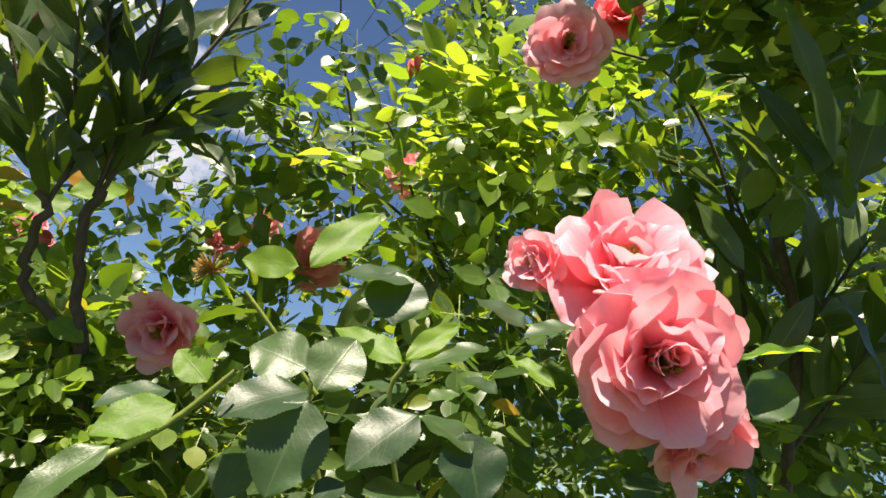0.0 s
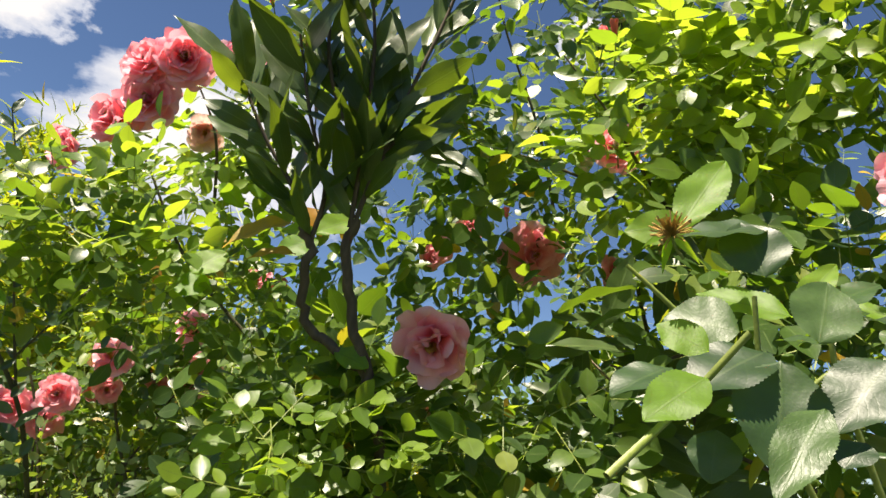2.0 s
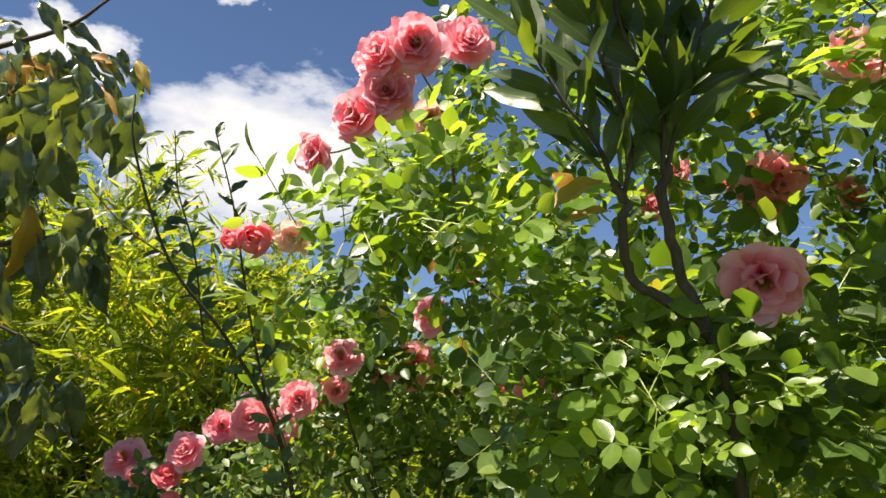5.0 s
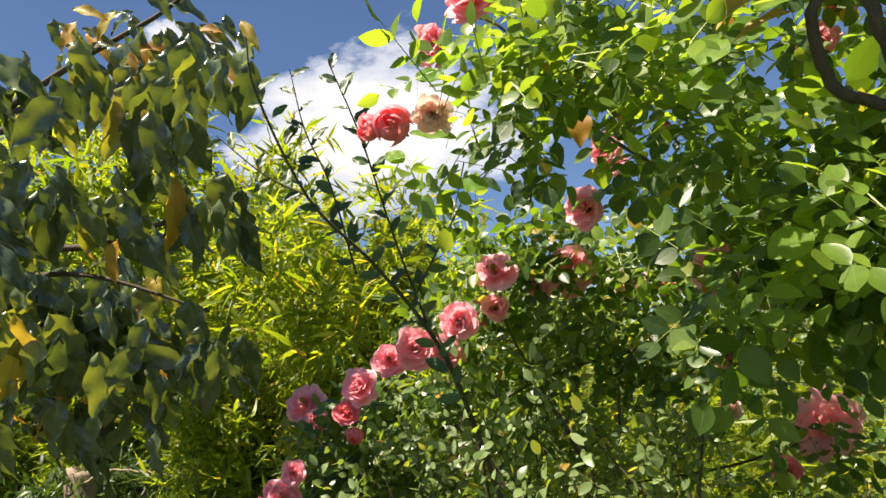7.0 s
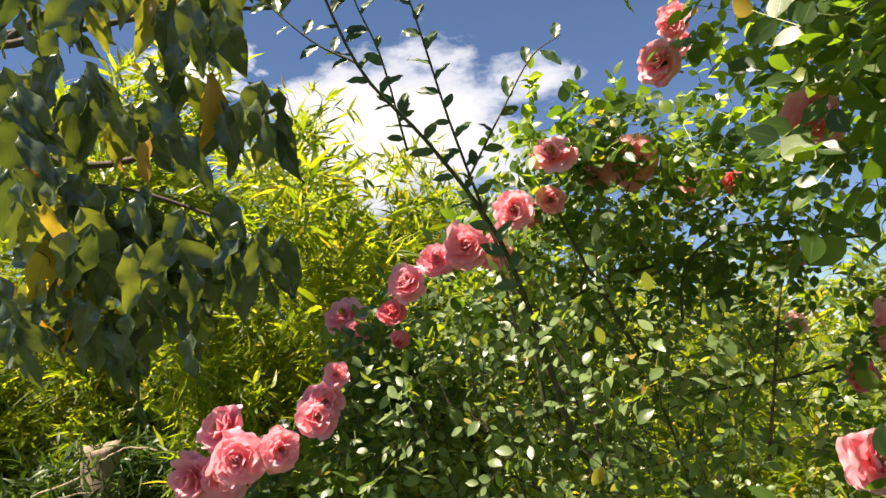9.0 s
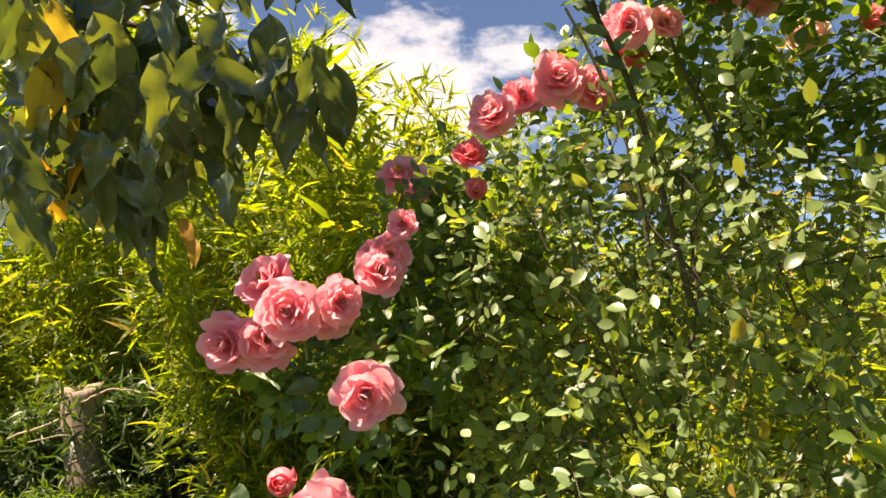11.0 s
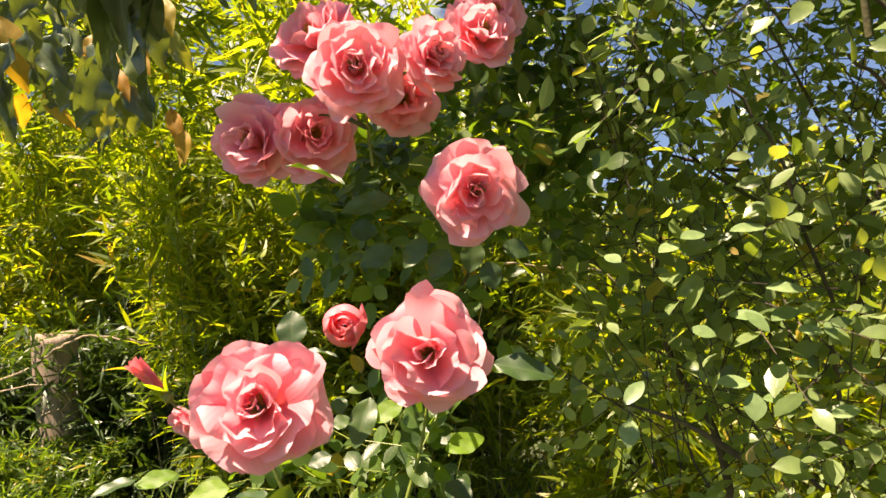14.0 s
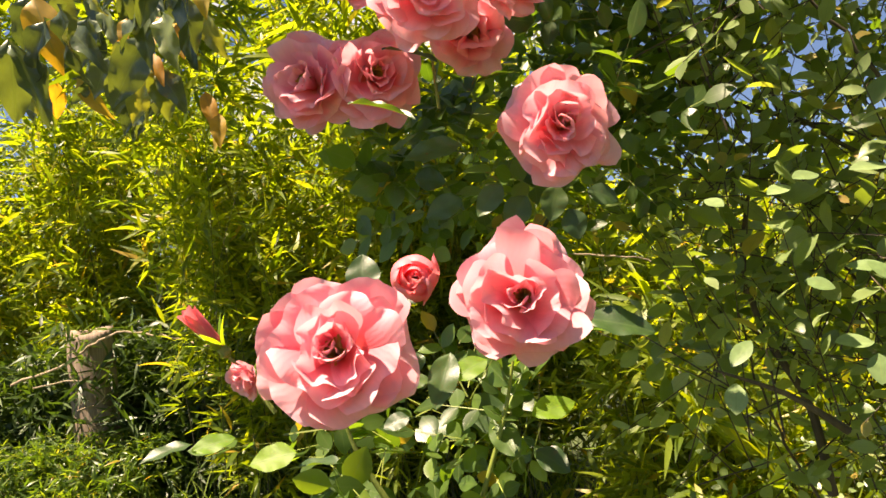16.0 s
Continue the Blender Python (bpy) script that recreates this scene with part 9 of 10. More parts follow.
leaf(fruit_tree, "tree", (-1.314, 1.636, 2.123), (-1.430, 1.594, 2.095), 0.88, (1.255, -0.671, -0.104))
leaf(fruit_tree, "tree", (-1.228, 1.561, 2.170), (-1.261, 1.609, 2.071), 0.86, (-0.636, -1.223, -0.340))
leaf(fruit_tree, "tree", (-1.091, 1.496, 2.058), (-1.119, 1.522, 1.924), 0.75, (1.294, -0.945, -0.446))
leaf(fruit_tree, "tree", (-1.117, 1.495, 2.042), (-1.212, 1.523, 1.953), 0.89, (-0.489, -0.598, 0.386))
leaf(fruit_tree, "tree", (-1.177, 1.594, 2.103), (-1.213, 1.613, 1.991), 0.98, (0.226, -1.022, -0.294))
leaf(fruit_tree, "tree", (-1.288, 1.525, 2.143), (-1.279, 1.558, 2.002), 1.06, (0.325, -1.119, -0.434))
leaf(fruit_tree, "tree", (-1.360, 1.644, 2.130), (-1.396, 1.627, 2.027), 1.07, (-0.463, -0.990, -0.096))
leaf(fruit_tree, "tree", (-1.259, 1.569, 2.144), (-1.354, 1.572, 2.038), 0.91, (0.417, -0.933, -0.230))
leaf(fruit_tree, "tree", (-1.250, 1.669, 2.136), (-1.219, 1.665, 1.975), 0.95, (0.419, -0.899, -0.189))
leaf(fruit_tree, "tree", (-1.230, 1.595, 2.058), (-1.214, 1.656, 1.923), 0.84, (-0.098, -0.935, -0.114))
leaf(fruit_tree, "tree", (-1.117, 1.513, 2.123), (-1.061, 1.506, 2.002), 0.88, (-0.594, -0.845, 0.109))
leaf(fruit_tree, "tree", (-1.145, 1.476, 2.130), (-1.218, 1.487, 2.007), 0.91, (0.117, -0.670, 0.159))
leaf(fruit_tree, "tree", (-1.236, 1.497, 2.033), (-1.275, 1.522, 1.908), 1.04, (0.609, -0.654, 0.065))
leaf(fruit_tree, "tree", (-1.268, 1.623, 2.196), (-1.321, 1.650, 2.086), 0.81, (-0.436, -1.145, -0.291))
leaf(fruit_tree, "tree", (-1.229, 1.498, 2.023), (-1.146, 1.484, 1.922), 0.71, (-0.544, -0.836, 0.110))
leaf(fruit_tree, "tree", (-1.106, 1.479, 2.078), (-1.119, 1.488, 1.980), 0.76, (-0.049, -0.920, -0.107))
leaf(fruit_tree, "tree", (-1.143, 1.533, 2.084), (-1.166, 1.541, 1.940), 1.00, (0.364, -0.860, -0.129))
leaf(fruit_tree, "tree", (-0.941, 1.587, 2.070), (-1.014, 1.595, 2.005), 1.03, (-0.929, -0.674, 0.394))
leaf(fruit_tree, "tree", (-0.891, 1.593, 2.038), (-0.940, 1.606, 1.939), 0.93, (1.355, -1.077, -0.621))
leaf(fruit_tree, "tree", (-0.872, 1.532, 2.018), (-0.850, 1.530, 1.898), 0.92, (0.007, -1.007, -0.225))
leaf(fruit_tree, "tree", (-1.078, 1.630, 2.045), (-1.030, 1.650, 1.910), 0.73, (-1.092, -1.169, -0.169))
leaf(fruit_tree, "tree", (-0.955, 1.564, 2.118), (-1.027, 1.622, 1.992), 0.78, (1.318, -0.675, -0.124))
leaf(fruit_tree, "tree", (-0.976, 1.480, 2.094), (-0.968, 1.502, 1.980), 0.80, (-0.707, -0.712, 0.298))
leaf(fruit_tree, "tree", (-1.017, 1.663, 2.126), (-1.038, 1.710, 1.993), 0.97, (-2.112, -1.130, 0.113))
leaf(fruit_tree, "tree", (-0.882, 1.549, 2.054), (-0.880, 1.613, 1.915), 0.85, (-0.698, -1.166, -0.256))
leaf(fruit_tree, "gold", (-1.006, 1.531, 1.961), (-1.040, 1.539, 1.871), 1.04, (-0.355, -0.737, 0.186))
leaf(fruit_tree, "tree", (-1.064, 1.630, 2.089), (-1.051, 1.662, 1.970), 1.04, (0.085, -0.510, 0.361))
leaf(fruit_tree, "tree", (-0.913, 1.662, 2.106), (-0.943, 1.728, 1.995), 0.88, (-0.993, -1.103, -0.112))
leaf(fruit_tree, "tree", (-0.972, 1.640, 2.131), (-0.906, 1.668, 2.000), 0.80, (0.107, -1.013, -0.255))
leaf(fruit_tree, "tree", (-0.951, 1.544, 1.948), (-0.976, 1.596, 1.864), 0.74, (0.004, -0.867, -0.054))
leaf(fruit_tree, "tree", (-1.036, 1.658, 2.117), (-1.036, 1.661, 1.947), 0.95, (0.098, -0.789, 0.019))
leaf(fruit_tree, "tree", (-1.097, 1.644, 2.093), (-1.157, 1.657, 1.960), 1.00, (0.148, -1.014, -0.266))
leaf(fruit_tree, "tree", (-0.978, 1.522, 1.972), (-0.885, 1.546, 1.869), 0.98, (1.185, -0.759, -0.195))
leaf(fruit_tree, "tree", (-0.886, 1.615, 2.007), (-0.868, 1.608, 1.898), 0.90, (0.561, -0.475, 0.293))
leaf(fruit_tree, "tree", (-0.970, 1.510, 2.036), (-0.966, 1.503, 1.916), 0.94, (0.085, -0.517, 0.352))
leaf(fruit_tree, "gold", (-0.875, 1.507, 2.064), (-0.874, 1.515, 1.923), 0.84, (1.442, -0.650, -0.121))
leaf(fruit_tree, "tree", (-0.822, 1.661, 2.112), (-0.878, 1.681, 1.986), 1.05, (-0.079, -1.141, -0.368))
leaf(fruit_tree, "tree", (-0.801, 1.557, 2.038), (-0.803, 1.553, 1.886), 0.86, (-0.987, -1.017, -0.008))
leaf(fruit_tree, "tree", (-0.794, 1.614, 1.984), (-0.756, 1.605, 1.867), 0.75, (-0.231, -1.004, -0.167))
leaf(fruit_tree, "tree", (-0.782, 1.630, 2.002), (-0.866, 1.650, 1.914), 0.93, (0.043, -0.706, 0.133))
leaf(fruit_tree, "tree", (-0.787, 1.611, 1.998), (-0.754, 1.629, 1.903), 0.88, (0.329, -0.819, -0.071))
leaf(fruit_tree, "tree", (-0.865, 1.555, 2.013), (-0.936, 1.563, 1.913), 0.87, (0.338, -0.828, -0.083))
leaf(fruit_tree, "tree", (-0.865, 1.716, 2.137), (-0.851, 1.735, 2.019), 0.76, (-1.365, -1.158, -0.093))
leaf(fruit_tree, "tree", (-0.839, 1.567, 2.034), (-0.854, 1.563, 1.927), 0.84, (-0.104, -0.950, -0.131))
leaf(fruit_tree, "tree", (-0.767, 1.581, 2.052), (-0.780, 1.632, 1.964), 1.04, (-0.715, -0.986, -0.034))
leaf(fruit_tree, "tree", (-1.284, 1.502, 1.893), (-1.251, 1.525, 1.805), 0.98, (-0.294, -0.786, 0.113))
leaf(fruit_tree, "tree", (-1.220, 1.556, 1.946), (-1.189, 1.558, 1.828), 1.03, (-0.895, -0.691, 0.366))
leaf(fruit_tree, "tree", (-1.186, 1.522, 1.900), (-1.237, 1.573, 1.791), 0.92, (0.679, -0.782, -0.107))
leaf(fruit_tree, "tree", (-1.254, 1.615, 1.926), (-1.311, 1.636, 1.822), 1.07, (-0.802, -0.704, 0.329))
leaf(fruit_tree, "gold", (-1.318, 1.576, 2.037), (-1.250, 1.576, 1.913), 0.68, (-0.494, -0.826, 0.110))
leaf(fruit_tree, "tree", (-1.216, 1.438, 1.897), (-1.246, 1.482, 1.774), 1.01, (0.737, -0.688, -0.005))
leaf(fruit_tree, "tree", (-1.331, 1.603, 1.913), (-1.408, 1.620, 1.831), 0.78, (1.005, -0.471, 0.196))
leaf(fruit_tree, "tree", (-1.256, 1.578, 2.030), (-1.245, 1.628, 1.909), 1.06, (-0.481, -0.921, -0.008))
leaf(fruit_tree, "tree", (-1.293, 1.591, 2.029), (-1.372, 1.641, 1.922), 0.77, (-0.591, -0.686, 0.303))
leaf(fruit_tree, "tree", (-1.277, 1.512, 1.934), (-1.350, 1.497, 1.878), 0.83, (0.074, -0.834, -0.030))
leaf(fruit_tree, "tree", (-1.324, 1.585, 2.030), (-1.259, 1.597, 1.901), 0.99, (0.309, -1.026, -0.318))
leaf(fruit_tree, "tree", (-1.263, 1.554, 1.944), (-1.295, 1.539, 1.831), 0.78, (0.574, -0.865, -0.183))
leaf(fruit_tree, "tree", (-1.368, 1.590, 1.958), (-1.373, 1.652, 1.834), 0.74, (-0.448, -0.867, 0.049))
leaf(fruit_tree, "tree", (-1.254, 1.521, 1.911), (-1.252, 1.529, 1.779), 1.02, (-0.249, -0.725, 0.176))
leaf(fruit_tree, "tree", (-1.201, 1.559, 1.924), (-1.210, 1.544, 1.794), 0.78, (-0.767, -0.783, 0.225))
leaf(fruit_tree, "tree", (-1.209, 1.450, 1.967), (-1.133, 1.446, 1.864), 0.71, (0.860, -0.937, -0.336))
leaf(fruit_tree, "tree", (-1.604, 2.283, 1.975), (-1.554, 2.334, 1.875), 0.83, (-0.668, -0.941, -0.013))
leaf(fruit_tree, "gold", (-1.749, 2.408, 1.931), (-1.692, 2.389, 1.761), 0.92, (0.332, -1.045, -0.207))
leaf(fruit_tree, "tree", (-1.800, 2.466, 1.966), (-1.854, 2.502, 1.839), 0.91, (0.155, -0.717, 0.178))
leaf(fruit_tree, "tree", (-1.689, 2.421, 1.950), (-1.727, 2.490, 1.836), 0.98, (0.459, -1.131, -0.314))
leaf(fruit_tree, "tree", (-1.559, 2.531, 2.090), (-1.646, 2.505, 1.957), 1.04, (0.268, -0.914, -0.054))
leaf(fruit_tree, "tree", (-1.546, 2.531, 2.037), (-1.448, 2.549, 1.935), 0.85, (0.688, -0.575, 0.297))
leaf(fruit_tree, "tree", (-1.451, 2.295, 1.914), (-1.470, 2.299, 1.788), 1.02, (0.318, -0.838, 0.028))
leaf(fruit_tree, "tree", (-1.661, 2.454, 2.123), (-1.735, 2.431, 1.941), 1.02, (0.424, -0.798, 0.065))
leaf(fruit_tree, "tree", (-1.822, 2.429, 1.844), (-1.848, 2.507, 1.663), 1.05, (0.838, -0.977, -0.169))
leaf(fruit_tree, "tree", (-1.650, 2.351, 1.876), (-1.677, 2.411, 1.709), 0.82, (-0.620, -0.813, 0.129))
leaf(fruit_tree, "tree", (-1.680, 2.346, 1.844), (-1.775, 2.380, 1.697), 0.77, (-0.401, -1.129, -0.246))
leaf(fruit_tree, "tree", (-1.776, 2.565, 1.946), (-1.658, 2.535, 1.819), 0.70, (0.701, -1.053, -0.245))
leaf(fruit_tree, "tree", (-1.776, 2.363, 1.801), (-1.692, 2.396, 1.644), 0.84, (0.454, -0.499, 0.400))
leaf(fruit_tree, "tree", (-1.469, 2.453, 1.884), (-1.446, 2.413, 1.741), 0.91, (-0.224, -0.848, 0.059))
leaf(fruit_tree, "tree", (-1.517, 2.460, 1.836), (-1.596, 2.442, 1.671), 1.05, (0.440, -1.128, -0.309))
leaf(fruit_tree, "tree", (-1.472, 2.346, 1.841), (-1.458, 2.319, 1.709), 0.72, (-0.024, -0.729, 0.177))
leaf(fruit_tree, "tree", (-1.418, 2.321, 1.862), (-1.528, 2.293, 1.765), 0.80, (-0.665, -0.690, 0.271))
leaf(fruit_tree, "tree", (-1.874, 2.844, 2.203), (-1.825, 2.819, 2.085), 0.74, (-0.996, -0.540, 0.489))
leaf(fruit_tree, "tree", (-1.844, 2.899, 2.147), (-1.782, 2.861, 1.996), 0.61, (0.180, -1.147, -0.294))
leaf(fruit_tree, "tree", (-2.049, 3.036, 2.244), (-2.077, 3.025, 2.098), 0.91, (0.190, -0.846, 0.040))
leaf(fruit_tree, "tree", (-1.895, 2.969, 2.242), (-1.901, 2.940, 2.078), 0.79, (-0.106, -0.671, 0.262))
leaf(fruit_tree, "tree", (-2.153, 3.102, 2.344), (-2.202, 3.124, 2.185), 0.78, (0.458, -0.570, 0.324))
leaf(fruit_tree, "tree", (-2.048, 3.147, 2.345), (-2.112, 3.111, 2.191), 0.92, (0.456, -0.567, 0.327))
leaf(fruit_tree, "tree", (-1.979, 2.900, 2.118), (-1.919, 2.895, 2.003), 0.91, (0.560, -1.056, -0.227))
leaf(fruit_tree, "tree", (-2.072, 2.986, 2.167), (-1.940, 2.977, 2.034), 0.79, (-0.913, -0.655, 0.354))
leaf(fruit_tree, "tree", (-2.112, 3.147, 2.221), (-2.205, 3.213, 2.121), 0.74, (0.350, -0.587, 0.315))
leaf(fruit_tree, "tree", (-1.820, 3.118, 2.262), (-1.857, 3.182, 2.115), 0.83, (-0.032, -0.946, -0.050))
leaf(fruit_tree, "tree", (-1.805, 2.998, 2.287), (-1.761, 2.963, 2.102), 0.90, (-0.427, -0.968, -0.039))
leaf(fruit_tree, "tree", (-1.730, 2.982, 2.250), (-1.647, 2.936, 2.120), 0.79, (-0.251, -0.723, 0.217))
leaf(fruit_tree, "tree", (-1.762, 3.050, 2.274), (-1.829, 3.055, 2.121), 0.85, (0.040, -1.092, -0.219))
leaf(fruit_tree, "tree", (-1.870, 3.056, 2.188), (-1.838, 3.010, 2.033), 0.67, (-0.204, -0.881, 0.038))
leaf(fruit_tree, "tree", (-1.746, 2.912, 2.246), (-1.830, 2.980, 2.116), 0.82, (0.439, -0.691, 0.191))
leaf(fruit_tree, "tree", (-1.758, 2.915, 2.129), (-1.706, 2.913, 1.985), 0.80, (-0.901, -0.821, 0.167))
leaf(fruit_tree, "tree", (-1.717, 2.980, 2.195), (-1.697, 2.941, 2.048), 0.78, (-0.185, -0.756, 0.175))
leaf(fruit_tree, "tree", (-1.747, 2.854, 2.023), (-1.779, 2.811, 1.867), 0.70, (0.334, -1.174, -0.338))
leaf(fruit_tree, "tree", (-1.771, 2.864, 1.998), (-1.831, 2.912, 1.897), 1.04, (-0.895, -0.513, 0.511))
leaf(fruit_tree, "tree", (-1.942, 3.005, 1.967), (-2.020, 3.029, 1.891), 0.74, (0.877, -0.647, 0.199))
leaf(fruit_tree, "tree", (-1.833, 2.898, 2.108), (-1.930, 2.860, 1.995), 1.02, (-0.446, -0.991, -0.063))
leaf(fruit_tree, "gold", (-1.763, 2.882, 2.047), (-1.794, 2.910, 1.940), 1.00, (0.278, -1.069, -0.216))
leaf(fruit_tree, "gold", (-1.996, 3.023, 1.985), (-1.909, 3.020, 1.846), 0.68, (-0.211, -1.125, -0.234))
leaf(fruit_tree, "tree", (-1.858, 2.848, 2.020), (-1.875, 2.856, 1.896), 0.75, (-0.403, -0.580, 0.391))
leaf(fruit_tree, "tree", (-1.958, 3.112, 2.175), (-2.022, 3.148, 2.041), 0.93, (0.878, -1.076, -0.278))
leaf(fruit_tree, "tree", (-1.880, 3.096, 2.087), (-1.889, 3.147, 1.931), 0.91, (-0.165, -0.945, -0.038))
leaf(fruit_tree, "tree", (-1.758, 2.927, 1.918), (-1.739, 2.965, 1.788), 1.06, (0.898, -0.580, 0.273))
leaf(fruit_tree, "tree", (-1.797, 3.038, 1.956), (-1.806, 3.031, 1.775), 0.76, (0.620, -0.642, 0.229))
leaf(fruit_tree, "tree", (-1.668, 2.901, 1.868), (-1.787, 2.889, 1.766), 0.88, (-1.250, -1.002, -0.002))
leaf(fruit_tree, "tree", (-1.753, 3.051, 1.949), (-1.798, 3.059, 1.850), 1.04, (0.146, -1.168, -0.314))
leaf(fruit_tree, "tree", (-1.661, 2.937, 1.944), (-1.764, 2.982, 1.810), 0.76, (-0.631, -1.059, -0.122))
leaf(fruit_tree, "tree", (-1.763, 3.120, 1.926), (-1.931, 3.177, 1.833), 0.71, (-0.721, -0.960, -0.003))
leaf(fruit_tree, "tree", (-1.778, 2.981, 1.925), (-1.831, 2.975, 1.776), 0.99, (0.333, -1.129, -0.288))
leaf(fruit_tree, "tree", (-1.575, 2.976, 2.140), (-1.509, 2.981, 1.989), 0.90, (-0.205, -0.972, -0.064))
leaf(fruit_tree, "tree", (-1.595, 2.864, 2.113), (-1.667, 2.904, 2.034), 0.98, (0.521, -0.604, 0.280))
leaf(fruit_tree, "tree", (-1.643, 3.054, 2.175), (-1.639, 3.063, 2.044), 0.91, (-0.803, -0.551, 0.460))
leaf(fruit_tree, "tree", (-1.598, 2.955, 2.162), (-1.614, 2.991, 2.009), 0.88, (0.028, -0.644, 0.280))
leaf(fruit_tree, "gold", (-2.165, 3.189, 2.054), (-2.188, 3.243, 1.928), 0.95, (0.489, -0.780, 0.087))
leaf(fruit_tree, "tree", (-2.132, 3.005, 2.062), (-2.176, 2.986, 1.919), 0.79, (0.254, -1.178, -0.335))
leaf(fruit_tree, "tree", (-2.143, 3.180, 2.133), (-2.034, 3.175, 2.028), 0.97, (0.284, -1.124, -0.278))
leaf(fruit_tree, "tree", (-2.152, 3.087, 2.019), (-2.188, 3.047, 1.863), 0.74, (-0.161, -0.519, 0.437))
leaf(fruit_tree, "tree", (-2.160, 3.012, 2.010), (-2.148, 3.024, 1.861), 0.82, (-0.431, -0.541, 0.437))
leaf(fruit_tree, "gold", (-1.641, 2.771, 1.951), (-1.567, 2.834, 2.056), 0.76, (-0.004, -0.398, 0.557))
leaf(fruit_tree, "gold", (-1.618, 2.762, 2.029), (-1.525, 2.708, 1.919), 0.75, (-0.004, -0.398, 0.557))
leaf(fruit_tree, "gold", (-1.504, 2.750, 2.130), (-1.460, 2.705, 2.014), 0.82, (-0.004, -0.398, 0.557))
leaf(fruit_tree, "gold", (-1.705, 2.762, 2.037), (-1.707, 2.727, 1.948), 0.81, (-0.004, -0.398, 0.557))
leaf(fruit_tree, "gold", (-1.501, 2.784, 1.810), (-1.460, 2.735, 1.695), 0.68, (-0.004, -0.398, 0.557))
leaf(fruit_tree, "gold", (-1.446, 2.794, 1.709), (-1.483, 2.757, 1.646), 0.86, (-0.004, -0.398, 0.557))
leaf(fruit_tree, "gold", (-1.650, 2.772, 1.936), (-1.596, 2.732, 1.843), 0.72, (-0.004, -0.398, 0.557))
leaf(fruit_tree, "tree", (-1.653, 2.776, 1.904), (-1.725, 2.795, 1.735), 0.87, (0.291, -0.696, 0.198))
leaf(fruit_tree, "tree", (-1.629, 2.776, 1.902), (-1.604, 2.792, 1.748), 1.20, (0.291, -0.696, 0.198))
leaf(fruit_tree, "tree", (-1.817, 2.762, 2.047), (-1.862, 2.778, 1.908), 1.23, (0.291, -0.696, 0.198))
leaf(fruit_tree, "tree", (-1.763, 2.774, 1.931), (-1.830, 2.786, 1.825), 1.22, (0.291, -0.696, 0.198))
leaf(fruit_tree, "tree", (-1.735, 2.778, 1.896), (-1.762, 2.791, 1.771), 1.24, (0.291, -0.696, 0.198))
leaf(fruit_tree, "tree", (-1.556, 2.755, 2.087), (-1.506, 2.770, 1.939), 1.32, (0.291, -0.696, 0.198))
leaf(fruit_tree, "tree", (-1.631, 2.777, 1.886), (-1.553, 2.788, 1.775), 1.17, (0.291, -0.696, 0.198))
leaf(fruit_tree, "gold", (-1.544, 2.716, 1.985), (-1.613, 2.660, 1.921), 1.14, (-0.004, -0.398, 0.557))
leaf(fruit_tree, "gold", (-1.471, 2.704, 2.088), (-1.451, 2.674, 2.007), 1.06, (-0.004, -0.398, 0.557))
leaf(fruit_tree, "gold", (-1.450, 2.742, 1.728), (-1.445, 2.704, 1.638), 0.96, (-0.004, -0.398, 0.557))
leaf(fruit_tree, "tree", (-1.091, 1.677, 2.519), (-1.035, 1.670, 2.547), 0.91, (-0.020, -0.589, 0.288))
leaf(fruit_tree, "tree", (-0.973, 1.620, 2.562), (-0.916, 1.633, 2.488), 0.91, (-0.020, -0.589, 0.288))
leaf(fruit_tree, "tree", (-1.165, 1.641, 2.449), (-1.102, 1.639, 2.447), 0.91, (-0.020, -0.589, 0.288))
leaf(fruit_tree, "tree", (-0.995, 1.710, 2.472), (-0.973, 1.722, 2.406), 0.91, (-0.020, -0.589, 0.288))
leaf(fruit_tree, "tree", (-1.181, 1.623, 2.510), (-1.184, 1.636, 2.440), 0.91, (-0.020, -0.589, 0.288))
leaf(fruit_tree, "gold", (-1.233, 1.741, 2.552), (-1.157, 1.704, 2.453), 0.57, (-0.020, -0.589, 0.288))
leaf(fruit_tree, "gold", (-1.138, 1.640, 2.434), (-1.107, 1.611, 2.342), 0.61, (-0.020, -0.589, 0.288))
leaf(fruit_tree, "tree", (-1.217, 1.724, 2.480), (-1.249, 1.734, 2.429), 0.91, (-0.020, -0.589, 0.288))
leaf(fruit_tree, "tree", (-1.118, 1.666, 2.458), (-1.043, 1.664, 2.454), 0.91, (-0.020, -0.589, 0.288))
leaf(fruit_tree, "tree", (-1.034, 1.694, 2.535), (-1.023, 1.707, 2.463), 0.91, (-0.020, -0.589, 0.288))
leaf(fruit_tree, "gold", (-1.008, 1.677, 2.463), (-0.995, 1.653, 2.384), 0.63, (-0.020, -0.589, 0.288))
leaf(fruit_tree, "gold", (-1.128, 1.621, 2.494), (-1.162, 1.598, 2.429), 0.78, (-0.020, -0.589, 0.288))
leaf(fruit_tree, "gold", (-1.034, 1.632, 2.415), (-0.947, 1.635, 2.429), 0.86, (-0.020, -0.589, 0.288))
leaf(fruit_tree, "gold", (-1.056, 1.656, 2.528), (-1.102, 1.633, 2.462), 0.80, (-0.020, -0.589, 0.288))
leaf(fruit_tree, "tree", (-1.118, 1.744, 2.461), (-1.079, 1.758, 2.380), 0.91, (-0.020, -0.589, 0.288))
leaf(fruit_tree, "tree", (-1.012, 1.627, 2.471), (-0.973, 1.636, 2.419), 0.91, (-0.020, -0.589, 0.288))
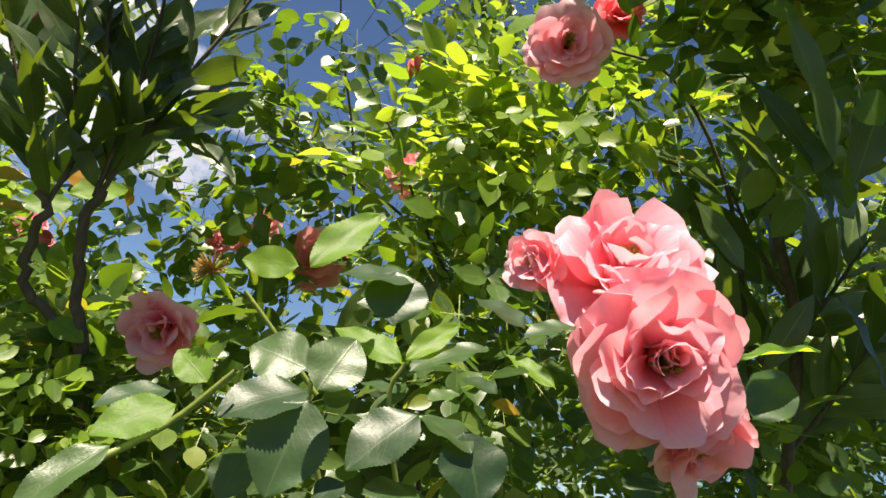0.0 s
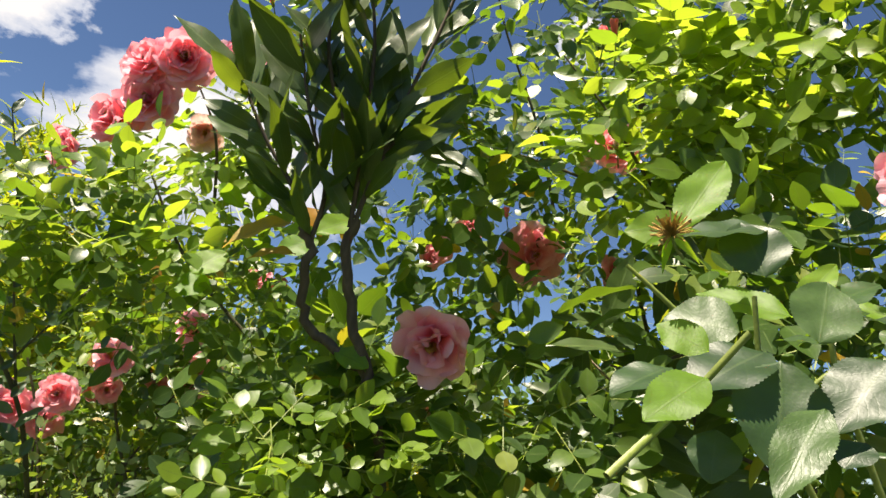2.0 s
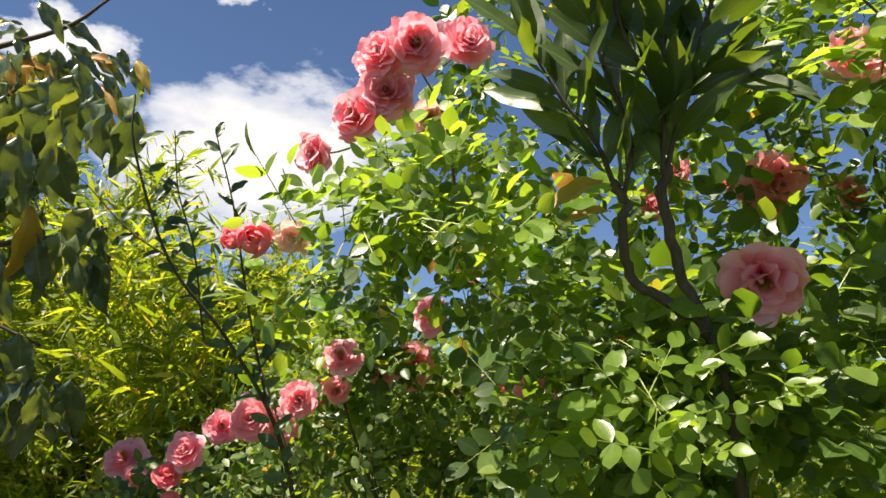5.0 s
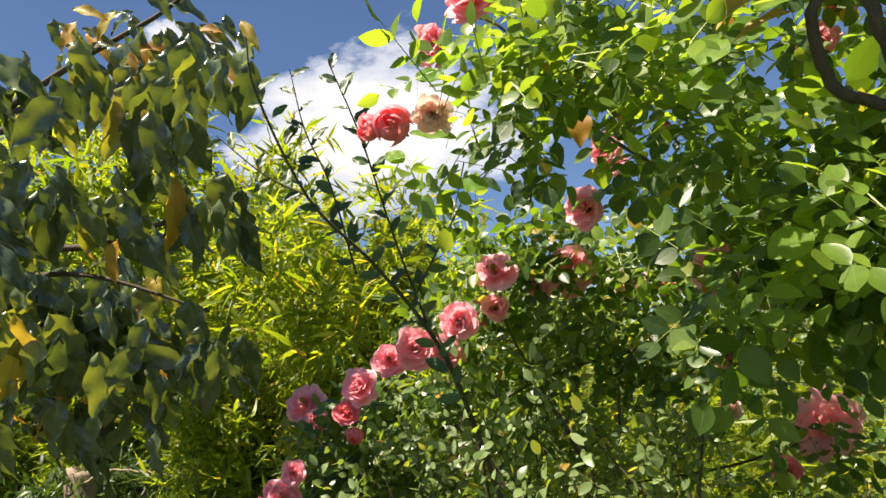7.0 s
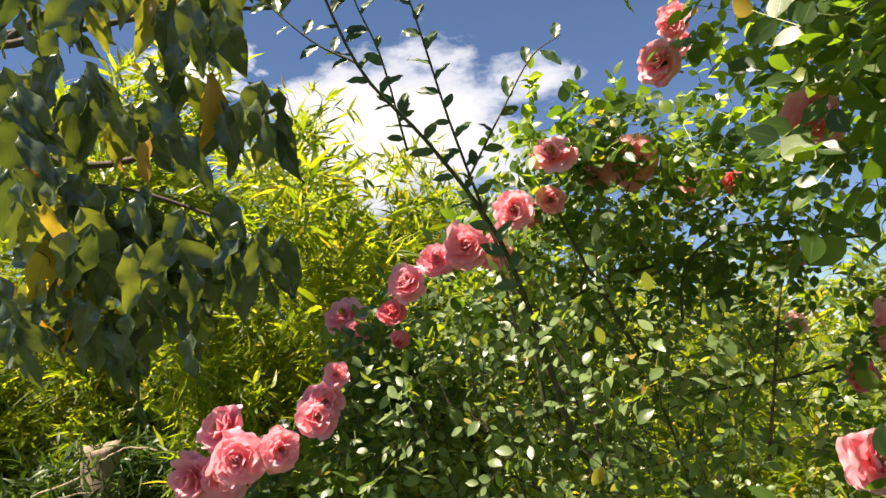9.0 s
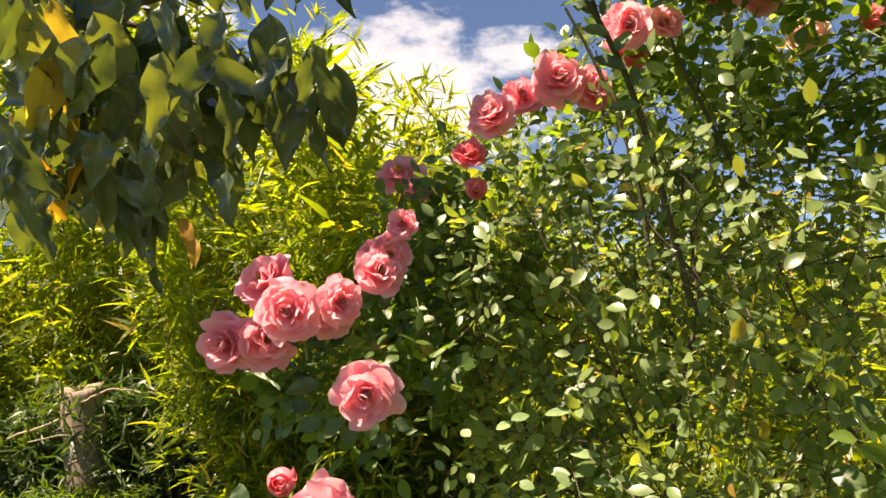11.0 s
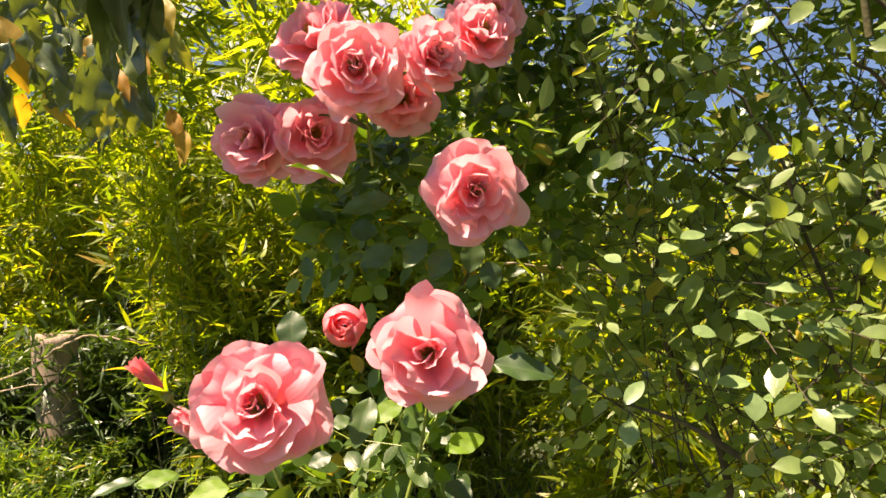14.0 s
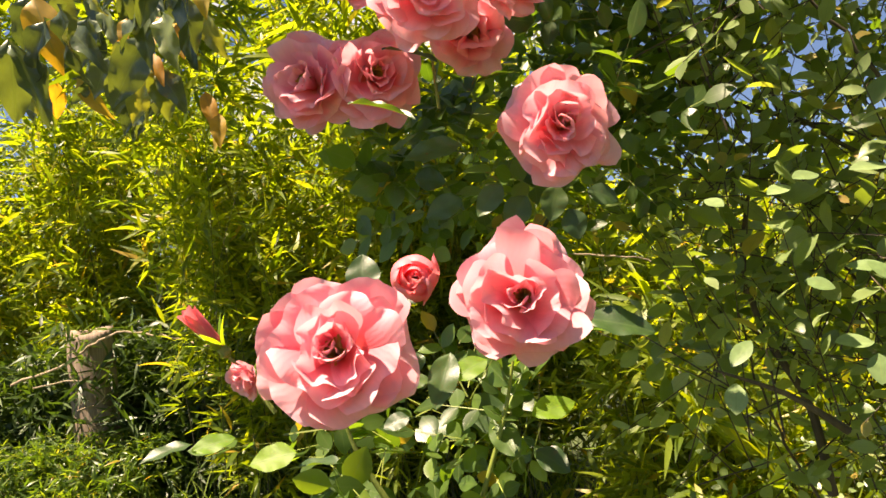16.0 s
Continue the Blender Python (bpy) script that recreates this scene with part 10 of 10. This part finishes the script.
leaf(fruit_tree, "tree", (-1.132, 1.652, 2.493), (-1.071, 1.656, 2.464), 0.91, (-0.020, -0.589, 0.288))
leaf(fruit_tree, "tree", (-1.058, 1.716, 2.479), (-1.079, 1.733, 2.394), 0.91, (-0.020, -0.589, 0.288))
leaf(fruit_tree, "gold", (-1.031, 1.669, 2.433), (-0.989, 1.635, 2.327), 0.61, (-0.020, -0.589, 0.288))
leaf(fruit_tree, "tree", (-1.204, 1.679, 2.530), (-1.148, 1.685, 2.490), 0.91, (-0.020, -0.589, 0.288))
leaf(fruit_tree, "tree", (-1.004, 1.629, 2.495), (-1.071, 1.635, 2.476), 0.91, (-0.020, -0.589, 0.288))
leaf(fruit_tree, "gold", (-1.139, 1.624, 2.527), (-1.062, 1.613, 2.505), 0.76, (-0.020, -0.589, 0.288))
leaf(fruit_tree, "tree", (-1.007, 1.755, 2.484), (-0.965, 1.763, 2.433), 0.91, (-0.020, -0.589, 0.288))
leaf(fruit_tree, "tree", (-0.944, 1.680, 2.551), (-0.857, 1.684, 2.513), 0.91, (-0.020, -0.589, 0.288))
leaf(fruit_tree, "gold", (-1.165, 1.731, 2.533), (-1.095, 1.696, 2.442), 0.58, (-0.020, -0.589, 0.288))
leaf(fruit_tree, "gold", (-1.003, 1.743, 2.497), (-1.011, 1.719, 2.422), 0.67, (-0.020, -0.589, 0.288))
leaf(fruit_tree, "tree", (-1.033, 1.635, 2.389), (-0.976, 1.641, 2.345), 0.91, (-0.020, -0.589, 0.288))
leaf(fruit_tree, "gold", (-1.038, 1.631, 2.432), (-0.989, 1.603, 2.357), 0.59, (-0.020, -0.589, 0.288))
leaf(fruit_tree, "tree", (-0.948, 1.729, 2.524), (-0.871, 1.737, 2.470), 0.91, (-0.020, -0.589, 0.288))
leaf(fruit_tree, "gold", (-0.847, 1.693, 2.409), (-0.778, 1.656, 2.322), 0.62, (-0.020, -0.589, 0.288))
leaf(fruit_tree, "tree", (-0.942, 1.739, 2.488), (-0.953, 1.756, 2.397), 0.91, (-0.020, -0.589, 0.288))
leaf(fruit_tree, "tree", (-0.852, 1.691, 2.436), (-0.798, 1.697, 2.392), 0.91, (-0.020, -0.589, 0.288))
leaf(fruit_tree, "gold", (-0.936, 1.650, 2.439), (-0.930, 1.626, 2.357), 0.64, (-0.020, -0.589, 0.288))
leaf(fruit_tree, "tree", (-0.982, 1.691, 2.360), (-0.975, 1.706, 2.281), 0.91, (-0.020, -0.589, 0.288))
leaf(fruit_tree, "gold", (-1.051, 1.775, 2.498), (-0.970, 1.775, 2.505), 0.85, (-0.020, -0.589, 0.288))
leaf(fruit_tree, "tree", (-0.958, 1.752, 2.420), (-0.892, 1.741, 2.465), 0.91, (-0.020, -0.589, 0.288))
leaf(fruit_tree, "gold", (-0.877, 1.696, 2.381), (-0.796, 1.664, 2.307), 0.66, (-0.020, -0.589, 0.288))
leaf(fruit_tree, "tree", (-0.933, 1.714, 2.405), (-0.844, 1.711, 2.401), 0.91, (-0.020, -0.589, 0.288))
leaf(fruit_tree, "tree", (-0.953, 1.662, 2.471), (-0.978, 1.678, 2.394), 0.91, (-0.020, -0.589, 0.288))
leaf(fruit_tree, "tree", (-0.939, 1.757, 2.502), (-0.857, 1.752, 2.510), 0.91, (-0.020, -0.589, 0.288))
leaf(fruit_tree, "tree", (-0.961, 1.655, 2.365), (-0.964, 1.670, 2.289), 0.91, (-0.020, -0.589, 0.288))
leaf(fruit_tree, "tree", (-0.929, 1.632, 2.457), (-0.908, 1.647, 2.377), 0.91, (-0.020, -0.589, 0.288))
leaf(fruit_tree, "tree", (-0.829, 1.649, 2.462), (-0.773, 1.653, 2.432), 0.91, (-0.020, -0.589, 0.288))
leaf(fruit_tree, "tree", (-0.912, 1.685, 2.476), (-0.846, 1.691, 2.435), 0.91, (-0.020, -0.589, 0.288))
leaf(fruit_tree, "tree", (-0.887, 1.722, 2.503), (-0.805, 1.730, 2.447), 0.91, (-0.020, -0.589, 0.288))
leaf(fruit_tree, "gold", (-0.886, 1.771, 2.441), (-0.909, 1.743, 2.365), 0.70, (-0.020, -0.589, 0.288))
leaf(fruit_tree, "tree", (-0.908, 1.667, 2.462), (-0.877, 1.682, 2.378), 0.91, (-0.020, -0.589, 0.288))
leaf(fruit_tree, "tree", (-0.816, 1.695, 2.507), (-0.801, 1.706, 2.445), 0.91, (-0.020, -0.589, 0.288))
leaf(fruit_tree, "tree", (-0.892, 1.695, 2.446), (-0.977, 1.707, 2.400), 0.91, (-0.020, -0.589, 0.288))
leaf(fruit_tree, "tree", (-0.782, 1.686, 2.458), (-0.757, 1.697, 2.394), 0.91, (-0.020, -0.589, 0.288))
leaf(fruit_tree, "tree", (-0.831, 1.650, 2.412), (-0.792, 1.658, 2.361), 0.91, (-0.020, -0.589, 0.288))
leaf(fruit_tree, "gold", (-0.758, 1.623, 2.445), (-0.719, 1.596, 2.371), 0.61, (-0.020, -0.589, 0.288))
leaf(fruit_tree, "tree", (-0.893, 1.711, 2.422), (-0.845, 1.721, 2.362), 0.91, (-0.020, -0.589, 0.288))
leaf(fruit_tree, "gold", (-0.890, 1.715, 2.488), (-0.816, 1.712, 2.487), 0.84, (-0.020, -0.589, 0.288))
stem(fruit_tree, "branch", 0.0140, 0.0040, (-1.831, 1.708, 2.267), (-1.522, 1.752, 2.120), (-1.273, 1.784, 2.019), (-1.029, 1.788, 2.050), (-0.823, 1.787, 2.099), material=MAT_BARK)
stem(fruit_tree, "branch", 0.0120, 0.0040, (-1.757, 1.628, 2.429), (-1.471, 1.669, 2.287), (-1.239, 1.678, 2.293), (-1.005, 1.685, 2.310), (-0.802, 1.698, 2.294), material=MAT_BARK)
stem(fruit_tree, "branch", 0.0100, 0.0030, (-1.432, 1.739, 2.329), (-1.181, 1.709, 2.444), (-0.947, 1.684, 2.534), (-0.846, 1.665, 2.614), material=MAT_BARK)
stem(fruit_tree, "branch", 0.0080, 0.0030, (-1.430, 1.736, 2.342), (-1.136, 1.720, 2.374), (-0.951, 1.714, 2.373), (-0.799, 1.720, 2.317), material=MAT_BARK)
stem(fruit_tree, "branch", 0.0100, 0.0030, (-1.662, 1.683, 1.928), (-1.411, 1.691, 1.941), (-1.164, 1.704, 1.931), (-0.908, 1.738, 1.822), material=MAT_BARK)
stem(fruit_tree, "trunk", 0.0600, 0.0400, (-2.362, 2.117, 0.648), (-2.223, 1.958, 1.458), (-2.062, 1.829, 2.127), (-1.909, 1.671, 2.935), material=MAT_BARK, sides=12)

# ---- bamboo hedge ----
hedge = thing("bamboo_hedge", "tall yellow-green bamboo hedge in full sun", "bamboo")


def bamboo(x0, x1, y0, y1, culms, tops, seed, coarse=1.0, low=0.05, material=None, short=0.72):
    """Bamboo stand: thin leaning culms, side twigs and tufts of narrow leaves up to a height that varies along x."""
    rng = np.random.default_rng(seed)
    pos, dr, ups, sz = [], [], [], []
    for i in range(culms):
        x, y = rng.uniform(x0, x1), rng.uniform(y0, y1)
        top = np.interp(x, tops[0], tops[1]) * rng.uniform(short, 1.04)
        lean = rng.normal(0, 0.16, 2) * top
        pts = [Vector((x, y, 0)), Vector((x + lean[0] * 0.25, y + lean[1] * 0.25, top * 0.5)), Vector((x + lean[0], y + lean[1], top))]
        thin = 0.45 if material or low > 0.3 else 1.0
        stem(hedge, "culm", 0.0034 * thin, 0.0010 * thin, *pts, material=MAT_CANE, sides=5)
        tufts = int(top * 34 / coarse)
        for k in range(tufts):
            h = rng.uniform(low, 1.0) ** 0.85
            a = pts[0].lerp(pts[1], h * 2) if h < 0.5 else pts[1].lerp(pts[2], h * 2 - 1)
            d = rng.normal(0, 1, 3)
            d[2] = abs(d[2]) * 0.5
            d /= np.linalg.norm(d)
            c = np.array(a) + d * rng.uniform(0.04, 0.3) * coarse
            n = int(rng.integers(5, 9))
            pos.append(c + rng.normal(0, 0.018 * coarse, (n, 3)))
            dr.append(d * 0.8 + rng.normal(0, 0.6, (n, 3)) + (0, 0, -0.1))
            ups.append(rng.normal(0, 0.6, (n, 3)) + (0, 0, 0.9))
            sz.append(rng.uniform(0.08, 0.19, n) * coarse)
    child("foliage", many_leaves("bamboo_foliage", BAMBOO_SHAPES, np.concatenate(pos), np.concatenate(dr), np.concatenate(ups), np.concatenate(sz), material or MAT_BAMBOO), hedge, kind="stuff")


TOPS = ((-6, -3.6, -1.6, -1.2, -0.9, -0.5, -0.2, 0.7, 1.5), (4.3, 4.0, 3.25, 3.05, 2.85, 2.5, 2.35, 2.0, 1.9))
FAR = ((-12, -4, -1.5, 0.5, 8), (3.4, 3.4, 3.3, 2.3, 2.2))
bamboo(-6.5, -2.3, 6.0, 7.4, 110, TOPS, 3, 1.15, 0.05, None, 0.3)
bamboo(-2.3, 1.4, 4.4, 5.8, 84, TOPS, 4, 1.0, 0.36, None, 0.5)
bamboo(-2.0, -0.6, 3.4, 4.2, 14, TOPS, 5, 0.9, 0.66)
bamboo(-2.1, -0.3, 4.3, 5.2, 40, ((-2.1, -0.3), (1.9, 1.8)), 15, 0.9, 0.15, None, 0.45)
bamboo(-12, 8, 7.4, 9.5, 110, FAR, 6, 2.2)
hedge = thing("undergrowth", "grassy undergrowth, coloured dark green for the shade of the hedge", "undergrowth")
# growth whose dark blade colour stands in for shade under the bamboo
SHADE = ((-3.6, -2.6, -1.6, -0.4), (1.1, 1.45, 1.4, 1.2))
bamboo(-2.9, -0.5, 5.15, 6.0, 105, SHADE, 8, 1.0, 0.02, MAT_PAINTED_SHADE)
bamboo(-4.4, -2.9, 5.3, 6.0, 55, ((-4.4, -2.9), (0.95, 1.25)), 12, 1.0, 0.02, MAT_PAINTED_SHADE)
bamboo(-4.2, -2.7, 4.6, 5.1, 24, ((-4.2, -2.7), (0.42, 0.42)), 9, 0.55, 0.02, MAT_ROSE)
hedge = thing("bamboo_hedge", "low yellow-green bamboo growth behind the shrubs", "bamboo")
bamboo(-0.3, 1.6, 3.0, 4.3, 58, ((-0.3, 1.6), (1.6, 1.6)), 11, 0.9, 0.02, None, 0.2)


# ---- post and dry vine ----
def old_post(x, y, top):
    """A split, weathered round post: furrowed sides, rough slanting top, deep crack."""
    sides, rows = 28, 26
    a = np.linspace(0, 2 * np.pi, sides + 1)
    z = np.linspace(-0.1, top, rows)
    vs = []
    for i, h in enumerate(z):
        r = 0.142 - 0.006 * h + 0.005 * np.sin(a * 7 + 1) + 0.004 * np.sin(a * 13 + h * 2) + 0.003 * np.sin(h * 9 + a * 3)
        r = r - 0.022 * np.exp(-((a - 4.6) / 0.09) ** 2) - 0.012 * np.exp(-((a - 5.3) / 0.07) ** 2)
        r[-1] = r[0]
        hz = h + (0.02 * np.sin(a * 2 + 0.5) + 0.008 * np.sin(a * 5) if i == rows - 1 else 0)
        vs.append(np.stack([np.cos(a) * r, np.sin(a) * r, np.broadcast_to(hz, a.shape)], 1))
    for k in (0.6, 0.15, 0.0):
        vs.append(vs[rows - 1] * (k, k, 1) + (0, 0, -0.008 * (1 - k)))
    return mesh_of("post", np.concatenate(vs), grid_faces(rows + 3, sides + 1), None, MAT_WOOD)


post = new("post", old_post(0, 0, 1.250))
post.matrix_world = pose(-3.173, 5.328, 0, 0, -3, 0)
tagged(post, "grey weathered wooden post standing before the hedge", "post")
vine = thing("dry_vine", "bare dry vine twisted round the wooden post", "vine")

hedge = thing("undergrowth", "dark green grassy growth round the foot of the post", "undergrowth")
bamboo(-3.76, -2.61, 5.03, 5.21, 30, ((-9, 9), (0.62, 0.62)), 14, 0.5, 0.1, MAT_ROSE)
stem(vine, "stem", 0.0080, 0.0060, (-3.686, 5.213, 0.956), (-3.308, 5.167, 1.063), (-3.113, 5.134, 1.167), (-2.918, 5.126, 1.224), (-2.651, 5.179, 1.167), (-2.411, 5.182, 1.110), (-2.044, 5.159, 1.292), (-1.933, 5.151, 1.351), material=MAT_VINE, wobble=0.006)
stem(vine, "stem", 0.0050, 0.0030, (-3.516, 5.164, 0.929), (-3.203, 5.158, 0.951), (-3.075, 5.169, 0.836), (-3.254, 5.178, 0.767), material=MAT_VINE, wobble=0.004)
stem(vine, "stem", 0.0040, 0.0030, (-2.186, 4.888, 1.142), (-2.082, 4.915, 0.908), (-1.973, 4.962, 0.517), material=MAT_VINE, wobble=0.004)
stem(vine, "stem", 0.0040, 0.0030, (-0.518, 3.477, 1.337), (-0.306, 3.478, 1.307), (-0.138, 3.480, 1.270), (-0.063, 3.492, 1.156), material=MAT_VINE, wobble=0.004)

# ---- conifer behind ----
small_clump(conifer, 0.904, 1.997, 3.395, 0.149, 420, 0.045)
small_clump(conifer, 1.015, 2.002, 3.233, 0.128, 360, 0.045)
small_clump(conifer, 0.802, 1.979, 3.583, 0.128, 360, 0.045)
small_clump(conifer, 1.108, 2.017, 3.064, 0.128, 300, 0.045)
stem(conifer, "trunk", 0.0300, 0.0100, (3.284, 2.804, -1.657), (1.838, 2.335, 1.547), (1.203, 2.131, 2.948), (0.815, 2.031, 3.740), material=MAT_BARK)
